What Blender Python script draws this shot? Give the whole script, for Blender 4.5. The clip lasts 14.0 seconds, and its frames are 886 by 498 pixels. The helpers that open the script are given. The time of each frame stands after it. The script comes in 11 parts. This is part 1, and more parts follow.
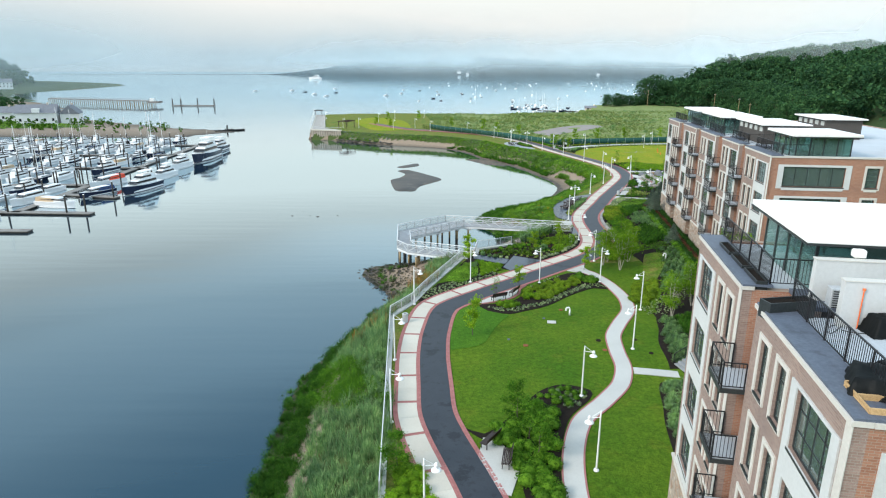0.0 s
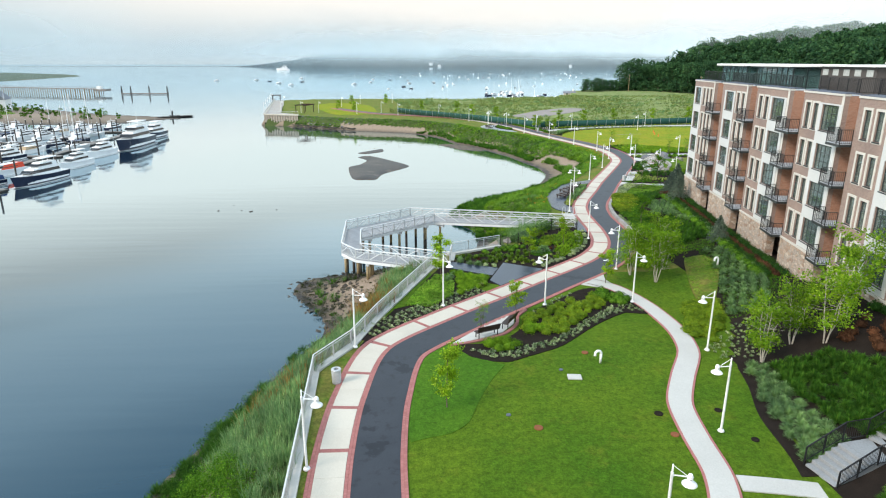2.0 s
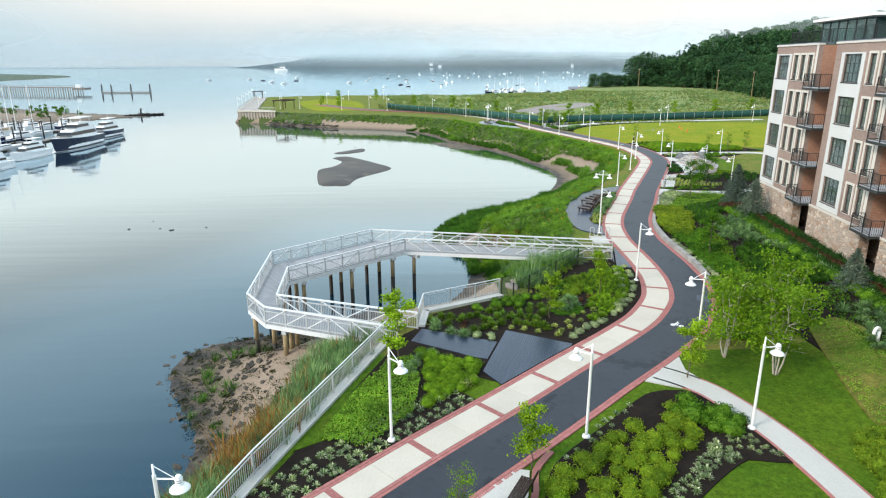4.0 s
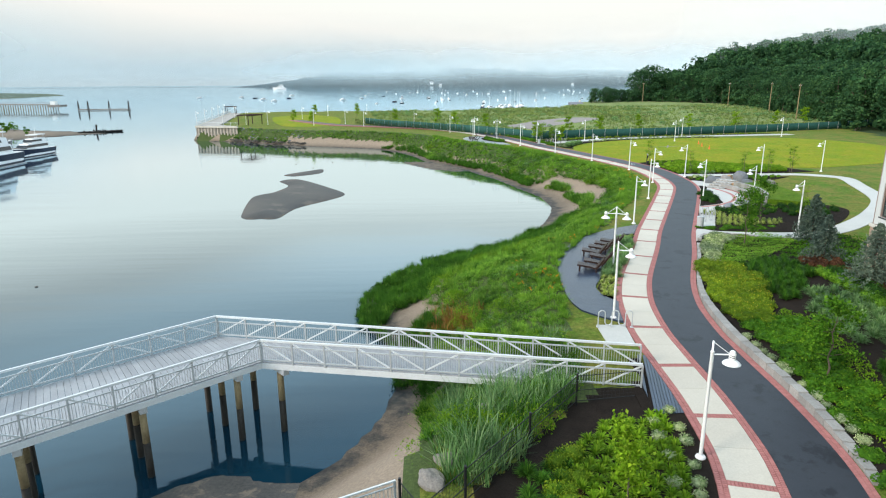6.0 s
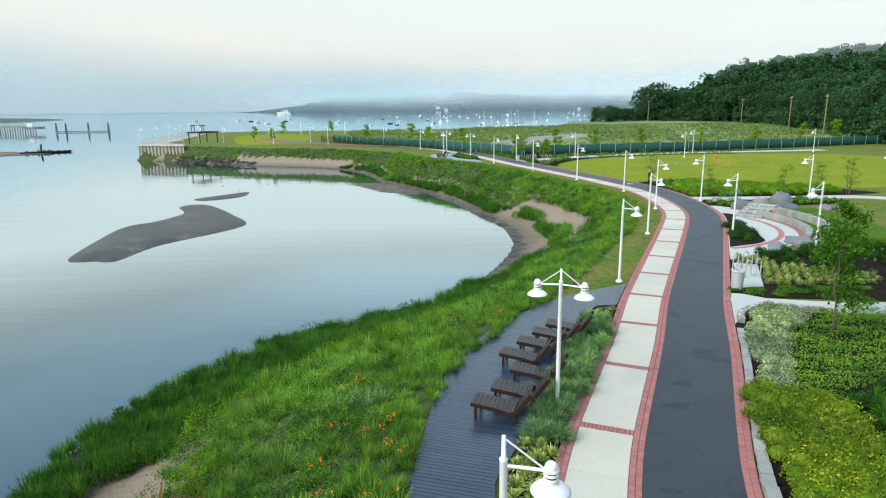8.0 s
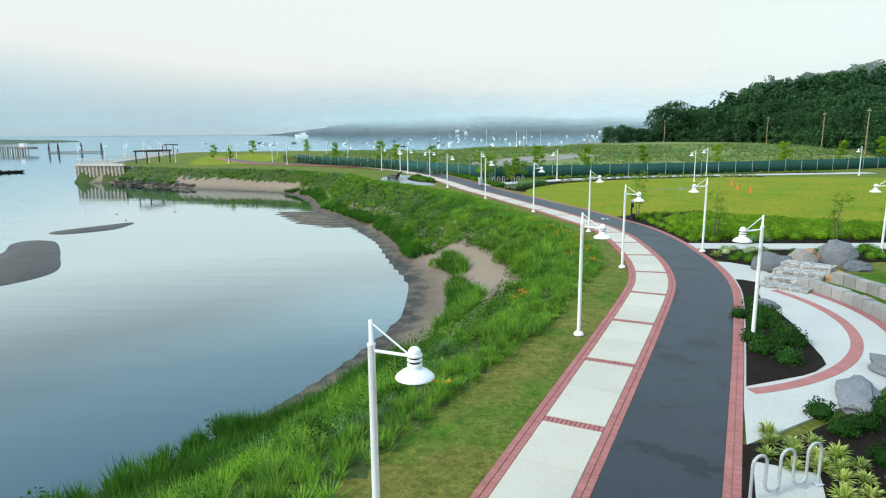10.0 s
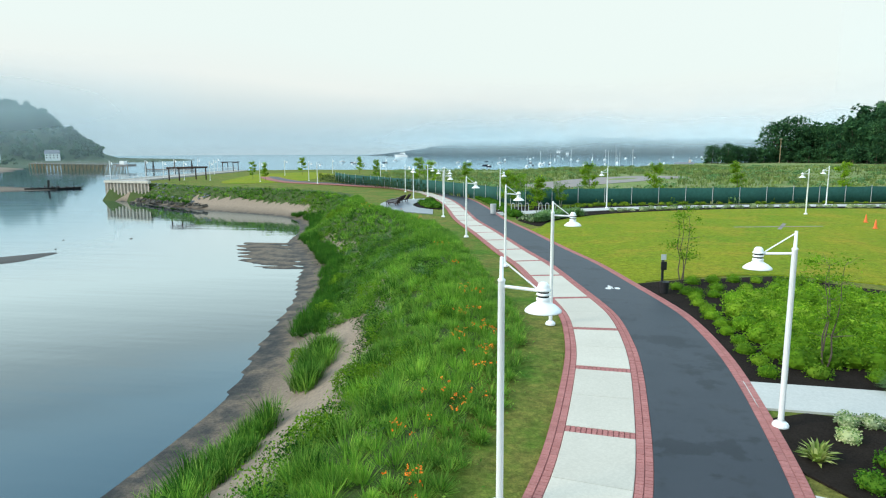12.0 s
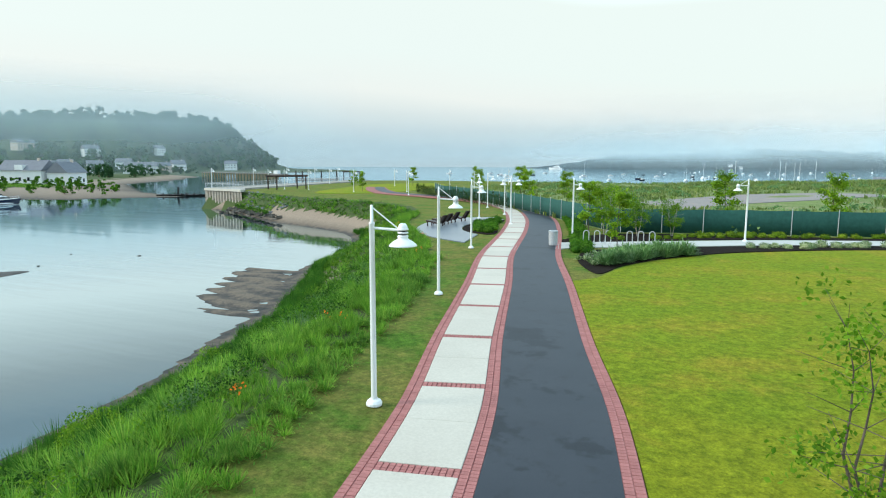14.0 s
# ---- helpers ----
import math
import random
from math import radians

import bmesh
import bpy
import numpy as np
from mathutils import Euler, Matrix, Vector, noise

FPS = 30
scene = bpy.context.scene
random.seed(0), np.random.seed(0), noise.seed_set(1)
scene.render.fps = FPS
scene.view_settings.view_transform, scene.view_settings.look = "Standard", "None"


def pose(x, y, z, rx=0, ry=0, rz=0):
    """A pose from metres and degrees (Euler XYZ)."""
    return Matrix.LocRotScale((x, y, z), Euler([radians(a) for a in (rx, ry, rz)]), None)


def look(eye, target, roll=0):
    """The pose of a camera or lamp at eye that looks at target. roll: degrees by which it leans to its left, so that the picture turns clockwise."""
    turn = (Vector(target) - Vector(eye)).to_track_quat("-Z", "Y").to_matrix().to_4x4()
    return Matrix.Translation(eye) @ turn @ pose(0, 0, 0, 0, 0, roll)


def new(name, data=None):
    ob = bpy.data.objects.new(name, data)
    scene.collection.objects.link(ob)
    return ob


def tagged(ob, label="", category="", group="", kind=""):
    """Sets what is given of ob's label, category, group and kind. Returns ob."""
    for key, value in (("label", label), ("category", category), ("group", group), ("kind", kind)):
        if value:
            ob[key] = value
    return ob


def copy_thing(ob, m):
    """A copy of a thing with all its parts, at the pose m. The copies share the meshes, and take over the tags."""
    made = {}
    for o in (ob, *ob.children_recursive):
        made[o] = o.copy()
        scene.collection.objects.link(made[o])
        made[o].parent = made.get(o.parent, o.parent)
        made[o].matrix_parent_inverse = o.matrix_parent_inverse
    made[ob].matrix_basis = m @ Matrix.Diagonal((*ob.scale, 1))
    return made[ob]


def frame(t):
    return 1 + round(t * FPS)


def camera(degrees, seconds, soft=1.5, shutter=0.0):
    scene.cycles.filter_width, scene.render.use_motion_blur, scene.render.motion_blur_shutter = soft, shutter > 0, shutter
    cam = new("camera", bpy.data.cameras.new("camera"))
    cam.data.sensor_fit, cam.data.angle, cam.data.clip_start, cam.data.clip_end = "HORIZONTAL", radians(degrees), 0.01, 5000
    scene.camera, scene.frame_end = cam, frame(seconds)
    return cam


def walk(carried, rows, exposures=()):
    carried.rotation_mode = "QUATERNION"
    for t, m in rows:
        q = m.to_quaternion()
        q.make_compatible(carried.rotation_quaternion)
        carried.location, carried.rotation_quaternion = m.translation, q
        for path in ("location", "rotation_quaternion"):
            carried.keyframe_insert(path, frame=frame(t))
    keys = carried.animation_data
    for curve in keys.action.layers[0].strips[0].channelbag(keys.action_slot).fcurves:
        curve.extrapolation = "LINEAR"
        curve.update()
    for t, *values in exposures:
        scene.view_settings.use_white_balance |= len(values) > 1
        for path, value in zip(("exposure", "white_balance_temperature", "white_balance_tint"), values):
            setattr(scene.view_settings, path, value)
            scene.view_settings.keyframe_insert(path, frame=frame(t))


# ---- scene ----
cam = camera(71.0, 14.0, 1.15)

PATH = [
    (0, (0.249, 0.275, 23.916), (0.245, 2.195, 23.357), 0.1),
    (0.5, (0.467, 5.858, 22.73), (0.495, 7.771, 22.149), -0.2),
    (1, (0.656, 11.647, 21.228), (0.724, 13.56, 20.649), -0.1),
    (1.5, (1.019, 17.428, 19.817), (1.096, 19.34, 19.238), 0.0),
    (2, (1.434, 23.281, 18.382), (1.512, 25.194, 17.803), 0.0),
    (2.5, (1.845, 28.981, 17.273), (1.923, 30.894, 16.695), -0.1),
    (4.8, (6.514, 55.607, 13.683), (6.585, 57.522, 13.112), -0.3),
    (5, (7.013, 57.843, 13.413), (7.088, 59.761, 12.853), -0.3),
    (5.5, (8.831, 63.764, 12.834), (8.9, 65.687, 12.29), -0.5),
    (6, (10.643, 69.434, 12.103), (10.71, 71.364, 11.583), -0.4),
    (6.5, (12.741, 75.161, 11.361), (12.801, 77.097, 10.86), -0.4),
    (7, (14.851, 80.604, 10.469), (14.906, 82.545, 9.987), -0.5),
    (7.5, (17.143, 86.463, 9.395), (17.191, 88.409, 8.933), -0.6),
    (8, (19.675, 91.959, 8.628), (19.717, 93.908, 8.184), -0.6),
    (8.5, (22.223, 97.286, 8.084), (22.261, 99.24, 7.66), -0.6),
    (9, (24.815, 102.639, 7.661), (24.843, 104.597, 7.253), -0.6),
    (9.2, (25.824, 104.698, 7.463), (25.846, 106.658, 7.064), -0.6),
    (11.3, (37.143, 127.24, 6.146), (36.945, 129.202, 5.814), -0.3),
    (11.5, (37.912, 129.314, 6.02), (37.675, 131.274, 5.698), -0.3),
    (12, (39.722, 134.488, 5.792), (39.379, 136.434, 5.486), -0.3),
    (12.5, (41.217, 139.61, 5.622), (40.755, 141.533, 5.327), -0.2),
    (13, (42.393, 144.762, 5.412), (41.813, 146.655, 5.126), -0.2),
    (13.5, (43.271, 149.97, 5.159), (42.574, 151.824, 4.881), -0.2),
    (14, (43.86, 155.184, 4.975), (43.045, 156.991, 4.71), 0.1),
]
walk(cam, [(t, look(eye, target, roll)) for t, eye, target, roll in PATH],
     [(0, 0.07, 6600, 14), (1, 0.17, 6800, 16), (2.5, 0.2, 6900, 17), (5.5, 0.15, 6850, 16), (7, 0.05, 6650, 12), (9, -0.02, 6550, 11), (11.5, 0.0, 6400, 8), (14, 0.02, 6400, 8)])

# ---------- sky, sun ----------
world = bpy.data.worlds.new("misty_morning")
scene.world = world
world.use_nodes = True
wn = world.node_tree
wn.nodes.clear()
w_out = wn.nodes.new("ShaderNodeOutputWorld")
w_bg = wn.nodes.new("ShaderNodeBackground")
w_sky = wn.nodes.new("ShaderNodeTexSky")
w_sky.sky_type = "NISHITA"
w_sky.sun_disc = False
w_sky.sun_elevation = radians(24)
w_sky.sun_rotation = radians(-119)
w_sky.air_density, w_sky.dust_density, w_sky.ozone_density = 1.0, 4.0, 1.0
w_tc = wn.nodes.new("ShaderNodeTexCoord")
w_sep = wn.nodes.new("ShaderNodeSeparateXYZ")
w_ramp = wn.nodes.new("ShaderNodeValToRGB")
w_noise = wn.nodes.new("ShaderNodeTexNoise")
w_map = wn.nodes.new("ShaderNodeMapping")
w_map.inputs["Scale"].default_value = (1.0, 1.0, 3.5)
w_noise.inputs["Scale"].default_value = 1.6
w_noise.inputs["Detail"].default_value = 1.0
w_add = wn.nodes.new("ShaderNodeMath")
w_add.operation = "MULTIPLY_ADD"
w_add.inputs[1].default_value = 0.09
# overcast veil: pale blue mist low down, warm white above it, greyer blue overhead
els = w_ramp.color_ramp.elements
els[0].position, els[0].color = 0.0, (0.51, 0.67, 0.745, 1)
els[1].position, els[1].color = 1.0, (0.9, 1.15, 1.36, 1)
for pos, col in ((0.06, (0.57, 0.725, 0.79, 1)), (0.105, (0.74, 0.85, 0.865, 1)), (0.15, (0.97, 1.01, 0.965, 1)), (0.21, (0.96, 1.05, 1.0, 1)), (0.31, (0.97, 1.06, 1.0, 1)), (0.39, (1.5, 1.95, 2.1, 1)), (0.48, (1.55, 2.2, 2.55, 1)), (0.62, (0.85, 1.35, 1.75, 1))):
    e = els.new(pos)
    e.color = col
w_mix = wn.nodes.new("ShaderNodeMix")
w_mix.data_type = "RGBA"
w_mix.inputs["Factor"].default_value = 0.86
w_gain = wn.nodes.new("ShaderNodeMix")
w_gain.data_type, w_gain.blend_type = "RGBA", "MULTIPLY"
w_gain.inputs["Factor"].default_value = 1.0
w_gain.inputs["B"].default_value = (0.11, 0.11, 0.11, 1)
L = wn.links.new
L(w_tc.outputs["Generated"], w_map.inputs["Vector"])
L(w_map.outputs["Vector"], w_noise.inputs["Vector"])
L(w_tc.outputs["Generated"], w_sep.inputs["Vector"])
L(w_noise.outputs["Fac"], w_add.inputs[0])
L(w_sep.outputs["Z"], w_add.inputs[2])
# the mist bank stands higher in the north-west
w_west = wn.nodes.new("ShaderNodeMapRange")
w_west.inputs["From Min"].default_value, w_west.inputs["From Max"].default_value = -0.55, 0.05
w_west.inputs["To Min"].default_value, w_west.inputs["To Max"].default_value = -0.02, 0.035
w_sum = wn.nodes.new("ShaderNodeMath")
L(w_sep.outputs["X"], w_west.inputs["Value"])
L(w_add.outputs["Value"], w_sum.inputs[0])
L(w_west.outputs["Result"], w_sum.inputs[1])
L(w_sum.outputs["Value"], w_ramp.inputs["Fac"])
L(w_sky.outputs["Color"], w_gain.inputs["A"])
L(w_gain.outputs["Result"], w_mix.inputs["A"])
L(w_ramp.outputs["Color"], w_mix.inputs["B"])
L(w_mix.outputs["Result"], w_bg.inputs["Color"])
w_bg.inputs["Strength"].default_value = 1.0
L(w_bg.outputs["Background"], w_out.inputs["Surface"])

sun_data = bpy.data.lights.new("sun", "SUN")
sun_data.energy, sun_data.angle, sun_data.color = 2.7, radians(16), (1.0, 0.95, 0.87)
sun = new("sun", sun_data)
sun.matrix_world = look((-110, -60, 82), (0, 0, 0))

# ---------- materials ----------
def nodes_of(name):
    m = bpy.data.materials.new(name)
    m.use_nodes = True
    t = m.node_tree
    return m, t, t.nodes["Principled BSDF"], t.nodes["Material Output"]


def noise_node(t, vec, scale, detail=4.0, rough=0.55):
    n = t.nodes.new("ShaderNodeTexNoise")
    n.inputs["Scale"].default_value = scale
    n.inputs["Detail"].default_value = detail
    n.inputs["Roughness"].default_value = rough
    t.links.new(vec, n.inputs["Vector"])
    return n.outputs["Fac"]


def ramp_node(t, fac, stops):
    n = t.nodes.new("ShaderNodeValToRGB")
    e = n.color_ramp.elements
    e[0].position, e[0].color = stops[0][0], (*stops[0][1], 1)
    e[1].position, e[1].color = stops[-1][0], (*stops[-1][1], 1)
    for p, c in stops[1:-1]:
        e.new(p).color = (*c, 1)
    t.links.new(fac, n.inputs["Fac"])
    return n.outputs["Color"]


def mix_node(t, fac, a, b, blend="MIX"):
    n = t.nodes.new("ShaderNodeMix")
    n.data_type, n.blend_type = "RGBA", blend
    for sock, v in ((n.inputs["Factor"], fac), (n.inputs["A"], a), (n.inputs["B"], b)):
        if isinstance(v, (int, float)):
            sock.default_value = v
        elif isinstance(v, tuple):
            sock.default_value = (*v, 1)
        else:
            t.links.new(v, sock)
    return n.outputs["Result"]


def bump_node(t, height, bsdf, strength=0.3, distance=0.02, base=None):
    n = t.nodes.new("ShaderNodeBump")
    n.inputs["Strength"].default_value = strength
    n.inputs["Distance"].default_value = distance
    t.links.new(height, n.inputs["Height"])
    if base is not None:
        t.links.new(base, n.inputs["Normal"])
    t.links.new(n.outputs["Normal"], bsdf.inputs["Normal"])
    return n.outputs["Normal"]


def coords(t, kind="Object"):
    return t.nodes.new("ShaderNodeTexCoord").outputs[kind]


def surface(name, c1, c2, big=0.4, small=12.0, rough=0.8, bump=0.25, dist=0.01, metal=0.0, grain=0.25, stain=None, piece=0.0, spec=0.3):
    """A worn surface: slow drift between two colours, fine grain, optional stain colour, optional change from piece to piece."""
    m, t, b, _ = nodes_of(name)
    v = coords(t)
    col = ramp_node(t, noise_node(t, v, big, 5), [(0.32, c1), (0.68, c2)])
    fine = noise_node(t, v, small, 6, 0.65)
    dark = tuple(x * (1 - grain) for x in c1)
    lite = tuple(min(1.0, x * (1 + grain)) for x in c2)
    col = mix_node(t, 0.5, col, ramp_node(t, fine, [(0.3, dark), (0.7, lite)]))
    if stain:
        f = ramp_node(t, noise_node(t, v, big * 2.3, 8, 0.7), [(0.54, (0, 0, 0)), (0.66, (1, 1, 1))])
        col = mix_node(t, f, col, stain)
    if piece:
        o = t.nodes.new("ShaderNodeObjectInfo")
        g = t.nodes.new("ShaderNodeNewGeometry")
        add = t.nodes.new("ShaderNodeMath")
        add.operation = "ADD"
        t.links.new(o.outputs["Random"], add.inputs[0])
        t.links.new(g.outputs["Random Per Island"], add.inputs[1])
        fr = t.nodes.new("ShaderNodeMath")
        fr.operation = "FRACT"
        t.links.new(add.outputs[0], fr.inputs[0])
        k = ramp_node(t, fr.outputs[0], [(0.0, (1 - piece,) * 3), (1.0, (1 + piece,) * 3)])
        col = mix_node(t, 1.0, col, k, "MULTIPLY")
    t.links.new(col, b.inputs["Base Color"])
    b.inputs["Roughness"].default_value = rough
    b.inputs["Metallic"].default_value = metal
    b.inputs["Specular IOR Level"].default_value = spec
    if bump:
        bump_node(t, fine, b, bump, dist)
    return m


def foliage(name, c1, c2, c3=None, trans=0.25, rough=0.7, patch=0.35):
    """Leaves or blades: each island has a colour of its own, with slow drift over the planting."""
    m, t, b, out = nodes_of(name)
    g = t.nodes.new("ShaderNodeNewGeometry")
    stops = [(0.0, c1), (0.6, c2), (1.0, c3 or c2)]
    col = ramp_node(t, g.outputs["Random Per Island"], stops)
    big = noise_node(t, g.outputs["Position"], patch, 4, 0.6)
    col = mix_node(t, 1.0, col, ramp_node(t, big, [(0.3, (0.62, 0.66, 0.7)), (0.7, (1.35, 1.28, 1.1))]), "MULTIPLY")
    clump_ = noise_node(t, g.outputs["Position"], patch * 6.0, 3, 0.6)
    col = mix_node(t, 1.0, col, ramp_node(t, clump_, [(0.34, (0.66, 0.70, 0.72)), (0.66, (1.32, 1.27, 1.15))]), "MULTIPLY")
    o = t.nodes.new("ShaderNodeObjectInfo")
    col = mix_node(t, 1.0, col, ramp_node(t, o.outputs["Random"], [(0.0, (0.82, 0.86, 0.85)), (1.0, (1.18, 1.14, 1.1))]), "MULTIPLY")
    t.links.new(col, b.inputs["Base Color"])
    b.inputs["Roughness"].default_value = rough
    b.inputs["Specular IOR Level"].default_value = 0.08
    tr = t.nodes.new("ShaderNodeBsdfTranslucent")
    t.links.new(col, tr.inputs["Color"])
    mx = t.nodes.new("ShaderNodeMixShader")
    mx.inputs[0].default_value = trans
    t.links.new(b.outputs[0], mx.inputs[1])
    t.links.new(tr.outputs[0], mx.inputs[2])
    t.links.new(mx.outputs[0], out.inputs["Surface"])
    return m


def brick_wall(name, c1, c2, mortar, scale=1.0):
    m, t, b, _ = nodes_of(name)
    v = coords(t)
    sep = t.nodes.new("ShaderNodeSeparateXYZ")
    t.links.new(v, sep.inputs[0])
    add = t.nodes.new("ShaderNodeMath")
    add.operation = "ADD"
    t.links.new(sep.outputs["X"], add.inputs[0])
    t.links.new(sep.outputs["Y"], add.inputs[1])
    com = t.nodes.new("ShaderNodeCombineXYZ")
    t.links.new(add.outputs[0], com.inputs["X"])
    t.links.new(sep.outputs["Z"], com.inputs["Y"])
    br = t.nodes.new("ShaderNodeTexBrick")
    br.inputs["Scale"].default_value = 1.0
    br.inputs["Brick Width"].default_value = 0.22 * scale
    br.inputs["Row Height"].default_value = 0.075 * scale
    br.inputs["Mortar Size"].default_value = 0.008 * scale
    br.inputs["Color1"].default_value = (*c1, 1)
    br.inputs["Color2"].default_value = (*c2, 1)
    br.inputs["Mortar"].default_value = (*mortar, 1)
    t.links.new(com.outputs[0], br.inputs["Vector"])
    big = ramp_node(t, noise_node(t, v, 0.35, 6, 0.6), [(0.3, (0.82, 0.82, 0.84)), (0.7, (1.15, 1.13, 1.1))])
    col = mix_node(t, 1.0, br.outputs["Color"], big, "MULTIPLY")
    fine = noise_node(t, v, 25.0, 5)
    col = mix_node(t, 1.0, col, ramp_node(t, fine, [(0.3, (0.88,) * 3), (0.7, (1.1,) * 3)]), "MULTIPLY")
    t.links.new(col, b.inputs["Base Color"])
    b.inputs["Roughness"].default_value = 0.85
    bump_node(t, br.outputs["Fac"], b, -0.4, 0.008)
    return m


def stone_wall(name, stops, scale, mortar=(0.28, 0.25, 0.21)):
    m, t, b, _ = nodes_of(name)
    v = coords(t)
    mp = t.nodes.new("ShaderNodeMapping")
    mp.inputs["Scale"].default_value = (scale, scale, scale * 1.7)
    t.links.new(v, mp.inputs["Vector"])
    vor = t.nodes.new("ShaderNodeTexVoronoi")
    vor.inputs["Scale"].default_value = 1.0
    vor.inputs["Randomness"].default_value = 0.8
    t.links.new(mp.outputs[0], vor.inputs["Vector"])
    edge = t.nodes.new("ShaderNodeTexVoronoi")
    edge.feature = "DISTANCE_TO_EDGE"
    edge.inputs["Scale"].default_value = 1.0
    edge.inputs["Randomness"].default_value = 0.8
    t.links.new(mp.outputs[0], edge.inputs["Vector"])
    sep = t.nodes.new("ShaderNodeSeparateColor")
    t.links.new(vor.outputs["Color"], sep.inputs[0])
    col = ramp_node(t, sep.outputs[0], stops)
    col = mix_node(t, 1.0, col, ramp_node(t, noise_node(t, v, 9.0, 5), [(0.3, (0.8,) * 3), (0.7, (1.2,) * 3)]), "MULTIPLY")
    f = ramp_node(t, edge.outputs["Distance"], [(0.02, (1, 1, 1)), (0.07, (0, 0, 0))])
    col = mix_node(t, f, col, mortar)
    t.links.new(col, b.inputs["Base Color"])
    b.inputs["Roughness"].default_value = 0.9
    bump_node(t, ramp_node(t, edge.outputs["Distance"], [(0.0, (0, 0, 0)), (0.12, (1, 1, 1))]), b, 0.7, 0.05)
    return m


def lawn_mat(name, c1, c2, dry, dry_amount=0.6, stripe=0.0):
    m, t, b, _ = nodes_of(name)
    v = coords(t)
    blade = noise_node(t, v, 22.0, 6, 0.75)
    tuft = noise_node(t, v, 2.6, 5, 0.65)
    col = ramp_node(t, noise_node(t, v, 0.16, 5, 0.6), [(0.3, c1), (0.7, c2)])
    f = ramp_node(t, noise_node(t, v, 0.35, 7, 0.7), [(dry_amount - 0.03, (0, 0, 0)), (dry_amount + 0.16, (0.8, 0.8, 0.8))])
    col = mix_node(t, f, col, dry)
    col = mix_node(t, 1.0, col, ramp_node(t, tuft, [(0.28, (0.62, 0.66, 0.6)), (0.72, (1.3, 1.26, 1.2))]), "MULTIPLY")
    clump = noise_node(t, v, 7.0, 4, 0.6)
    col = mix_node(t, 1.0, col, ramp_node(t, clump, [(0.3, (0.7, 0.72, 0.7)), (0.7, (1.25, 1.22, 1.2))]), "MULTIPLY")
    col = mix_node(t, 1.0, col, ramp_node(t, blade, [(0.25, (0.5, 0.54, 0.5)), (0.75, (1.45, 1.42, 1.4))]), "MULTIPLY")
    t.links.new(col, b.inputs["Base Color"])
    b.inputs["Roughness"].default_value = 0.95
    b.inputs["Specular IOR Level"].default_value = 0.1
    bump_node(t, blade, b, 0.8, 0.05, bump_node(t, clump, b, 0.6, 0.12))
    return m


M = {}
M["lawn"] = lawn_mat("lawn", (0.046, 0.122, 0.008), (0.100, 0.168, 0.012), (0.14, 0.16, 0.018), 0.58)
M["lawn_long"] = lawn_mat("long_turf", (0.040, 0.130, 0.010), (0.075, 0.175, 0.014), (0.10, 0.15, 0.02), 0.62)
M["lawn_strip"] = lawn_mat("lawn_strip", (0.055, 0.14, 0.014), (0.10, 0.185, 0.022), (0.20, 0.175, 0.05), 0.40)
M["lawn_oval"] = lawn_mat("lawn_oval", (0.145, 0.235, 0.012), (0.255, 0.265, 0.016), (0.33, 0.25, 0.03), 0.52)
M["meadow"] = lawn_mat("meadow_ground", (0.14, 0.205, 0.065), (0.21, 0.265, 0.10), (0.31, 0.29, 0.17), 0.5)
M["mulch"] = surface("mulch", (0.012, 0.010, 0.009), (0.028, 0.022, 0.018), 1.2, 30, 0.95, 0.9, 0.04, grain=0.6, spec=0.03)
M["isle_sand"] = surface("island_sand", (0.018, 0.019, 0.020), (0.088, 0.073, 0.058), 0.16, 7, 0.6, 0.5, 0.04, grain=0.3, stain=(0.125, 0.10, 0.078), spec=0.3)
M["soil"] = surface("bank_soil", (0.034, 0.056, 0.013), (0.066, 0.095, 0.024), 0.6, 8, 0.95, 0.8, 0.08, grain=0.5)
M["woods_floor"] = surface("woodland_floor", (0.02, 0.04, 0.012), (0.04, 0.07, 0.02), 0.05, 1.0, 0.95, 0.6, 0.2)
M["asphalt"] = surface("asphalt", (0.018, 0.022, 0.030), (0.031, 0.036, 0.045), 0.6, 60, 0.54, 0.3, 0.006, grain=0.3, stain=(0.016, 0.018, 0.023), spec=0.3)
# damp blotches with sharp edges
t = M["asphalt"].node_tree
b = next(n for n in t.nodes if n.type == "BSDF_PRINCIPLED")
v = coords(t)
damp = ramp_node(t, noise_node(t, v, 0.42, 6, 0.62), [(0.58, (0, 0, 0)), (0.615, (1, 1, 1))])
base_c = b.inputs["Base Color"].links[0].from_socket
t.links.new(mix_node(t, damp, base_c, mix_node(t, 1.0, base_c, (0.42, 0.44, 0.48), "MULTIPLY"), "MIX"), b.inputs["Base Color"])
M["lounge_grey"] = surface("blue_grey_wet_paving", (0.13, 0.16, 0.19), (0.19, 0.22, 0.25), 0.5, 12, 0.3, 0.15, 0.004, grain=0.12, spec=0.5)
M["isle_mud"] = surface("wet_grey_mud", (0.034, 0.037, 0.038), (0.075, 0.070, 0.062), 0.5, 8, 0.6, 0.5, 0.04, grain=0.35, stain=(0.16, 0.13, 0.10), spec=0.3)
M["concrete"] = surface("concrete", (0.46, 0.42, 0.35), (0.55, 0.51, 0.432), 0.5, 18, 0.8, 0.15, 0.005, grain=0.08, piece=0.06)
M["pier_concrete"] = surface("worn_pier_concrete", (0.30, 0.275, 0.25), (0.40, 0.37, 0.33), 0.3, 9, 0.85, 0.2, 0.005, grain=0.15, stain=(0.2, 0.18, 0.16))
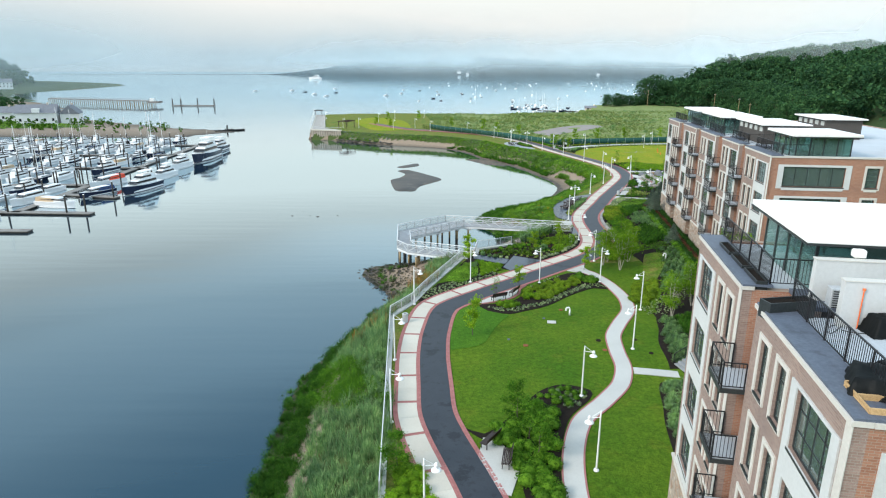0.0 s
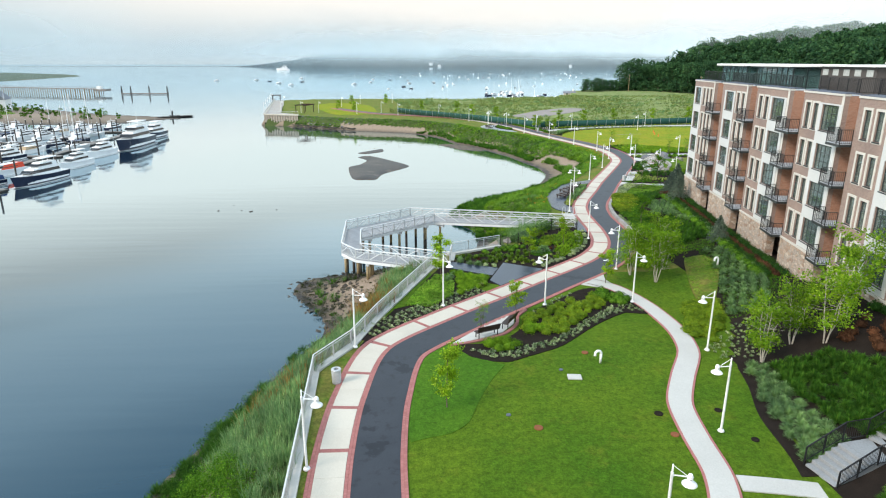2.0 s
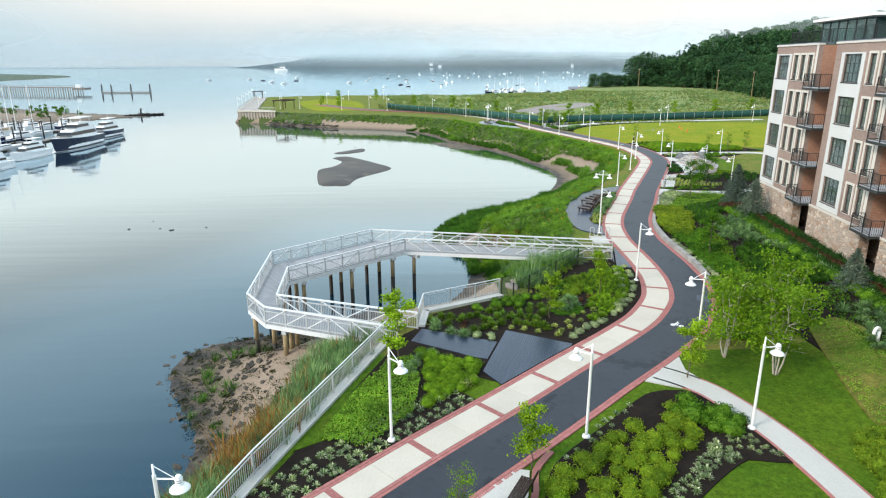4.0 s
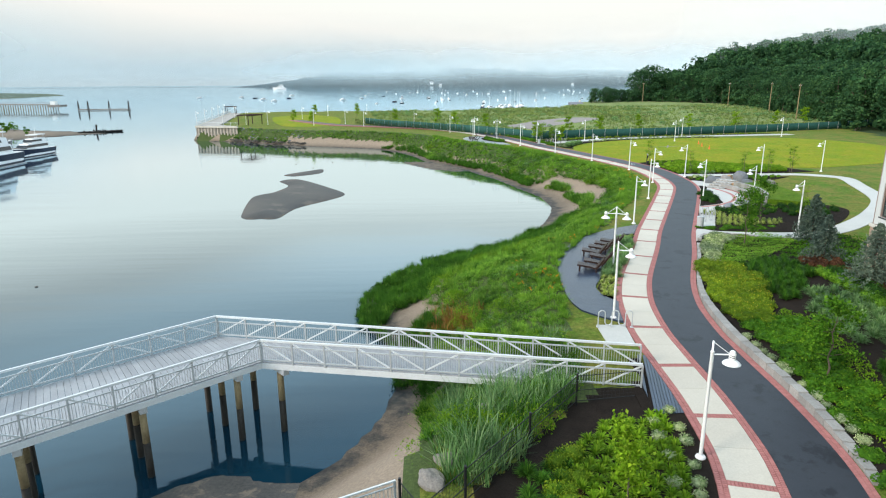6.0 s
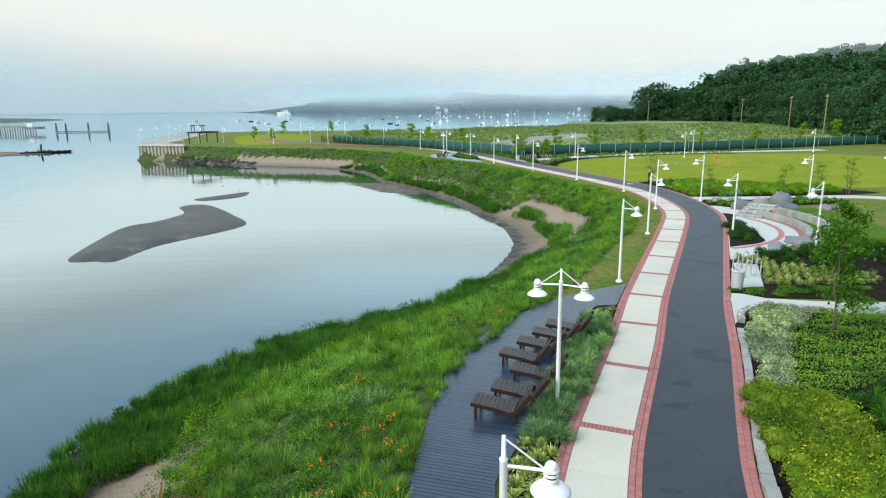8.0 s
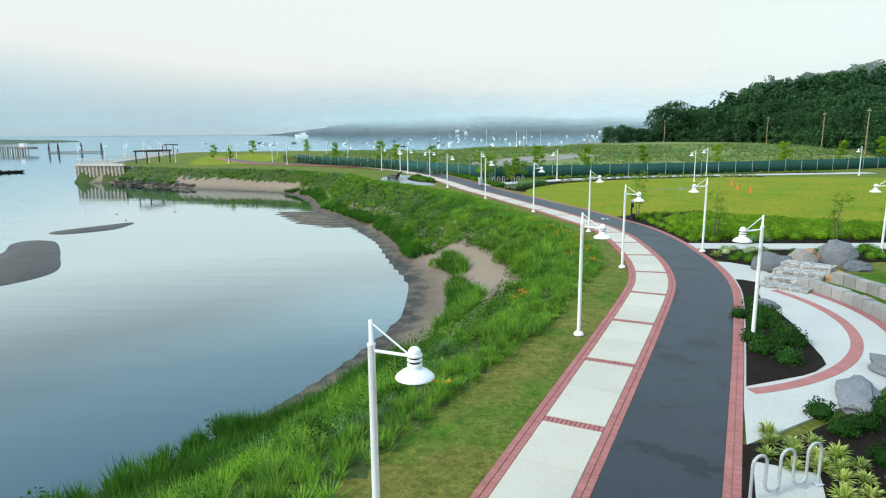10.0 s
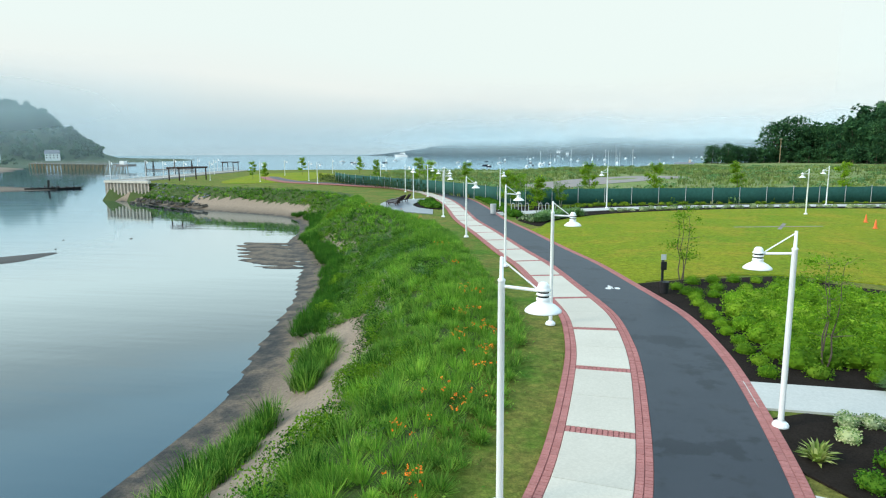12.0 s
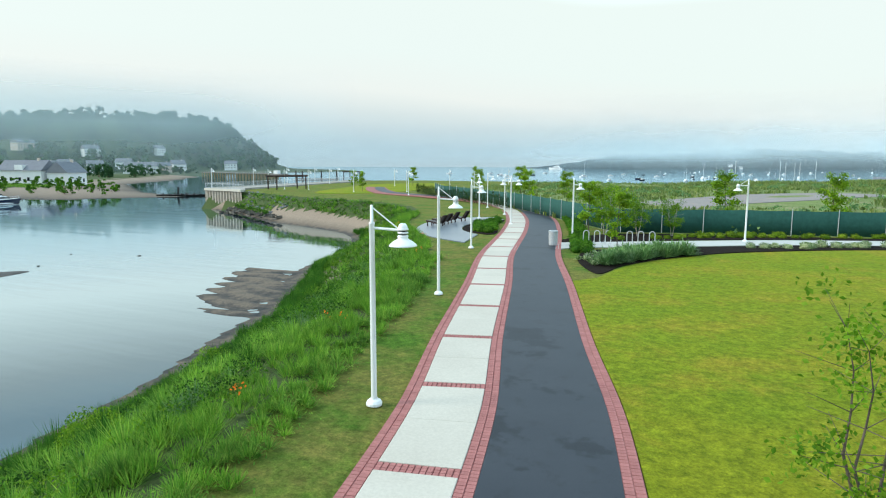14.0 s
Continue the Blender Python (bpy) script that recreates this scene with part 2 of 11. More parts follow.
M["step_concrete"] = surface("grey_step_concrete", (0.21, 0.225, 0.23), (0.30, 0.315, 0.32), 0.5, 14, 0.8, 0.15, 0.005, grain=0.1)
M["concrete_walk"] = surface("pale_concrete", (0.42, 0.415, 0.385), (0.51, 0.505, 0.47), 0.4, 14, 0.8, 0.15, 0.005, grain=0.08)
M["brick_paver"] = surface("red_brick_paver", (0.31, 0.115, 0.105), (0.41, 0.175, 0.16), 2.0, 30, 0.82, 0.3, 0.006, grain=0.15, piece=0.10, spec=0.2)
M["orange_rust"] = surface("rusty_iron_cover", (0.16, 0.055, 0.022), (0.24, 0.085, 0.035), 3.0, 30, 0.85, 0.3, 0.006, grain=0.3)
M["paver_joint"] = surface("paver_joint", (0.26, 0.10, 0.09), (0.33, 0.14, 0.125), 2.0, 30, 0.95, 0.2, 0.005)
M["white_metal"] = surface("white_painted_metal", (0.78, 0.79, 0.78), (0.84, 0.84, 0.82), 1.5, 9, 0.35, 0.03, 0.002, grain=0.04, spec=0.5)
M["galv"] = surface("galvanised_steel", (0.42, 0.44, 0.45), (0.58, 0.60, 0.61), 1.2, 14, 0.5, 0.06, 0.003, metal=0.35, grain=0.12, spec=0.5)
M["rail_white"] = surface("pale_galvanised_rail", (0.56, 0.58, 0.59), (0.66, 0.68, 0.68), 1.2, 14, 0.5, 0.05, 0.003, metal=0.1, grain=0.08, spec=0.4)
M["rail_mesh"] = surface("pale_grey_rail", (0.36, 0.38, 0.39), (0.48, 0.50, 0.50), 1.2, 14, 0.5, 0.05, 0.003, metal=0.2, grain=0.1, spec=0.5)
M["deck_grate"] = surface("grey_deck_planks", (0.25, 0.26, 0.27), (0.34, 0.35, 0.36), 1.0, 25, 0.7, 0.2, 0.004, piece=0.08)
M["dark_deck"] = surface("dark_wet_deck_boards", (0.013, 0.022, 0.042), (0.028, 0.042, 0.070), 0.5, 12, 0.3, 0.2, 0.004, grain=0.2, piece=0.2, spec=0.45)
M["dark_wood"] = surface("dark_brown_wood", (0.020, 0.011, 0.009), (0.042, 0.021, 0.016), 2.5, 30, 0.42, 0.2, 0.004, grain=0.35)
M["pile_wood"] = surface("tarred_timber_pile", (0.012, 0.011, 0.010), (0.035, 0.028, 0.02), 0.8, 9, 0.6, 0.5, 0.02, grain=0.4)
M["pile_top"] = surface("bleached_pile_top", (0.22, 0.16, 0.08), (0.34, 0.26, 0.15), 1.2, 9, 0.85, 0.5, 0.02, grain=0.3)
M["black_metal"] = surface("black_metal", (0.010, 0.010, 0.011), (0.02, 0.02, 0.022), 1.5, 12, 0.45, 0.05, 0.003)
M["black_mesh"] = surface("black_fence_wire", (0.008, 0.010, 0.010), (0.015, 0.018, 0.018), 1.5, 12, 0.6, 0.0)
M["green_screen"] = surface("green_fence_fabric", (0.012, 0.062, 0.050), (0.022, 0.092, 0.073), 0.25, 3, 0.85, 0.35, 0.04, grain=0.2)
M["brick_pink"] = brick_wall("tan_pink_brick", (0.225, 0.15, 0.122), (0.295, 0.205, 0.17), (0.29, 0.245, 0.212))
M["brick_orange"] = brick_wall("orange_brick", (0.28, 0.118, 0.07), (0.37, 0.18, 0.115), (0.32, 0.24, 0.18))
M["stone_base"] = stone_wall("rubble_stone_base", [(0.0, (0.30, 0.19, 0.13)), (0.4, (0.44, 0.33, 0.25)), (0.7, (0.36, 0.30, 0.25)), (1.0, (0.56, 0.46, 0.36))], 2.2)
M["stone_low"] = stone_wall("grey_stacked_stone", [(0.0, (0.26, 0.25, 0.23)), (0.5, (0.40, 0.39, 0.36)), (1.0, (0.52, 0.50, 0.46))], 4.5, (0.16, 0.15, 0.14))
M["panel_white"] = surface("white_render_panel", (0.49, 0.50, 0.485), (0.56, 0.57, 0.555), 0.5, 8, 0.6, 0.08, 0.003, grain=0.04)
M["trim_white"] = surface("cast_stone_trim", (0.50, 0.475, 0.425), (0.58, 0.555, 0.50), 0.8, 12, 0.75, 0.1, 0.003, grain=0.06)
M["coping"] = surface("slate_blue_roof_edge", (0.075, 0.09, 0.12), (0.11, 0.13, 0.165), 0.6, 9, 0.55, 0.15, 0.005, stain=(0.06, 0.07, 0.09))
M["roof_pale"] = surface("pale_roof_pavers", (0.40, 0.43, 0.455), (0.50, 0.53, 0.55), 0.6, 9, 0.7, 0.1, 0.004, grain=0.07)
M["roof_white"] = surface("white_membrane_roof", (0.78, 0.77, 0.72), (0.86, 0.85, 0.80), 0.4, 7, 0.6, 0.05, 0.004, grain=0.04)
M["cladding"] = surface("dark_brown_cladding", (0.055, 0.048, 0.042), (0.085, 0.075, 0.066), 0.7, 9, 0.6, 0.2, 0.005)
M["frame_dark"] = surface("dark_window_frame", (0.02, 0.025, 0.026), (0.035, 0.04, 0.04), 1.5, 12, 0.4, 0.03, 0.002)
# indoor shade is put into this dark base colour
M["room_dark"] = surface("room_shade_colour", (0.05, 0.05, 0.045), (0.09, 0.085, 0.075), 0.4, 3, 0.9, 0.0)
M["blind"] = surface("pale_window_blind", (0.35, 0.38, 0.36), (0.46, 0.48, 0.45), 0.8, 6, 0.9, 0.0)
M["seat_stone"] = surface("pale_grey_seat_stone", (0.235, 0.23, 0.215), (0.33, 0.32, 0.30), 0.8, 14, 0.85, 0.4, 0.02, grain=0.2, piece=0.16)
M["boulder"] = surface("granite_boulder", (0.18, 0.165, 0.15), (0.31, 0.28, 0.245), 1.2, 16, 0.9, 0.6, 0.03, grain=0.3, piece=0.25)
M["shore_rock"] = surface("dark_shore_rock", (0.035, 0.033, 0.028), (0.085, 0.075, 0.06), 1.2, 16, 0.85, 0.6, 0.03, grain=0.3, piece=0.3)
M["boulder_tan"] = surface("orange_tan_boulder", (0.26, 0.16, 0.09), (0.40, 0.27, 0.17), 1.2, 16, 0.9, 0.6, 0.03, grain=0.3)
M["boulder_dark"] = surface("blue_grey_boulder", (0.11, 0.12, 0.135), (0.20, 0.21, 0.22), 1.2, 16, 0.85, 0.6, 0.03, grain=0.3, piece=0.2)
M["bark_pale"] = surface("pale_birch_bark", (0.34, 0.30, 0.25), (0.52, 0.48, 0.41), 6, 30, 0.9, 0.4, 0.01, stain=(0.07, 0.06, 0.05))
M["bark"] = surface("grey_brown_bark", (0.07, 0.055, 0.04), (0.14, 0.11, 0.085), 4, 25, 0.95, 0.6, 0.02)
M["bulkhead"] = surface("weathered_steel_bulkhead", (0.32, 0.27, 0.215), (0.43, 0.375, 0.31), 0.4, 6, 0.8, 0.3, 0.02, stain=(0.27, 0.22, 0.17))
M["tide_band"] = surface("dark_tide_band", (0.014, 0.014, 0.013), (0.035, 0.032, 0.028), 0.8, 6, 0.7, 0.5, 0.03)
M["hull_white"] = surface("white_gelcoat", (0.74, 0.75, 0.75), (0.80, 0.81, 0.81), 0.6, 5, 0.25, 0.0, grain=0.03, spec=0.5)
M["hull_navy"] = surface("navy_hull_paint", (0.008, 0.014, 0.035), (0.014, 0.022, 0.05), 0.6, 5, 0.2, 0.0, spec=0.5)
M["hull_red"] = surface("red_boat_cover", (0.62, 0.06, 0.03), (0.72, 0.10, 0.05), 1.2, 6, 0.8, 0.2, 0.02)
M["canvas_blue"] = surface("blue_boat_canvas", (0.02, 0.045, 0.12), (0.035, 0.07, 0.17), 1.2, 6, 0.8, 0.2, 0.02)
M["canvas_tan"] = surface("tan_boat_canvas", (0.42, 0.30, 0.18), (0.52, 0.39, 0.26), 1.2, 6, 0.85, 0.2, 0.02)
M["dark_window"] = surface("smoked_cabin_glass", (0.008, 0.010, 0.012), (0.015, 0.018, 0.022), 1.0, 5, 0.08, 0.0, spec=0.5)
M["dock"] = surface("weathered_dock_planks", (0.15, 0.14, 0.13), (0.25, 0.235, 0.215), 0.8, 10, 0.9, 0.3, 0.01)
M["house_white"] = surface("white_clapboard", (0.66, 0.67, 0.66), (0.76, 0.76, 0.74), 0.5, 6, 0.7, 0.1, 0.01, grain=0.05)
M["house_tan"] = surface("tan_clapboard", (0.46, 0.38, 0.31), (0.56, 0.48, 0.40), 0.5, 6, 0.7, 0.1, 0.01)
M["house_roof"] = surface("grey_shingle_roof", (0.13, 0.14, 0.16), (0.21, 0.22, 0.24), 0.8, 8, 0.9, 0.2, 0.02)
M["orange_plastic"] = surface("orange_plastic", (0.75, 0.13, 0.03), (0.85, 0.19, 0.05), 2, 9, 0.5, 0.0)
M["bike_paint"] = surface("white_road_paint", (0.66, 0.67, 0.66), (0.76, 0.76, 0.74), 3, 40, 0.7, 0.1, 0.003, stain=(0.45, 0.46, 0.46))
M["gravel"] = surface("grey_gravel_track", (0.19, 0.17, 0.16), (0.28, 0.25, 0.23), 0.4, 10, 0.95, 0.5, 0.03, stain=(0.34, 0.25, 0.21))
M["timber"] = surface("pale_timber", (0.40, 0.25, 0.11), (0.54, 0.36, 0.18), 2.0, 20, 0.7, 0.2, 0.004, piece=0.15)

# leaves
M["reed"] = foliage("bank_grass_blades", (0.080, 0.215, 0.030), (0.160, 0.34, 0.048), (0.285, 0.43, 0.08), 0.35)
M["reed_blue"] = foliage("blue_green_reed", (0.075, 0.18, 0.07), (0.14, 0.27, 0.115), (0.26, 0.37, 0.19), 0.3)
M["reed_bright"] = foliage("bright_lily_leaves", (0.095, 0.26, 0.028), (0.18, 0.37, 0.042), (0.30, 0.47, 0.075), 0.38)
M["marsh"] = foliage("marsh_cordgrass", (0.024, 0.092, 0.012), (0.046, 0.145, 0.018), (0.088, 0.205, 0.026), 0.3)
M["marsh_leaf"] = foliage("dark_waterside_leaves", (0.020, 0.075, 0.010), (0.036, 0.115, 0.014), (0.065, 0.16, 0.02), 0.25)
M["weed"] = foliage("dark_seaweed", (0.018, 0.026, 0.010), (0.035, 0.045, 0.016), (0.06, 0.075, 0.025), 0.1)
M["reed_dry"] = foliage("dry_rust_stalks", (0.22, 0.11, 0.03), (0.30, 0.15, 0.045), (0.36, 0.22, 0.08), 0.3)
M["lily"] = foliage("orange_daylily_petals", (0.75, 0.16, 0.02), (0.85, 0.22, 0.03), (0.9, 0.3, 0.05), 0.3)
M["shrub"] = foliage("green_shrub_leaves", (0.03, 0.105, 0.009), (0.06, 0.175, 0.014), (0.11, 0.24, 0.022), 0.25)
M["shrub_lime"] = foliage("lime_shrub_leaves", (0.10, 0.19, 0.014), (0.165, 0.265, 0.02), (0.25, 0.335, 0.035), 0.3)
M["olive_grass"] = foliage("olive_grass_blades", (0.06, 0.135, 0.014), (0.10, 0.20, 0.02), (0.17, 0.26, 0.04), 0.3)
M["young_leaf"] = foliage("yellow_green_young_leaves", (0.125, 0.26, 0.014), (0.20, 0.36, 0.02), (0.31, 0.45, 0.045), 0.38)
M["shrub_dark"] = foliage("dark_boxwood_leaves", (0.014, 0.055, 0.010), (0.028, 0.085, 0.014), (0.05, 0.12, 0.022), 0.2)
M["shrub_brown"] = foliage("maroon_shrub_leaves", (0.060, 0.030, 0.018), (0.100, 0.046, 0.028), (0.15, 0.075, 0.045), 0.2)
M["star_leaf"] = foliage("cream_yellow_strap_leaves", (0.17, 0.27, 0.05), (0.33, 0.41, 0.12), (0.54, 0.58, 0.28), 0.3)
M["shrub_grey"] = foliage("silver_variegated_leaves", (0.08, 0.18, 0.05), (0.27, 0.36, 0.19), (0.62, 0.65, 0.50), 0.25)
M["grass_blue"] = foliage("blue_fescue_blades", (0.095, 0.215, 0.07), (0.175, 0.32, 0.135), (0.30, 0.44, 0.225), 0.3)
M["birch_leaf"] = foliage("young_birch_leaves", (0.085, 0.21, 0.012), (0.15, 0.30, 0.018), (0.24, 0.38, 0.035), 0.35)
M["tree_leaf"] = foliage("broadleaf_canopy", (0.022, 0.072, 0.034), (0.040, 0.108, 0.048), (0.065, 0.145, 0.058), 0.25, patch=0.05)
M["spruce"] = foliage("blue_spruce_needles", (0.05, 0.085, 0.075), (0.09, 0.135, 0.12), (0.13, 0.18, 0.16), 0.12)
M["meadow_grass"] = foliage("meadow_grass_blades", (0.12, 0.19, 0.05), (0.19, 0.26, 0.085), (0.30, 0.33, 0.15), 0.3, patch=0.09)
M["arborvitae"] = foliage("dark_arborvitae", (0.02, 0.05, 0.012), (0.035, 0.075, 0.018), (0.07, 0.10, 0.03), 0.15)
M["flower_yellow"] = foliage("yellow_flower_heads", (0.45, 0.38, 0.03), (0.62, 0.52, 0.05), (0.72, 0.62, 0.12), 0.2)

# glass
def glass_mat(name, tint, rough=0.02):
    m, t, b, _ = nodes_of(name)
    v = coords(t)
    b.inputs["Base Color"].default_value = (*tint, 1)
    b.inputs["Roughness"].default_value = rough
    b.inputs["IOR"].default_value = 1.5
    b.inputs["Transmission Weight"].default_value = 0.88
    bump_node(t, noise_node(t, v, 0.9, 2), b, 0.03, 0.02)
    return m


M["glass"] = glass_mat("window_glass", (0.34, 0.46, 0.44))
M["glass_pavilion"] = glass_mat("green_tinted_glass", (0.28, 0.48, 0.45))

# water: dark teal body, smooth mirror with long slow ripples
m, t, b, w_end = nodes_of("harbour_water")
v = coords(t)
b.inputs["Base Color"].default_value = (0.003, 0.024, 0.042, 1)
b.inputs["Roughness"].default_value = 1.0
b.inputs["Specular IOR Level"].default_value = 0.0
mp = t.nodes.new("ShaderNodeMapping")
mp.inputs["Rotation"].default_value = (0, 0, radians(-14))
mp.inputs["Scale"].default_value = (0.05, 0.42, 1.0)
t.links.new(v, mp.inputs["Vector"])
swell = noise_node(t, mp.outputs[0], 1.0, 3, 0.5)
chop = noise_node(t, v, 1.3, 4, 0.55)
calm = ramp_node(t, noise_node(t, v, 0.018, 4, 0.55), [(0.40, (0.05, 0.05, 0.05)), (0.62, (1, 1, 1))])
prod = mix_node(t, 1.0, chop, calm, "MULTIPLY")
n1 = bump_node(t, swell, b, 0.035, 0.5)
n2 = bump_node(t, prod, b, 0.05, 0.08, n1)
# gloss grows steeply towards grazing view
gl = t.nodes.new("ShaderNodeBsdfGlossy")
gl.inputs["Color"].default_value = (0.82, 0.945, 1.0, 1)
gl.inputs["Roughness"].default_value = 0.05
fr_ = t.nodes.new("ShaderNodeFresnel")
fr_.inputs["IOR"].default_value = 1.33
fac = ramp_node(t, fr_.outputs[0], [(0.02, (0.045,) * 3), (0.06, (0.08,) * 3), (0.14, (0.19,) * 3), (0.24, (0.55,) * 3), (0.33, (0.81,) * 3), (0.5, (0.9,) * 3), (1.0, (1,) * 3)])
wm = t.nodes.new("ShaderNodeMixShader")
t.links.new(fac, wm.inputs[0])
t.links.new(b.outputs[0], wm.inputs[1])
t.links.new(gl.outputs[0], wm.inputs[2])
t.links.new(wm.outputs[0], w_end.inputs["Surface"])
for nd in (gl, fr_):
    t.links.new(b.inputs["Normal"].links[0].from_socket, nd.inputs["Normal"])
M["water"] = m


def shore_mat():
    """Tidal shore: dark wet mud at the water's edge, brown sand above it."""
    m, t, b, _ = nodes_of("tidal_shore")
    g = t.nodes.new("ShaderNodeNewGeometry")
    sep = t.nodes.new("ShaderNodeSeparateXYZ")
    t.links.new(g.outputs["Position"], sep.inputs[0])
    n1 = noise_node(t, g.outputs["Position"], 0.9, 6, 0.65)
    ma = t.nodes.new("ShaderNodeMath")
    ma.operation = "MULTIPLY_ADD"
    ma.inputs[1].default_value = 0.7
    t.links.new(n1, ma.inputs[0])
    t.links.new(sep.outputs["Z"], ma.inputs[2])
    mr = t.nodes.new("ShaderNodeMapRange")
    mr.inputs["From Min"].default_value, mr.inputs["From Max"].default_value = -3.48, -2.4
    t.links.new(ma.outputs[0], mr.inputs["Value"])
    col = ramp_node(t, mr.outputs[0], [(0.06, (0.035, 0.036, 0.036)), (0.14, (0.075, 0.066, 0.056)), (0.22, (0.15, 0.118, 0.088)), (0.5, (0.205, 0.162, 0.122)), (1.0, (0.265, 0.208, 0.157))])
    fine = noise_node(t, g.outputs["Position"], 9.0, 6, 0.7)
    col = mix_node(t, 1.0, col, ramp_node(t, fine, [(0.3, (0.6, 0.6, 0.6)), (0.7, (1.3, 1.28, 1.25))]), "MULTIPLY")
    t.links.new(col, b.inputs["Base Color"])
    b.inputs["Roughness"].default_value = 0.8
    b.inputs["Specular IOR Level"].default_value = 0.2
    bump_node(t, fine, b, 0.6, 0.06)
    return m


M["shore"] = shore_mat()

# ---------- geometry helpers ----------
WATER_Z = -3.7
GROUP_N = {}


def mesh_of(name, verts, faces, mats, face_mat=None, smooth=False):
    me = bpy.data.meshes.new(name)
    verts = np.asarray(verts, dtype=np.float32)
    faces = np.asarray(faces, dtype=np.int32)
    k = faces.shape[1]
    me.vertices.add(len(verts))
    me.vertices.foreach_set("co", verts.ravel())
    me.loops.add(faces.size)
    me.loops.foreach_set("vertex_index", faces.ravel())
    me.polygons.add(len(faces))
    me.polygons.foreach_set("loop_start", np.arange(0, faces.size, k, dtype=np.int32))
    if face_mat is not None:
        me.polygons.foreach_set("material_index", np.asarray(face_mat, dtype=np.int32))
    me.polygons.foreach_set("use_smooth", np.full(len(faces), bool(smooth)))
    for m in mats if isinstance(mats, (list, tuple)) else [mats]:
        me.materials.append(m)
    me.update(calc_edges=True)
    return me


def link_mesh(name, me, parent=None, label="", at=None):
    ob = new(name, me)
    if parent is not None:
        ob.parent = parent
    if at is not None:
        ob.matrix_basis = at
    if label:
        tagged(ob, label)
    return ob


def bm_mesh(name, bm, mat, smooth=False):
    me = bpy.data.meshes.new(name)
    bmesh.ops.recalc_face_normals(bm, faces=bm.faces)
    if smooth:
        for f in bm.faces:
            f.smooth = True
    bm.to_mesh(me)
    bm.free()
    for m in mat if isinstance(mat, (list, tuple)) else [mat]:
        me.materials.append(m)
    return me


def part(name, bm, mat, parent, label="", smooth=False, at=None):
    return link_mesh(name, bm_mesh(name, bm, mat, smooth), parent, label, at)


def empty(name, m, label, category, group="", kind=""):
    ob = new(name)
    ob.empty_display_size = 0.2
    ob.matrix_basis = m
    return tagged(ob, label, category, group, kind)


def add_box(bm, x0, x1, y0, y1, z0, z1, bevel=0.0):
    vs = [bm.verts.new((x, y, z)) for z in (z0, z1) for y in (y0, y1) for x in (x0, x1)]
    fs = [bm.faces.new([vs[i] for i in q]) for q in ((0, 2, 3, 1), (4, 5, 7, 6), (0, 1, 5, 4), (2, 6, 7, 3), (0, 4, 6, 2), (1, 3, 7, 5))]
    if bevel:
        es = list({e for f in fs for e in f.edges})
        bmesh.ops.bevel(bm, geom=es, offset=bevel, segments=1, affect="EDGES")
    return fs


def box_bm(*args, bevel=0.0):
    bm = bmesh.new()
    add_box(bm, *args, bevel=bevel)
    return bm


def add_tube(bm, p, q, r0, r1=None, sides=8, cap=True):
    """A tapered round bar from p to q."""
    p, q = Vector(p), Vector(q)
    r1 = r0 if r1 is None else r1
    d = (q - p).normalized()
    a = d.orthogonal().normalized()
    c = d.cross(a)
    ring = []
    for o, r in ((p, r0), (q, r1)):
        ring.append([bm.verts.new(o + (a * math.cos(k * 2 * math.pi / sides) + c * math.sin(k * 2 * math.pi / sides)) * r) for k in range(sides)])
    for k in range(sides):
        bm.faces.new((ring[0][k], ring[0][(k + 1) % sides], ring[1][(k + 1) % sides], ring[1][k]))
    if cap:
        bm.faces.new(ring[0][::-1])
        bm.faces.new(ring[1])


def add_beam(bm, p, q, w, h, up=(0, 0, 1)):
    """A square bar from p to q, w wide and h high."""
    p, q = Vector(p), Vector(q)
    d = (q - p).normalized()
    u = Vector(up)
    s = d.cross(u)
    s = s.normalized() if s.length > 1e-4 else Vector((1, 0, 0))
    u = s.cross(d).normalized()
    vs = [bm.verts.new(o + s * a * w / 2 + u * b * h / 2) for o in (p, q) for a, b in ((-1, -1), (1, -1), (1, 1), (-1, 1))]
    for f in ((0, 1, 2, 3), (7, 6, 5, 4), (0, 4, 5, 1), (1, 5, 6, 2), (2, 6, 7, 3), (3, 7, 4, 0)):
        bm.faces.new([vs[i] for i in f])


def add_lathe(bm, profile, sides=16, centre=(0, 0, 0)):
    """Turned shape about z: profile of (radius, height)."""
    cx, cy, cz = centre
    rings = []
    for r, z in profile:
        rings.append([bm.verts.new((cx + r * math.cos(2 * math.pi * k / sides), cy + r * math.sin(2 * math.pi * k / sides), cz + z)) for k in range(sides)] if r > 1e-4 else [bm.verts.new((cx, cy, cz + z))])
    for a, b2 in zip(rings, rings[1:]):
        for k in range(sides):
            j = (k + 1) % sides
            if len(a) == 1 and len(b2) > 1:
                bm.faces.new((a[0], b2[k], b2[j]))
            elif len(b2) == 1 and len(a) > 1:
                bm.faces.new((a[k], a[j], b2[0]))
            elif len(a) > 1:
                bm.faces.new((a[k], a[j], b2[j], b2[k]))
    return rings


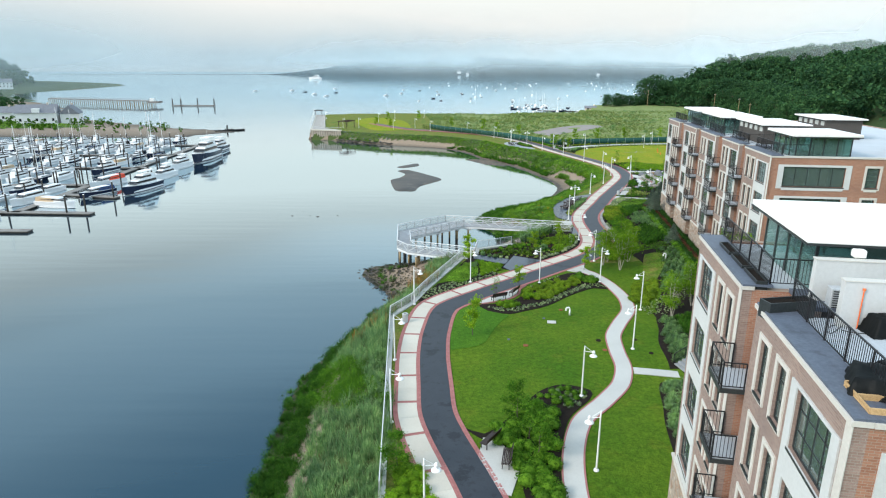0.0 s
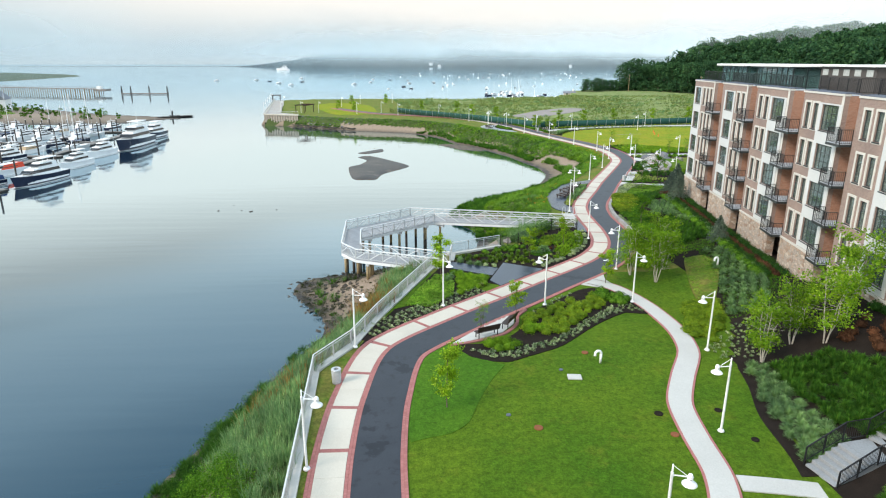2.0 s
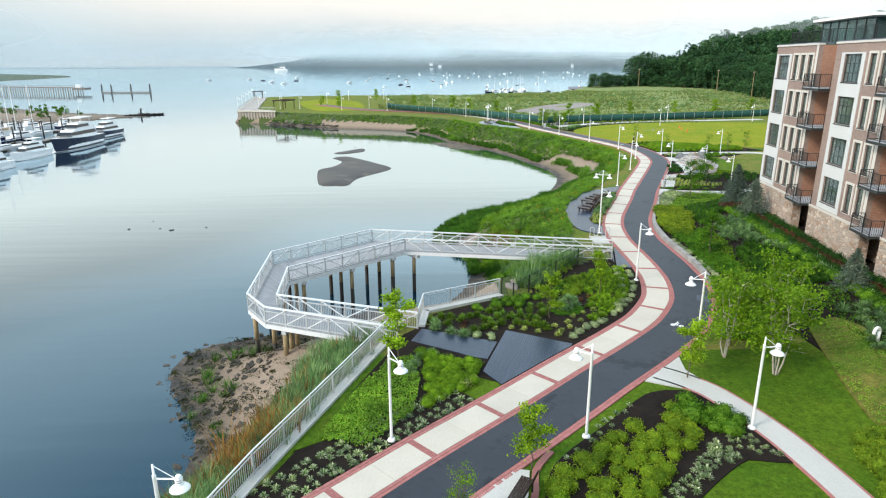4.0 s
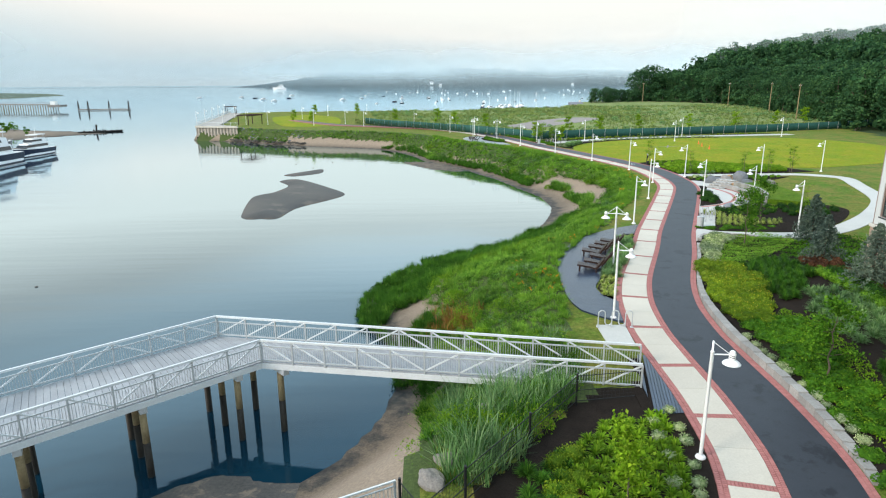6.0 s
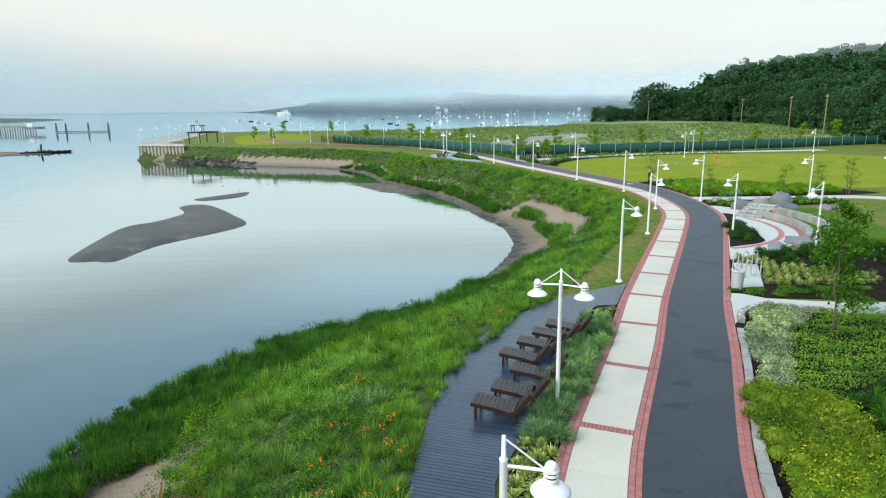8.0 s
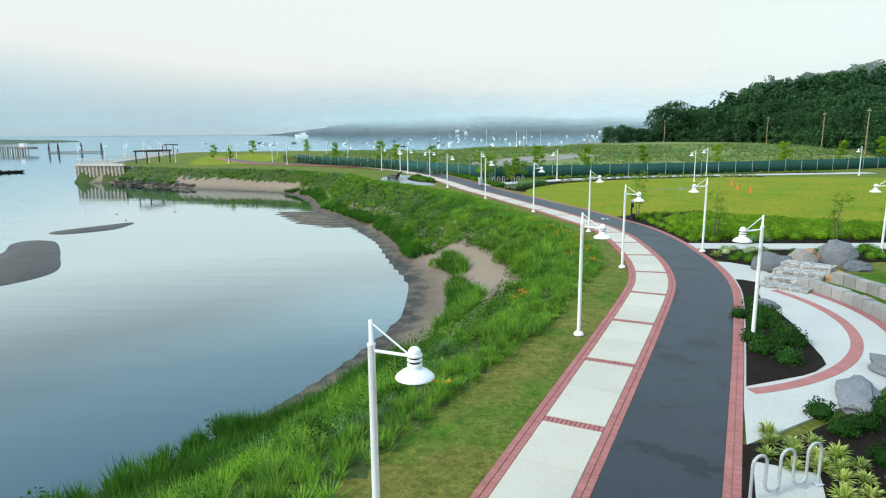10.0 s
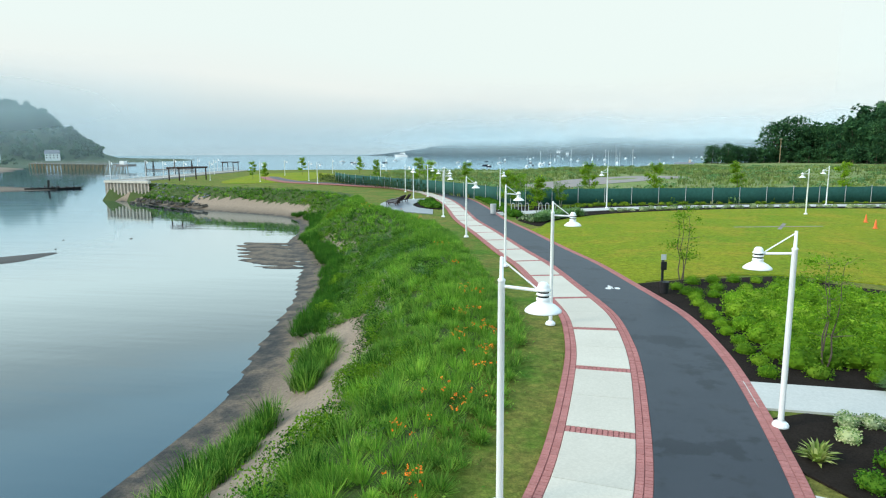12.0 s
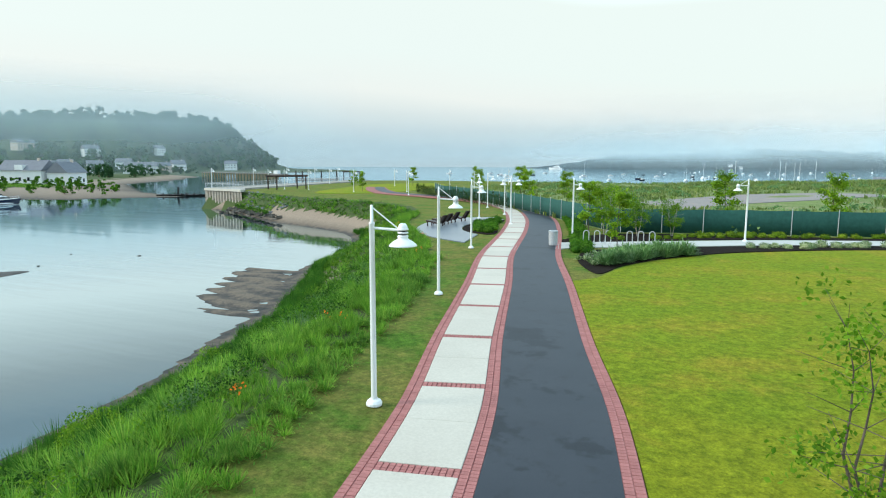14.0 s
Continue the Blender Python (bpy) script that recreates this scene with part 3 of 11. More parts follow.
def spline(points, step=0.5, closed=False):
    """Points along a smooth curve through the control points, about step apart."""
    P = [np.array(p, dtype=float) for p in points]
    n = len(P)
    out = []
    for i in range(n if closed else n - 1):
        g = (lambda k: P[k % n]) if closed else (lambda k: P[min(max(k, 0), n - 1)])
        p0, p1, p2, p3 = g(i - 1), g(i), g(i + 1), g(i + 2)
        m = max(1, int(np.linalg.norm(p2 - p1) / step))
        for k in range(m):
            s = k / m
            a = 0.42
            m1, m2 = a * (p2 - p0), a * (p3 - p1)
            h00, h10, h01, h11 = 2 * s**3 - 3 * s**2 + 1, s**3 - 2 * s**2 + s, -2 * s**3 + 3 * s**2, s**3 - s**2
            out.append(h00 * p1 + h10 * m1 + h01 * p2 + h11 * m2)
    if not closed:
        out.append(P[-1])
    return np.array(out)


class Line:
    """A curve with arc length: place and left-hand normal at any length."""

    def __init__(self, points, step=0.4, smooth=True):
        self.p = spline(points, step) if smooth else np.array(points, dtype=float)
        d = np.linalg.norm(np.diff(self.p, axis=0), axis=1)
        self.s = np.r_[0, np.cumsum(d)]
        self.length = float(self.s[-1])

    def at(self, s, off=0.0):
        s = np.clip(np.asarray(s, dtype=float), 0, self.length)
        x = np.interp(s, self.s, self.p[:, 0])
        y = np.interp(s, self.s, self.p[:, 1])
        e = 0.35
        xa, ya = np.interp(s - e, self.s, self.p[:, 0]), np.interp(s - e, self.s, self.p[:, 1])
        xb, yb = np.interp(s + e, self.s, self.p[:, 0]), np.interp(s + e, self.s, self.p[:, 1])
        dx, dy = xb - xa, yb - ya
        n = np.hypot(dx, dy)
        return np.stack([x + dy / n * off, y - dx / n * off], axis=-1)

    def near(self, x, y):
        i = int(np.argmin((self.p[:, 0] - x) ** 2 + (self.p[:, 1] - y) ** 2))
        return float(self.s[i])

    def ribbon(self, name, a, b, z0, z1, mat, s0=0.0, s1=None, step=0.5, mid=1):
        """A slab along the line from offset a to b (right is positive), with sides."""
        s1 = self.length if s1 is None else s1
        n = max(2, int((s1 - s0) / step) + 1)
        ss = np.linspace(s0, s1, n)
        A, B = self.at(ss, a), self.at(ss, b)
        cols = [np.c_[A, np.full(n, z0)], np.c_[A, np.full(n, z1)], np.c_[B, np.full(n, z1)], np.c_[B, np.full(n, z0)]]
        V = np.stack(cols, axis=1).reshape(-1, 3)
        F = []
        for i in range(n - 1):
            for k in range(3):
                F.append((4 * i + k, 4 * i + k + 1, 4 * i + k + 5, 4 * i + k + 4))
        F += [(0, 3, 2, 1), (4 * n - 4, 4 * n - 3, 4 * n - 2, 4 * n - 1)]
        return mesh_of(name, V, np.array(F)[:, ::-1], mat)


def sheet_mesh(name, outline, z, mat, depth=0.06, height=None):
    """A flat patch with a smooth outline and a thin edge."""
    bm = bmesh.new()
    top = [bm.verts.new((x, y, z if height is None else height(x, y) + z)) for x, y in outline]
    low = [bm.verts.new((v.co.x, v.co.y, v.co.z - depth)) for v in top]
    f = bm.faces.new(top)
    if f.normal.z < 0:
        f.normal_flip()
    n = len(top)
    for i in range(n):
        bm.faces.new((top[i], low[i], low[(i + 1) % n], top[(i + 1) % n]))
    bmesh.ops.triangulate(bm, faces=[f])
    return bm_mesh(name, bm, mat)


def inside(poly, x, y):
    """Point-in-polygon for arrays."""
    x, y = np.asarray(x, dtype=float), np.asarray(y, dtype=float)
    hit = np.zeros(x.shape, dtype=bool)
    P = np.asarray(poly, dtype=float)
    for (x0, y0), (x1, y1) in zip(P, np.roll(P, -1, axis=0)):
        c = (y0 > y) != (y1 > y)
        if y1 != y0:
            hit ^= c & (x < (x1 - x0) * (y - y0) / (y1 - y0) + x0)
    return hit


def dist_to(poly, x, y):
    """Distance from arrays of points to an open polyline."""
    x, y = np.asarray(x, dtype=float), np.asarray(y, dtype=float)
    best = np.full(x.shape, 1e9)
    P = np.asarray(poly, dtype=float)
    for (x0, y0), (x1, y1) in zip(P[:-1], P[1:]):
        dx, dy = x1 - x0, y1 - y0
        t_ = np.clip(((x - x0) * dx + (y - y0) * dy) / (dx * dx + dy * dy + 1e-12), 0, 1)
        best = np.minimum(best, np.hypot(x - x0 - t_ * dx, y - y0 - t_ * dy))
    return best


def smoothstep(a, b, x):
    t_ = np.clip((np.asarray(x, dtype=float) - a) / (b - a), 0, 1)
    return t_ * t_ * (3 - 2 * t_)


_rng = np.random.default_rng(7)
_gx, _gy, _ph = _rng.normal(size=24), _rng.normal(size=24), _rng.uniform(0, 6.28, 24)


def wobble(x, y, scale):
    """Smooth unevenness between about -1 and 1."""
    out = 0
    for k in range(10):
        out = out + np.sin((x * _gx[k] + y * _gy[k]) / scale + _ph[k])
    return out / 4.5

# ---------- the lie of the land ----------
SHORE = [(-14, -120), (-13.5, 10), (-13, 36), (-13.2, 45), (-13, 52), (-11.5, 57), (-10, 62), (-8.5, 66.5), (-6.9, 71.4), (-7.4, 75), (-10.0, 79),
         (-11.5, 82.2), (-11.3, 84.4), (-10.2, 85.8), (-7.8, 86.9), (-4.6, 88.0), (-2.4, 89.3), (-0.9, 90.7), (0.8, 92.0), (2.2, 92.6), (3.8, 92.1), (5.4, 91.6), (6.7, 93.1), (7.9, 95.4), (8.7, 98), (9, 100.8), (9, 102.8), (8.6, 104.5), (6.2, 109.5), (6.4, 114.6),
         (9.2, 120.8), (12.8, 125.2), (19, 129.4), (23.3, 136), (26.2, 143.5), (27.3, 149), (27, 156), (25.5, 161.5), (24.3, 166.5), (22.8, 172.5)]
SHORE2 = [(20.6, 178.1), (19, 183), (15.5, 190), (11.5, 197), (9, 206), (4, 217), (-2, 223.3), (-13, 228.5), (-20, 231.5), (-33, 240), (-42, 247), (-52.7, 251), (-53.2, 252),
          (-67, 333), (-58, 346), (-15, 358), (31, 352), (70, 352), (84, 385), (96, 425), (150, 470), (300, 560), (1100, 1100)]
shore = spline(SHORE + SHORE2[:11], 1.2).tolist() + SHORE2[11:]
LAND = shore + [(1100, -120)]
BANK = [(-5.1, -120), (-3.5, 30), (-4.2, 42.5), (-5.1, 58), (-3.3, 62), (-1.8, 66.4), (2.9, 79.2), (4.8, 82.2), (9.9, 84.8), (11.5, 88.5), (17.5, 92), (17.6, 97), (18.3, 100),
        (19, 104), (19.6, 108.5), (21.2, 112.8), (23.8, 117), (27.2, 122.5), (31, 130.2), (35.5, 140.6), (37.5, 146), (38.1, 153), (36.8, 160), (34.6, 168), (32.2, 176.5),
        (29.6, 184), (26.8, 191), (22, 198), (18.5, 204), (15, 213), (8.5, 224), (-4, 233), (-20, 239), (-38, 249), (-52.5, 252)]
bank = spline(BANK, 1.0).tolist()
UPLAND = bank + [(-67, 334), (-58, 343), (-15, 355), (31, 349), (72, 349), (87, 384), (99, 422), (152, 466), (302, 556), (1100, 1090), (1100, -120)]
SPIT = spline([(-91, 284), (-99, 273), (-108, 258), (-120, 255), (-150, 257), (-183, 258), (-260, 250), (-420, 235), (-900, 240), (-1500, 500), (-1400, 1300), (-850, 1330), (-540, 1100), (-474, 850), (-458, 700),
               (-330, 530), (-250, 430), (-214, 372), (-165, 330), (-130, 304), (-102, 292)], 6, True).tolist()
ISLE_A = spline([(-11.3, 144.2), (-8.8, 143.4), (-6.7, 143.3), (-5.5, 149.7), (-0.5, 158.9), (-3.9, 166.2), (-9.6, 174.3), (-12.9, 173), (-10.4, 167.8), (-11.6, 161.6), (-13.5, 158)], 0.8, True).tolist()
ISLE_B = spline([(-13.7, 180.2), (-10.5, 184.8), (-7.9, 187.4), (-7.4, 182), (-11.6, 178.4)], 0.8, True).tolist()
FLAT_C = spline([(12.2, 185.2), (15.5, 182.6), (19, 182), (18, 188), (12, 196.5), (8, 197), (6.8, 195), (9.5, 190)], 1.0, True).tolist()


def land_z(x, y):
    """Height of the ground at arrays x, y."""
    x, y = np.asarray(x, dtype=float), np.asarray(y, dtype=float)
    z = np.full(x.shape, -7.0)
    ds = dist_to(shore, x, y)
    db = dist_to(bank, x, y)
    on = inside(LAND, x, y)
    up = inside(UPLAND, x, y)
    # sea bed
    z = np.maximum(-7.0, WATER_Z - 0.01 - 0.22 * ds)
    for isle, top in ((ISLE_A, 0.46), (ISLE_B, 0.30), (FLAT_C, 0.16)):
        closed = isle + isle[:1]
        d = dist_to(closed, x, y)
        d = np.where(inside(isle, x, y), d, -d)
        bump = WATER_Z + np.where(d > 0, top * (1 - np.exp(-np.maximum(d, 0) * 0.8)), 0.35 * d)
        if isle is FLAT_C:
            bump = bump - 0.04 + 0.07 * np.sin(y * 3.1 + 1.1 * np.sin(x * 0.9) + x * 0.4)
        z = np.maximum(z, bump)
    # banks
    f = ds / (ds + db + 1e-6)
    slope = WATER_Z + 3.7 * np.clip(0.12 * f + 0.88 * smoothstep(0.12, 1.0, f) ** 0.85, 0, 1) + 0.10 * wobble(x, y, 1.7) * smoothstep(1.2, 5, ds) * smoothstep(0, 2, db)
    z = np.where(on, slope, z)
    # upland: level by the promenade, rising to the buildings
    south = 3.1 * smoothstep(19.6, 30.0, x - 0.18 * (y - 52)) * (1 - smoothstep(60, 72, y))
    north = 1.25 * smoothstep(25.5, 35.0, x - 0.19 * (y - 95)) * smoothstep(56, 72, y) * (1 - smoothstep(101, 113, y))
    far = 0.9 * smoothstep(205, 260, y) * smoothstep(20, 60, x) + 0.25 * wobble(x, y, 14) * smoothstep(212, 235, y)
    hill = np.interp(x - np.interp(y, [205, 240, 280, 360, 425, 540], [116, 126, 142, 164, 142, 190]), [2, 14, 40, 85, 120, 190], [0, 3.5, 15, 21, 25, 27]) * smoothstep(120, 230, y) * (1 + 0.07 * wobble(x, y, 45))
    z = np.where(up, -0.03 + south + north + far + hill, z)
    # the spit and the wooded hill across the harbour
    sp = inside(SPIT, x, y)
    dsp = dist_to(SPIT + SPIT[:1], x, y)
    ridge = 66 * smoothstep(0, 150, dsp) * smoothstep(560, 820, y - 0.25 * (x + 500)) * smoothstep(-560, -730, x) * smoothstep(38.0, 44.0, np.degrees(np.arctan2(43 - x, y - 150)))
    z = np.where(sp, WATER_Z + 1.9 * smoothstep(0, 44, dsp) + 0.25 * wobble(x, y, 9) * smoothstep(2, 14, dsp) + ridge * (1 + 0.1 * wobble(x, y, 60)), z)
    return z


def graded(lo, a, b, hi, fine, grow):
    mid_ = list(np.arange(a, b + 1e-6, fine))
    out, s, v = [], fine, a
    while v > lo:
        s *= grow
        v -= s
        out.append(max(v, lo))
    left = out[::-1]
    out, s, v = [], fine, b
    while v < hi:
        s *= grow
        v += s
        out.append(min(v, hi))
    return np.array(left + mid_ + out)


gx = graded(-3800, -22, 56, 3800, 0.55, 1.045)
gy = graded(-1500, 24, 226, 4600, 0.55, 1.045)
X, Y = np.meshgrid(gx, gy)
Z = land_z(X.ravel(), Y.ravel()).reshape(X.shape)
ny, nx = X.shape


def ground_z(x, y):
    """Height read back from the finished ground sheet."""
    x, y = np.atleast_1d(np.asarray(x, dtype=float)), np.atleast_1d(np.asarray(y, dtype=float))
    i = np.clip(np.searchsorted(gx, x) - 1, 0, len(gx) - 2)
    j = np.clip(np.searchsorted(gy, y) - 1, 0, len(gy) - 2)
    u, v_ = (x - gx[i]) / (gx[i + 1] - gx[i]), (y - gy[j]) / (gy[j + 1] - gy[j])
    return Z[j, i] * (1 - u) * (1 - v_) + Z[j, i + 1] * u * (1 - v_) + Z[j + 1, i] * (1 - u) * v_ + Z[j + 1, i + 1] * u * v_


def h1(x, y):
    return float(ground_z(x, y)[0])


idx = np.arange(nx * ny).reshape(ny, nx)
F = np.stack([idx[:-1, :-1], idx[:-1, 1:], idx[1:, 1:], idx[1:, :-1]], axis=-1).reshape(-1, 4)
cx = ((X[:-1, :-1] + X[1:, 1:]) / 2).ravel()
cy = ((Y[:-1, :-1] + Y[1:, 1:]) / 2).ravel()
cz = ((Z[:-1, :-1] + Z[1:, 1:]) / 2).ravel()
MEADOW = [(36, 204), (45, 206), (65, 210), (90, 216), (170, 235), (170, 470), (100, 422), (87, 384), (72, 349), (31, 349), (-12, 353), (-2, 262), (8.6, 243), (24, 221.5)]
GARDEN = [(19.5, 42), (21.5, 58.5), (24.5, 65), (25.5, 75), (25.2, 88), (25.4, 97), (27.6, 104.5), (30.2, 110.5), (32.6, 116), (43, 119), (47, 110), (40, 60), (34, 20), (19, 20)]
on, up, spit = inside(LAND, cx, cy), inside(UPLAND, cx, cy), inside(SPIT, cx, cy)
wet = cz < WATER_Z + 0.75 + 0.35 * wobble(cx, cy, 2.2)
slot = np.full(len(cx), 1)
slot[on & ~up] = 3
slot[on & ~up & (cz < WATER_Z + 1.35 + 0.5 * wobble(cx, cy, 3.0))] = 2
slot[on & ~up & (cz < WATER_Z + 0.24 + 0.16 * wobble(cx, cy, 1.2))] = 1
slot[on & ~up & (cy > 134) & (cy < 170) & (cz < -1.1)] = 2
SAND = [(25.7, 140.6), (27.3, 144), (28.3, 149), (27.7, 154), (26, 161), (24.4, 166.3), (25.8, 166), (26.5, 163.3), (28.9, 162), (31.3, 161.8), (33.3, 155.6), (33.4, 153), (34.1, 150.5), (33.9, 148), (34.3, 145.5), (33.0, 142), (31.4, 140.2), (28.4, 139.4)]
BEACH = [(3.8, 221.6), (-3, 224.2), (-13, 228.9), (-20, 232), (-25.5, 236.2), (-24, 238), (-18.8, 234.9), (-12.2, 232.6), (-1.6, 227.4), (3.6, 223.6)]
slot[on & ~up & (inside(SAND, cx, cy) | inside(BEACH, cx, cy))] = 2
HOLLOW = [(7.8, 107.4), (8.4, 110.6), (10.3, 111.2), (11.4, 109.3), (10.0, 106.8), (9.1, 104.8), (8.6, 105.4)]
slot[inside(HOLLOW, cx, cy) | inside([(7.2, 107.0), (8.0, 111.2), (10.5, 112), (12.2, 109.4), (10.6, 106), (9.2, 104)], cx, cy)] = 2
isle = inside(ISLE_A, cx, cy) | inside(ISLE_B, cx, cy)
slot[on & ~up & inside([(-8, 77.5), (0, 80.6), (4.6, 82.4), (9.8, 86.0), (10.6, 91), (10.4, 99.5), (0, 101), (-9, 94)], cx, cy)] = 2
slot[on & ~up & (cy > 76) & (cy < 86) & (cx < 10)] = 2
slot[up] = 0
slot[isle] = 9
slot[on & ~up & (cy > 84) & (cy < 95) & (cx < 5.5) & (cx > -3) & (cz < WATER_Z + 0.85 + 0.2 * wobble(cx, cy, 2.0))] = 8
slot[on & ~up & (cy > 74) & (cy < 90) & (cx < -3) & (cz < WATER_Z + 1.5)] = 2
slot[up & (cy < 76) & (cx > -1)] = 6
slot[up & inside([(9.6, 84.0), (12, 85.4), (14.2, 88.4), (16.6, 91.4), (19.4, 92.6), (20.3, 95.6), (21.5, 92), (20.4, 87), (18, 82), (13, 80)], cx, cy)] = 4
slot[up & inside(GARDEN, cx, cy)] = 4
slot[up & inside(MEADOW, cx, cy)] = 5
slot[up & (cx > np.interp(cy, [205, 240, 280, 360, 425, 540], [112, 122, 138, 160, 138, 186]))] = 7
slot[spit] = 3
slot[spit & (cz < WATER_Z + 1.25)] = 2
slot[spit & (cy > 520)] = 7
ground_me = mesh_of("ground", np.c_[X.ravel(), Y.ravel(), Z.ravel()], F, [M["lawn_strip"], M["shore"], M["shore"], M["soil"], M["mulch"], M["meadow"], M["lawn"], M["woods_floor"], M["isle_mud"], M["isle_sand"]], slot, smooth=True)
tagged(link_mesh("ground", ground_me), "grassy waterfront ground with sandy tidal banks and mulched beds", "ground", kind="structure")

water_me = mesh_of("water", [(-3800, -1500, WATER_Z), (3800, -1500, WATER_Z), (3800, 4600, WATER_Z), (-3800, 4600, WATER_Z)], [(0, 1, 2, 3)], M["water"])
tagged(link_mesh("water", water_me), "calm blue-grey harbour water reflecting a misty sky", "water", kind="structure")

# ---------- promenade ----------
MID = Line([(4.6, -40), (4.5, 5), (3.9, 20), (1.1, 30.7), (-0.8, 36.7), (-1.6, 40), (-1.85, 44), (-2.1, 49.5), (-1.9, 55), (-0.75, 61.2), (3.6, 66), (9, 71), (12.5, 74.3), (16, 77.5), (18.6, 80.2),
            (20.7, 83.5), (21.8, 87), (22.3, 91), (22.5, 95), (22.7, 98), (23.42, 102.05), (24.86, 106.37), (27.95, 113.35), (30.2, 118.7), (32.8, 124.3), (37.1, 133.5), (40.05, 140.2), (41.25, 144.8), (41.8, 149.5),
            (42, 153), (41.8, 157), (40.7, 162), (39.55, 166.8), (37.95, 171.9), (35.6, 180), (33, 188.5), (30, 201), (26.8, 212), (22, 224), (14, 237), (0, 248), (-15, 258), (-30, 280), (-38, 300)])
W_OUT, W_SLAB0, W_SLAB1, W_ASPH0, W_ASPH, W_EDGE = -1.80, -1.47, -0.04, 0.28, 2.52, 2.86
s_far = MID.near(22, 224)
road = link_mesh("asphalt_path", MID.ribbon("asphalt_path", W_ASPH0, W_ASPH, -0.1, 0.03, M["asphalt"]))
tagged(road, "dark grey asphalt bicycle path with damp patches", "path", kind="structure")
bed = link_mesh("promenade", MID.ribbon("promenade", W_OUT, W_ASPH0, -0.1, 0.012, M["paver_joint"]))
tagged(bed, "pale concrete slab promenade edged in red brick", "pavement", kind="structure")
edge = link_mesh("path_edging", MID.ribbon("path_edging", W_ASPH, W_EDGE, -0.1, 0.02, M["paver_joint"]))
tagged(edge, "red brick edging along the asphalt path", "edging", kind="structure")

# curving garden walk
WALK2 = Line([(16.3, 73.8), (17.3, 72.9), (18.25, 71.5), (19.3, 68), (19.75, 63.5), (19.2, 60), (17.4, 56.6), (16.0, 53.6), (15.5, 50.4), (15.2, 47.2), (14.2, 44.4), (12.3, 41.8), (10, 39), (8.7, 35.4), (8, 31), (7.8, 24), (7.6, 10)])
garden_walk = link_mesh("garden_walk", WALK2.ribbon("garden_walk", -0.62, 0.62, -0.08, 0.035, M["concrete_walk"]))
tagged(garden_walk, "winding pale concrete garden walk", "walkway", kind="structure")
for a, b2 in ((-0.74, -0.62), (0.62, 0.74)):
    link_mesh("brick_border", WALK2.ribbon("brick_border", a, b2, -0.08, 0.03, M["brick_paver"]), garden_walk)
walk_mouth = MID.at(np.linspace(MID.near(13.5, 75.2), MID.near(15.9, 77.4), 6), W_EDGE + 0.02).tolist() + [(17.75, 74.0), (18.1, 73.0), (17.0, 72.2), (16.3, 72.5)]
tagged(link_mesh("walk_mouth", sheet_mesh("walk_mouth", walk_mouth, 0.03, M["concrete_walk"])), "flared pale concrete mouth of the garden walk at the path", "walkway", kind="structure")
CROSS = Line([(15.9, 46.7), (17.5, 46.4), (19.3, 46.0), (19.9, 45.8)])
tagged(link_mesh("cross_walk", CROSS.ribbon("cross_walk", -0.55, 0.55, -0.08, 0.031, M["concrete_walk"])), "short concrete link walk to the garden steps", "walkway", kind="structure")

# ---------- apartment buildings ----------
def wall_mesh(name, length, z0, z1, openings, thick, mat):
    """A wall along x with real openings (x0, x1, za, zb) cut through its thickness (y 0 to thick)."""
    xs = sorted({0.0, length, *(v for o in openings for v in o[:2])})
    zs = sorted({z0, z1, *(v for o in openings for v in o[2:4])})
    bm = bmesh.new()
    vid = {}

    def vert(x, y, z):
        k = (round(x, 4), round(y, 4), round(z, 4))
        if k not in vid:
            vid[k] = bm.verts.new(k)
        return vid[k]

    def solid(i, j):
        if not (0 <= i < len(xs) - 1 and 0 <= j < len(zs) - 1):
            return False
        mx_, mz_ = (xs[i] + xs[i + 1]) / 2, (zs[j] + zs[j + 1]) / 2
        return not any(o[0] < mx_ < o[1] and o[2] < mz_ < o[3] for o in openings)

    for i in range(len(xs) - 1):
        for j in range(len(zs) - 1):
            if not solid(i, j):
                continue
            a, b2, c, d = xs[i], xs[i + 1], zs[j], zs[j + 1]
            bm.faces.new([vert(a, 0, c), vert(b2, 0, c), vert(b2, 0, d), vert(a, 0, d)])
            bm.faces.new([vert(a, thick, d), vert(b2, thick, d), vert(b2, thick, c), vert(a, thick, c)])
            for (di, dj, q) in ((-1, 0, ((a, c), (a, d))), (1, 0, ((b2, d), (b2, c))), (0, -1, ((b2, c), (a, c))), (0, 1, ((a, d), (b2, d)))):
                if not solid(i + di, j + dj):
                    (xa, za), (xb, zb) = q
                    bm.faces.new([vert(xa, 0, za), vert(xa, 0, zb), vert(xb, thick, zb), vert(xa, thick, za)] if False else [vert(xa, 0, za), vert(xa, thick, za), vert(xb, thick, zb), vert(xb, 0, zb)])
    return bm_mesh(name, bm, mat)


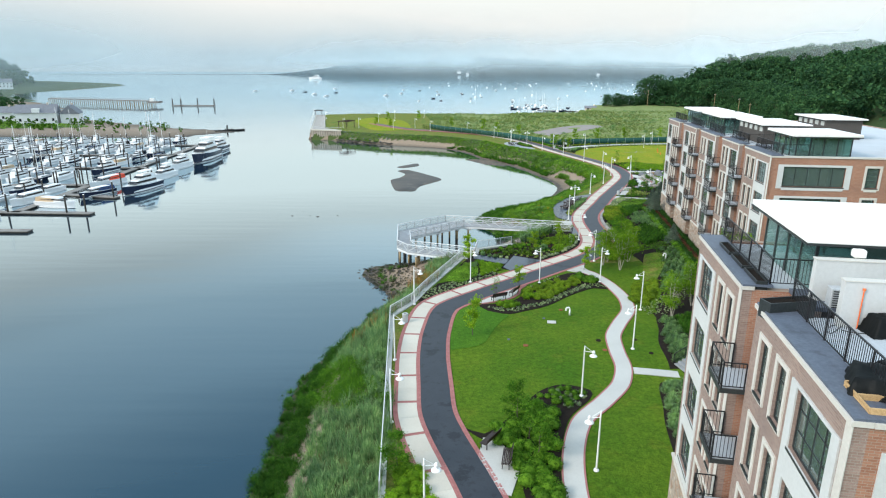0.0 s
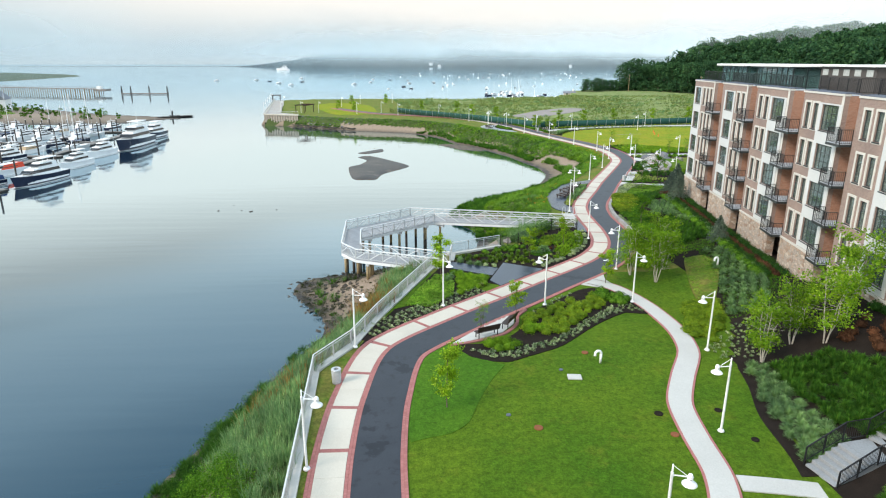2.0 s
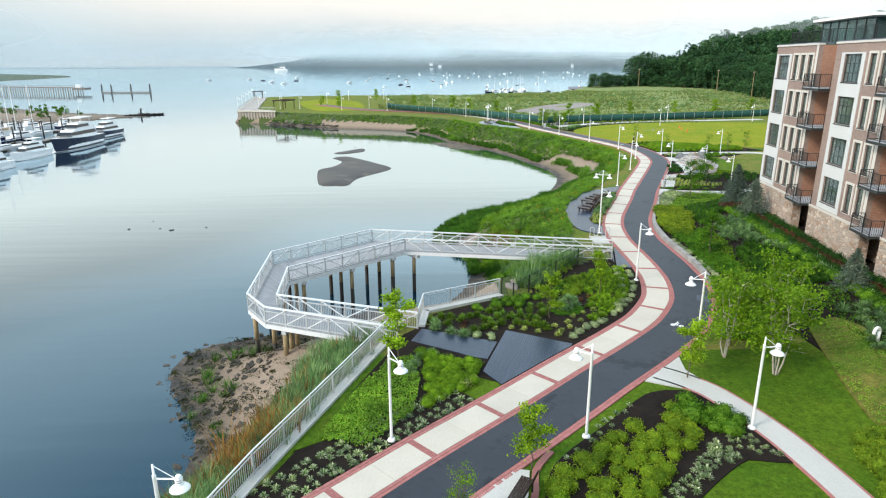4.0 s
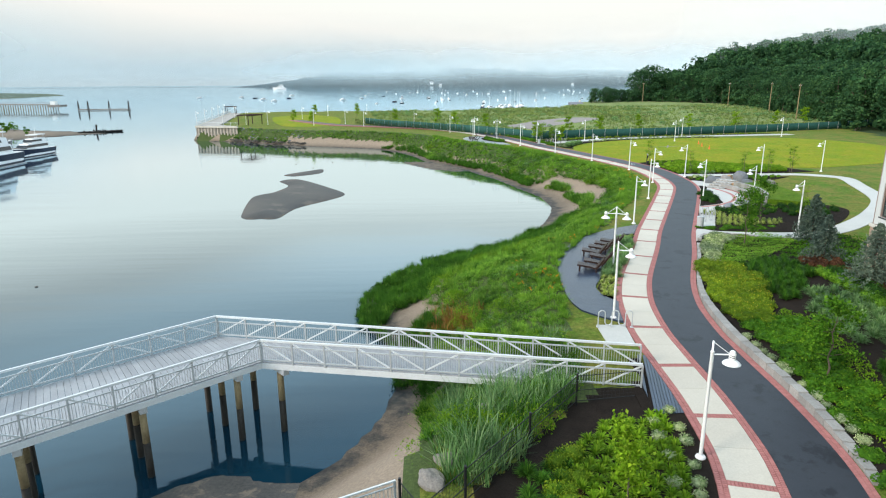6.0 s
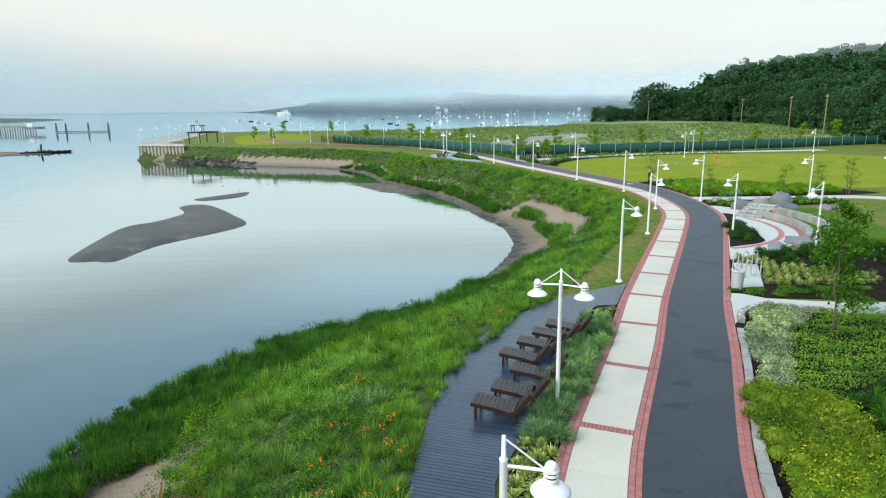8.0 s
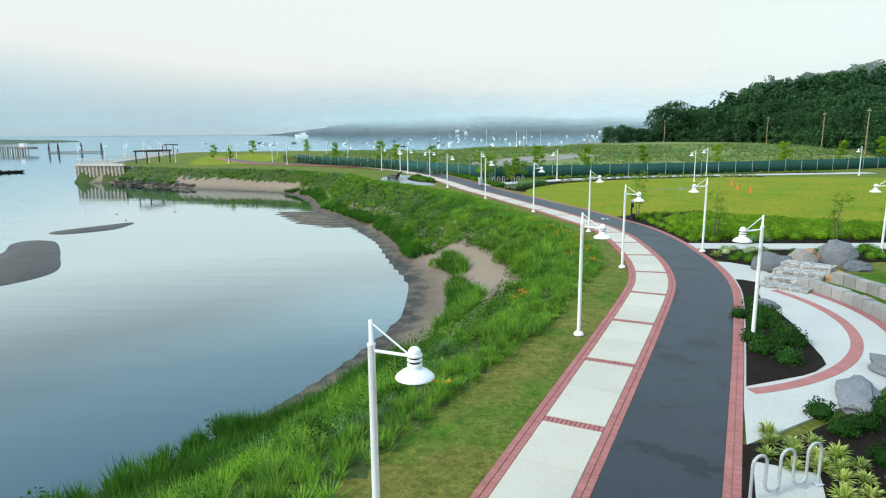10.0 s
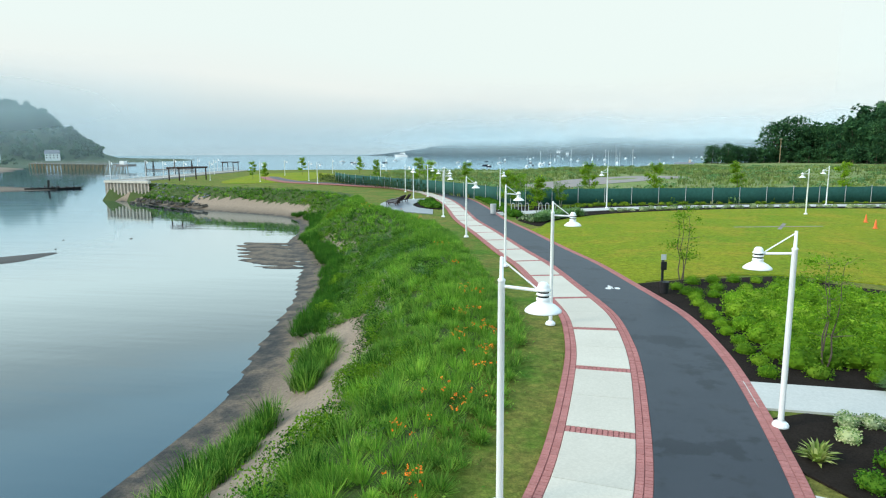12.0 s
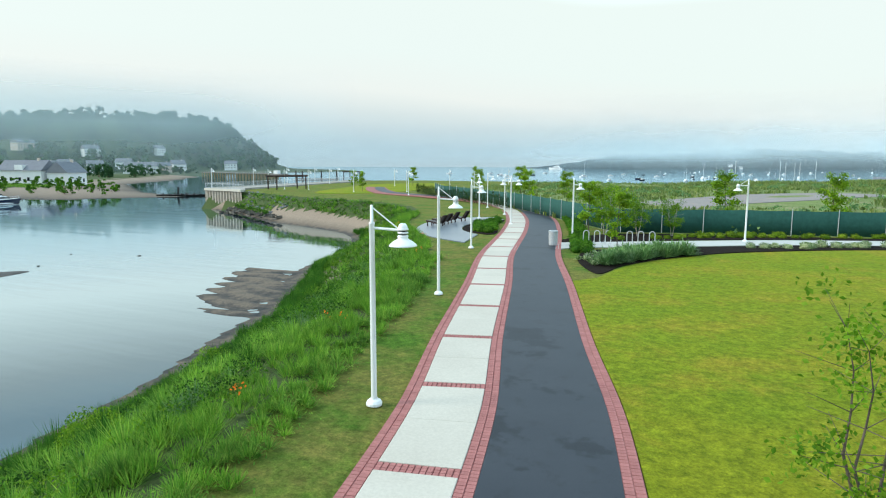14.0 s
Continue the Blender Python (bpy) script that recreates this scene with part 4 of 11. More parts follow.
def window_meshes(w, h, cols, rows, key, store={}):
    """Frame with bars, pane and sill for one size of window; origin at the lower corner of the opening."""
    if key in store:
        return store[key]
    bm = bmesh.new()
    t_ = 0.06
    for x0, x1, z0, z1 in ((0, w, 0, t_), (0, w, h - t_, h), (0, t_, t_, h - t_), (w - t_, w, t_, h - t_)):
        add_box(bm, x0, x1, 0.10, 0.18, z0, z1)
    for c in range(1, cols):
        x = w * c / cols
        add_box(bm, x - 0.022, x + 0.022, 0.115, 0.165, t_, h - t_)
    for r in range(1, rows):
        z = h * r / rows
        for c in range(cols):
            add_box(bm, w * c / cols + 0.024, w * (c + 1) / cols - 0.024, 0.12, 0.16, z - 0.02, z + 0.02)
    fr = bm_mesh("window", bm, M["frame_dark"])
    pane = bm_mesh("pane", box_bm(t_, w - t_, 0.136, 0.146, t_, h - t_), M["glass"])
    sill = bm_mesh("sill", box_bm(-0.06, w + 0.06, -0.06, 0.10, -0.09, -0.003), M["frame_dark"])
    store[key] = (fr, pane, sill)
    return store[key]


def put_window(parent, m, w, h, cols, rows):
    fr, pane, sill = window_meshes(w, h, cols, rows, (round(w, 2), round(h, 2), cols, rows))
    f = link_mesh("window", fr, parent, at=m)
    p = link_mesh("pane", pane, f)
    p.visible_shadow = False
    link_mesh("sill", sill, f)
    return f


def rail_mesh(name, length, height=1.05, gap=0.115, store={}):
    key = round(length, 2)
    if key in store:
        return store[key]
    bm = bmesh.new()
    add_box(bm, 0, length, -0.02, 0.02, height - 0.04, height)
    add_box(bm, 0, length, -0.015, 0.015, 0.08, 0.11)
    n = max(2, int(length / gap))
    for k in range(n + 1):
        x = length * k / n
        r = 0.022 if k in (0, n) or k % 12 == 0 else 0.008
        add_box(bm, x - r, x + r, -r, r, 0.11 if r < 0.01 else 0.0, height - 0.04)
    store[key] = bm_mesh(name, bm, M["black_metal"])
    return store[key]


ROOF, STONE_TOP, STOREY, WTHICK = 16.1, 3.9, 2.95, 0.35
LEVELS = [STONE_TOP + STOREY * k for k in range(4)]


def building(nw, length, depth, blocks, label, base_z, south_windows, pavilions, recess=1.7, way=(-0.1789, -0.9839)):
    """Four storeys over a stone base. Local x runs south along the water front, y inward. blocks: (x0, x1, big window spans, narrow window places, brick or not)."""
    ang = math.degrees(math.atan2(way[1], way[0]))
    top = empty("apartment_building", pose(nw[0], nw[1], 0, 0, 0, ang), label, "building")
    # stone base under all
    bm = bmesh.new()
    for x0, x1, bigs, narrows in blocks:
        add_box(bm, x0 - 0.05, x1 + 0.05, -0.08, 0.6, base_z, STONE_TOP - 0.14)
    add_box(bm, 0, length, recess - 0.06, recess + 0.6, base_z, STONE_TOP - 0.14)
    add_box(bm, length - 0.6, length + 0.08, 0.601, depth, base_z, STONE_TOP - 0.14)
    add_box(bm, -0.08, 0.6, 0.601, depth, base_z, STONE_TOP - 0.14)
    part("stone_base", bm, M["stone_base"], top, "rough tan rubble stone base")
    bm = bmesh.new()
    for x0, x1, bigs, narrows in blocks:
        add_box(bm, x0 - 0.12, x1 + 0.12, -0.14, 0.3, STONE_TOP - 0.14, STONE_TOP)
    add_box(bm, length - 0.3, length + 0.14, 0.301, depth, STONE_TOP - 0.14, STONE_TOP)
    part("stone_ledge", bm, M["trim_white"], top, "pale cast stone ledge")
    win_h, sill_h = 1.95, 0.55
    for bi, (x0, x1, bigs, narrows) in enumerate(blocks):
        ops = []
        for lv in LEVELS:
            for a, b2 in bigs:
                ops.append((a - x0, b2 - x0, lv + sill_h, lv + sill_h + win_h))
            for a in narrows:
                ops.append((a - x0, a - x0 + 0.82, lv + sill_h, lv + sill_h + win_h))
        w = link_mesh("wall", wall_mesh("wall", x1 - x0, STONE_TOP, ROOF - 0.12, ops, WTHICK, M["brick_pink"]), top, "tan-pink brick wall", pose(x0, 0, 0))
        # side returns of the projecting block
        for xs_, tag in ((x0, 0), (x1 - WTHICK, 1)):
            if (bi == 0 and tag == 0) or (bi == len(blocks) - 1 and tag == 1):
                continue
            part("return_wall", box_bm(xs_, xs_ + WTHICK, WTHICK, recess, STONE_TOP, ROOF - 0.12), M["brick_orange"] if tag else M["brick_pink"], top)
        # white panels with the large windows
        for a, b2 in bigs:
            po = [(0.42, b2 - a + 0.42, lv + sill_h, lv + sill_h + win_h) for lv in LEVELS]
            pm = wall_mesh("white_panel", b2 - a + 0.84, STONE_TOP + 0.05, ROOF - 0.75, po, 0.05, M["panel_white"])
            link_mesh("white_panel", pm, top, "smooth white render panel", pose(a - 0.42, -0.052, 0))
            for lv in LEVELS:
                put_window(top, pose(a, 0, lv + sill_h), b2 - a, win_h, 4, 3)
        for a in narrows:
            for lv in LEVELS:
                put_window(top, pose(a, 0, lv + sill_h), 0.82, win_h, 1, 3)
                bm = bmesh.new()
                z = lv + sill_h
                add_box(bm, a - 0.17, a - 0.002, -0.05, 0.06, z - 0.12, z + win_h + 0.16)
                add_box(bm, a + 0.822, a + 0.99, -0.05, 0.06, z - 0.12, z + win_h + 0.16)
                add_box(bm, a - 0.002, a + 0.822, -0.05, 0.06, z + win_h + 0.002, z + win_h + 0.16)
                add_box(bm, a - 0.002, a + 0.822, -0.05, -0.01, z - 0.14, z - 0.1)
                part("window_surround", bm, M["trim_white"], top)
        # white corner strip and parapet cap of each block
        bm = bmesh.new()
        add_box(bm, x0 - 0.06, x1 + 0.06, -0.08, WTHICK + 0.05, ROOF - 0.12, ROOF + 0.02)
        add_box(bm, x1 - 0.3, x1 + 0.03, -0.03, -0.002, STONE_TOP, ROOF - 0.12)
        part("parapet_trim", bm, M["trim_white"], top)
        part("roof_edge", box_bm(x0 - 0.03, x1 + 0.03, -0.02, 1.05, ROOF + 0.02, ROOF + 0.09), M["coping"], top, "slate-blue metal roof edge")
    # recessed bays with doors and balconies
    for (xa, xb) in [(b1[1], b2[0]) for b1, b2 in zip(blocks, blocks[1:])]:
        ln = xb - xa
        ops = [(0.5, min(ln - 0.3, 2.2), lv + 0.1, lv + 2.3) for lv in LEVELS]
        link_mesh("recess_wall", wall_mesh("recess_wall", ln, STONE_TOP, ROOF - 0.12, ops, WTHICK, M["brick_pink"]), top, "", pose(xa, recess, 0))
        part("recess_roof_edge", box_bm(xa, xb, recess - 0.1, recess + 0.9, ROOF - 0.12, ROOF + 0.03), M["coping"], top)
        for lv in LEVELS:
            put_window(top, pose(xa + 0.5, recess, lv + 0.1), min(ln - 0.3, 2.2) - 0.5, 2.2, 2, 1)
            bal = part("balcony", box_bm(xa + 0.03, xb - 0.03, -0.85, recess - 0.01, lv - 0.16, lv + 0.02, bevel=0.01), M["frame_dark"], top, "dark steel balcony with open railings")
            link_mesh("balcony_floor", bm_mesh("balcony_floor", box_bm(xa + 0.1, xb - 0.1, -0.78, recess - 0.03, lv + 0.02, lv + 0.045), M["roof_pale"]), bal)
            link_mesh("railing", rail_mesh("railing", ln - 0.1), bal, at=pose(xa + 0.05, -0.8, lv + 0.02))
            for x in (xa + 0.06, xb - 0.06):
                link_mesh("railing", rail_mesh("railing", 0.78), bal, at=pose(x, -0.8, lv + 0.02, 0, 0, 90))
    # south and other outer walls
    ops, wins = [], []
    for lv in LEVELS:
        for a, b2, cols in south_windows:
            ops.append((a, b2, lv + 0.55, lv + 2.4))
            wins.append((a, b2, lv + 0.55, cols))
    sm = pose(length, 0, 0, 0, 0, 90)
    link_mesh("south_wall", wall_mesh("south_wall", depth, STONE_TOP, ROOF - 0.12, ops, WTHICK, M["brick_orange"]), top, "orange brick wall", sm @ pose(0, 0, 0))
    for a, b2, z, cols in wins:
        put_window(top, sm @ pose(a, 0, z), b2 - a, 1.85, cols, 1 if cols > 2 else 3)
        bm = bmesh.new()
        e = 0.5 if cols > 2 else 0.2
        add_box(bm, a - e, a - 0.002, -0.045, 0.05, z - 0.2, z + 2.05)
        add_box(bm, b2 + 0.002, b2 + e, -0.045, 0.05, z - 0.2, z + 2.05)
        add_box(bm, a - 0.002, b2 + 0.002, -0.045, 0.05, z + 1.853, z + 2.05)
        add_box(bm, a - 0.002, b2 + 0.002, -0.045, -0.01, z - 0.35, z - 0.1)
        part("window_surround", bm, M["panel_white"] if cols > 2 else M["trim_white"], top, at=sm)
    part("south_parapet", box_bm(length - WTHICK - 0.05, length + 0.08, WTHICK + 0.06, depth, ROOF - 0.12, ROOF + 0.02), M["trim_white"], top)
    part("north_wall", box_bm(0, WTHICK, WTHICK, depth, STONE_TOP, ROOF - 0.12), M["brick_orange"], top)
    part("east_wall", box_bm(0, length, depth, depth + WTHICK, base_z, ROOF - 0.12), M["brick_orange"], top)
    # floors and back walls behind the glass, indoor shade put into their dark colour
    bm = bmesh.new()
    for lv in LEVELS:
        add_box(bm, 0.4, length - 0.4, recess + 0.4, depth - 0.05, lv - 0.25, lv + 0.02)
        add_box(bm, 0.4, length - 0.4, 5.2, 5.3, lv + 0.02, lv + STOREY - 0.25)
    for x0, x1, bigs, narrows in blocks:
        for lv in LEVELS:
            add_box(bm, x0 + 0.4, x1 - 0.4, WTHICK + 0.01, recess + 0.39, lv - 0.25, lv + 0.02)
    part("floors", bm, M["room_dark"], top, "room floors and back walls behind the windows, coloured dark for indoor shade")
    # flat roof and terraces
    bm = bmesh.new()
    add_box(bm, 0.36, length - 0.36, recess + 0.9, depth - 0.02, ROOF - 0.45, ROOF - 0.2)
    for x0, x1, bigs, narrows in blocks:
        add_box(bm, x0 + 0.36, x1 - 0.36, 1.05, recess + 0.89, ROOF - 0.45, ROOF - 0.2)
    part("roof_terrace", bm, M["roof_pale"], top, "pale grey paved roof terrace")
    for x0, x1, bigs, narrows in blocks:
        link_mesh("terrace_railing", rail_mesh("terrace_railing", x1 - x0 - 0.4), top, at=pose(x0 + 0.2, 0.98, ROOF + 0.05))
        link_mesh("terrace_railing", rail_mesh("terrace_railing", 2.6), top, at=pose(x1 - 0.2, 0.98, ROOF + 0.05, 0, 0, 90))
    for x0, x1, y0, y1, zt, glazed in pavilions:
        if glazed:
            pv = part("roof_pavilion", box_bm(x0 - 0.6, x1 + 0.6, y0 - 0.6, y1 + 0.6, zt - 0.22, zt, bevel=0.02), M["roof_white"], top, "glazed rooftop pavilion with a thin white roof")
            link_mesh("soffit", bm_mesh("soffit", box_bm(x0 - 0.62, x1 + 0.62, y0 - 0.62, y1 + 0.62, zt - 0.3, zt - 0.223), M["frame_dark"]), pv)
            nx_, ny_ = max(2, int((x1 - x0) / 1.15)), max(2, int((y1 - y0) / 1.15))
            for k in range(nx_ + 1):
                x = x0 + (x1 - x0) * k / nx_
                for y in (y0, y1):
                    link_mesh("mullion", bm_mesh("mullion", box_bm(x - 0.04, x + 0.04, y - 0.05, y + 0.05, ROOF - 0.2, zt - 0.3), M["frame_dark"]), pv)
            for k in range(1, ny_):
                y = y0 + (y1 - y0) * k / ny_
                for x in (x0, x1):
                    link_mesh("mullion", bm_mesh("mullion", box_bm(x - 0.05, x + 0.05, y - 0.04, y + 0.04, ROOF - 0.2, zt - 0.3), M["frame_dark"]), pv)
            bm = bmesh.new()
            add_box(bm, x0, x1, y0 - 0.01, y0 + 0.01, ROOF - 0.2, zt - 0.3)
            add_box(bm, x0, x1, y1 - 0.01, y1 + 0.01, ROOF - 0.2, zt - 0.3)
            add_box(bm, x0 - 0.01, x0 + 0.01, y0 + 0.011, y1 - 0.011, ROOF - 0.2, zt - 0.3)
            add_box(bm, x1 - 0.01, x1 + 0.01, y0 + 0.011, y1 - 0.011, ROOF - 0.2, zt - 0.3)
            g_ = link_mesh("glazing", bm_mesh("glazing", bm, M["glass_pavilion"]), pv)
            g_.visible_shadow = False
            link_mesh("core", bm_mesh("core", box_bm(x0 + (x1 - x0) * 0.35, x1 - (x1 - x0) * 0.3, y0 + (y1 - y0) * 0.6, y1 - 0.05, ROOF - 0.2, zt - 0.31), M["cladding"]), pv)
        else:
            pv = part("stair_core", box_bm(x0, x1, y0, y1, ROOF - 0.2, zt - 0.15), M["cladding"], top, "brown clad rooftop stair housing")
            link_mesh("housing_roof", bm_mesh("housing_roof", box_bm(x0 - 0.4, x1 + 0.4, y0 - 0.4, y1 + 0.4, zt - 0.15, zt, bevel=0.02), M["roof_white"]), pv)
            for k in range(5):
                x = x0 + (x1 - x0) * (k + 0.5) / 5
                link_mesh("clerestory_window", bm_mesh("clerestory_window", box_bm(x - 0.45, x + 0.45, y0 - 0.03, y0 - 0.005, zt - 0.85, zt - 0.35), M["blind"]), pv)
    return top


blocks2 = [(0, 7.8, [(0.6, 2.8)], [3.7, 5.0, 6.3]), (10.6, 18.1, [(12.0, 14.3)], [15.3, 16.7]), (20.5, 27.7, [(24.3, 26.9)], [21.3, 22.7]),
           (30.4, 36.7, [(33.7, 36.2)], [31.0, 32.3]), (38.7, 46.24, [(42.9, 45.3)], [39.6, 41.1])]
south2 = [(1.2, 6.6, 5), (8.4, 9.5, 1), (10.9, 12.0, 1), (13.4, 14.5, 1), (15.9, 17.0, 1), (18.4, 19.5, 1)]
building((37.1, 104.1), 46.24, 26, blocks2, "four-storey tan-pink brick apartment building with white panels and balconies", 0.0, south2,
         [(39.6, 45.2, 2.4, 7.2, 18.1, True), (26.0, 34.5, 3.0, 7.4, 18.1, False), (14.0, 22.5, 2.2, 6.0, 18.1, True), (3.0, 11.0, 2.2, 6.0, 18.1, True), (20.0, 28.0, 12.0, 16.0, 18.3, False), (39.0, 45.0, 14.0, 20.0, 18.2, False)], way=(-0.13733, -0.99052))
blocks1 = [(0, 7.4, [(0.9, 3.1)], [4.2, 5.7]), (9.3, 16.8, [(13.6, 16.0)], [10.2, 11.9])]
south1 = [(1.2, 6.4, 5), (8.4, 9.5, 1), (11, 12.1, 1)]
building((12.75, 29.5), 16.8, 20, blocks1, "four-storey brick apartment block with roof terraces and dark balconies", 0.0, south1, [(1.6, 7.2, 2.4, 7.4, 18.2, True)])


# ---------- rooftop things on the near block ----------
ROOF_YAW = math.degrees(math.atan2(-0.1789, 0.9839))
TERR = ROOF - 0.2


def roof_wall(x, y, length, z1, label):
    top = empty("roof_screen_wall", pose(x, y, TERR, 0, 0, ROOF_YAW), label, "roof wall")
    part("wall", box_bm(0, length, -0.14, 0.14, -0.02, z1 - TERR, bevel=0.01), M["panel_white"], top)
    part("cap", box_bm(-0.03, length + 0.03, -0.17, 0.17, z1 - TERR + 0.001, z1 - TERR + 0.04), M["trim_white"], top)
    return top


roof_wall(13.1, 20.85, 7.0, 17.6, "white plaster screen wall on the roof terrace")
rw = roof_wall(13.0, 19.05, 7.0, 17.45, "white plaster screen wall with a thin vent pipe")
bm = bmesh.new()
add_tube(bm, (0.55, -0.2, 0), (0.55, -0.2, 1.3), 0.02, sides=6)
add_tube(bm, (0.55, -0.2, 1.3), (0.55, -0.2, 1.36), 0.05, sides=8)
part("vent_pipe", bm, M["orange_plastic"], rw, "thin pipe with a rusty orange cap")
ac = empty("air_conditioner", pose(13.75, 20.1, TERR, 0, 0, ROOF_YAW), "pale grey air conditioning unit between white roof walls", "air conditioner")
part("casing", box_bm(-0.42, 0.42, -0.2, 0.2, 0.08, 0.92, bevel=0.02), M["galv"], ac)
bm = bmesh.new()
for k in range(9):
    add_box(bm, -0.36, 0.36, -0.215, -0.205, 0.16 + 0.08 * k, 0.2 + 0.08 * k)
part("grille", bm, M["frame_dark"], ac, "dark louvred grille")
for x in (-0.34, 0.34):
    part("foot", box_bm(x - 0.05, x + 0.05, -0.2, 0.2, 0, 0.079), M["frame_dark"], ac)
vent = empty("roof_vent", pose(14.6, 20.9, 17.645, 0, 0, ROOF_YAW), "small white hooded vent on the roof wall", "vent")
part("hood", box_bm(-0.2, 0.2, -0.16, 0.16, 0, 0.28, bevel=0.04), M["roof_white"], vent)


def planter_box(x, y, ln, wd, hh, yaw, plants, label):
    top = empty("planter", pose(x, y, TERR, 0, 0, yaw), label, "planter", "roof planters")
    bm = bmesh.new()
    for a0, a1, b0, b1 in ((-ln / 2, ln / 2, -wd / 2, -wd / 2 + 0.04), (-ln / 2, ln / 2, wd / 2 - 0.04, wd / 2), (-ln / 2, -ln / 2 + 0.04, -wd / 2 + 0.041, wd / 2 - 0.041), (ln / 2 - 0.04, ln / 2, -wd / 2 + 0.041, wd / 2 - 0.041)):
        add_box(bm, a0, a1, b0, b1, 0, hh)
    part("box", bm, M["frame_dark"], top)
    part("soil", box_bm(-ln / 2 + 0.045, ln / 2 - 0.045, -wd / 2 + 0.045, wd / 2 - 0.045, 0.01, hh - 0.06), M["mulch"], top)
    return top


planter_box(11.75, 19.75, 1.7, 0.55, 0.62, ROOF_YAW + 20, True, "long black planter box on the roof terrace")
for k in range(3):
    planter_box(12.25 + 0.32 * k, 23.0 + 1.9 * k, 1.7, 0.4, 0.42, ROOF_YAW + 90, True, "black planter box along the terrace railing")


def draped(x, y, sx, sy, sz, seed, yaw, label):
    """A waterproof cover pulled over furniture: soft folds down to the floor."""
    bm = bmesh.new()
    n = 18
    vs = []
    for j in range(n + 1):
        for i in range(n + 1):
            u, v = i / n * 2 - 1, j / n * 2 - 1
            e = max(abs(u), abs(v))
            top_z = sz * (1 - smoothstep(0.62, 1.0, e)) * (1 + 0.18 * noise.noise(Vector((u * 1.5, v * 1.5, seed))))
            f = 0.09 * noise.noise(Vector((u * 4, v * 4, seed + 5)))
            vs.append(bm.verts.new((u * sx * (1 + f), v * sy * (1 + f), max(0.0, float(top_z) + 0.05 * noise.noise(Vector((u * 6, v * 6, seed)))))))
    for j in range(n):
        for i in range(n):
            a = j * (n + 1) + i
            bm.faces.new((vs[a], vs[a + 1], vs[a + n + 2], vs[a + n + 1]))
    bmesh.ops.solidify(bm, geom=bm.faces[:], thickness=0.02)
    return tagged(part("covered_furniture", bm, M["black_mesh"], None, smooth=True, at=pose(x, y, TERR + 0.005, 0, 0, yaw)), label, "covered furniture", "covered terrace furniture")


draped(11.0, 14.4, 0.85, 0.6, 0.75, 3, 60, "terrace sofa under a crumpled black cover")
draped(12.0, 14.7, 0.7, 0.6, 0.8, 8, 20, "terrace chair under a crumpled black cover")
draped(14.1, 18.35, 0.6, 0.45, 0.6, 12, 0, "bundle of dark bags on the roof terrace")
crate = empty("timber_crate", pose(10.62, 13.75, TERR, 0, 0, ROOF_YAW + 90), "open pale timber crate by the terrace railing", "crate")
for k in range(4):
    part("slat", box_bm(-0.7, 0.7, -0.34, -0.32, 0.02 + 0.11 * k, 0.11 + 0.11 * k), M["timber"], crate)
    part("slat", box_bm(-0.7, 0.7, 0.32, 0.34, 0.02 + 0.11 * k, 0.11 + 0.11 * k), M["timber"], crate)
for x in (-0.68, 0, 0.68):
    part("batten", box_bm(x - 0.03, x + 0.03, -0.318, 0.318, 0, 0.44), M["timber"], crate)
bm = bmesh.new()
prev = None
for k in range(40):
    a = k * 0.33
    q = Vector((0.6 * math.cos(a * 0.7) + 0.02 * k, 0.3 * math.sin(a) + 0.1 * math.sin(a * 0.37), 0.012))
    if prev is not None:
        add_tube(bm, prev, q, 0.012, sides=5, cap=False)
    prev = q
tagged(part("cable", bm, M["black_metal"], None, at=pose(12.7, 18.6, TERR + 0.005, 0, 0, 10)), "loose black cable lying on the roof terrace", "cable")

# ---------- lamp posts ----------
def lamp_head_mesh():
    bm = bmesh.new()
    add_lathe(bm, [(0.0, 0.13), (0.05, 0.125), (0.085, 0.09), (0.095, 0.05), (0.095, 0.03), (0.115, 0.02), (0.115, -0.005), (0.085, -0.01), (0.085, -0.04), (0.11, -0.05), (0.11, -0.07), (0.085, -0.075),
                   (0.085, -0.11), (0.11, -0.12), (0.11, -0.14), (0.10, -0.17), (0.135, -0.20), (0.20, -0.235), (0.255, -0.28), (0.285, -0.315), (0.285, -0.328), (0.26, -0.315), (0.15, -0.23), (0.0, -0.20)], 20)
    return bm_mesh("lamp_head", bm, M["white_metal"], smooth=True)


HEAD = lamp_head_mesh()


def vent_mesh(z):
    """Black ring round the neck of a lamp head, painting the shade in a louvre slot."""
    bm = bmesh.new()
    add_lathe(bm, [(0.08, z), (0.0875, z), (0.0875, z + 0.022), (0.08, z + 0.022)], 16)
    return bm_mesh("vent_slot", bm, M["black_metal"])


VENTS = [vent_mesh(-0.036), vent_mesh(-0.104)]


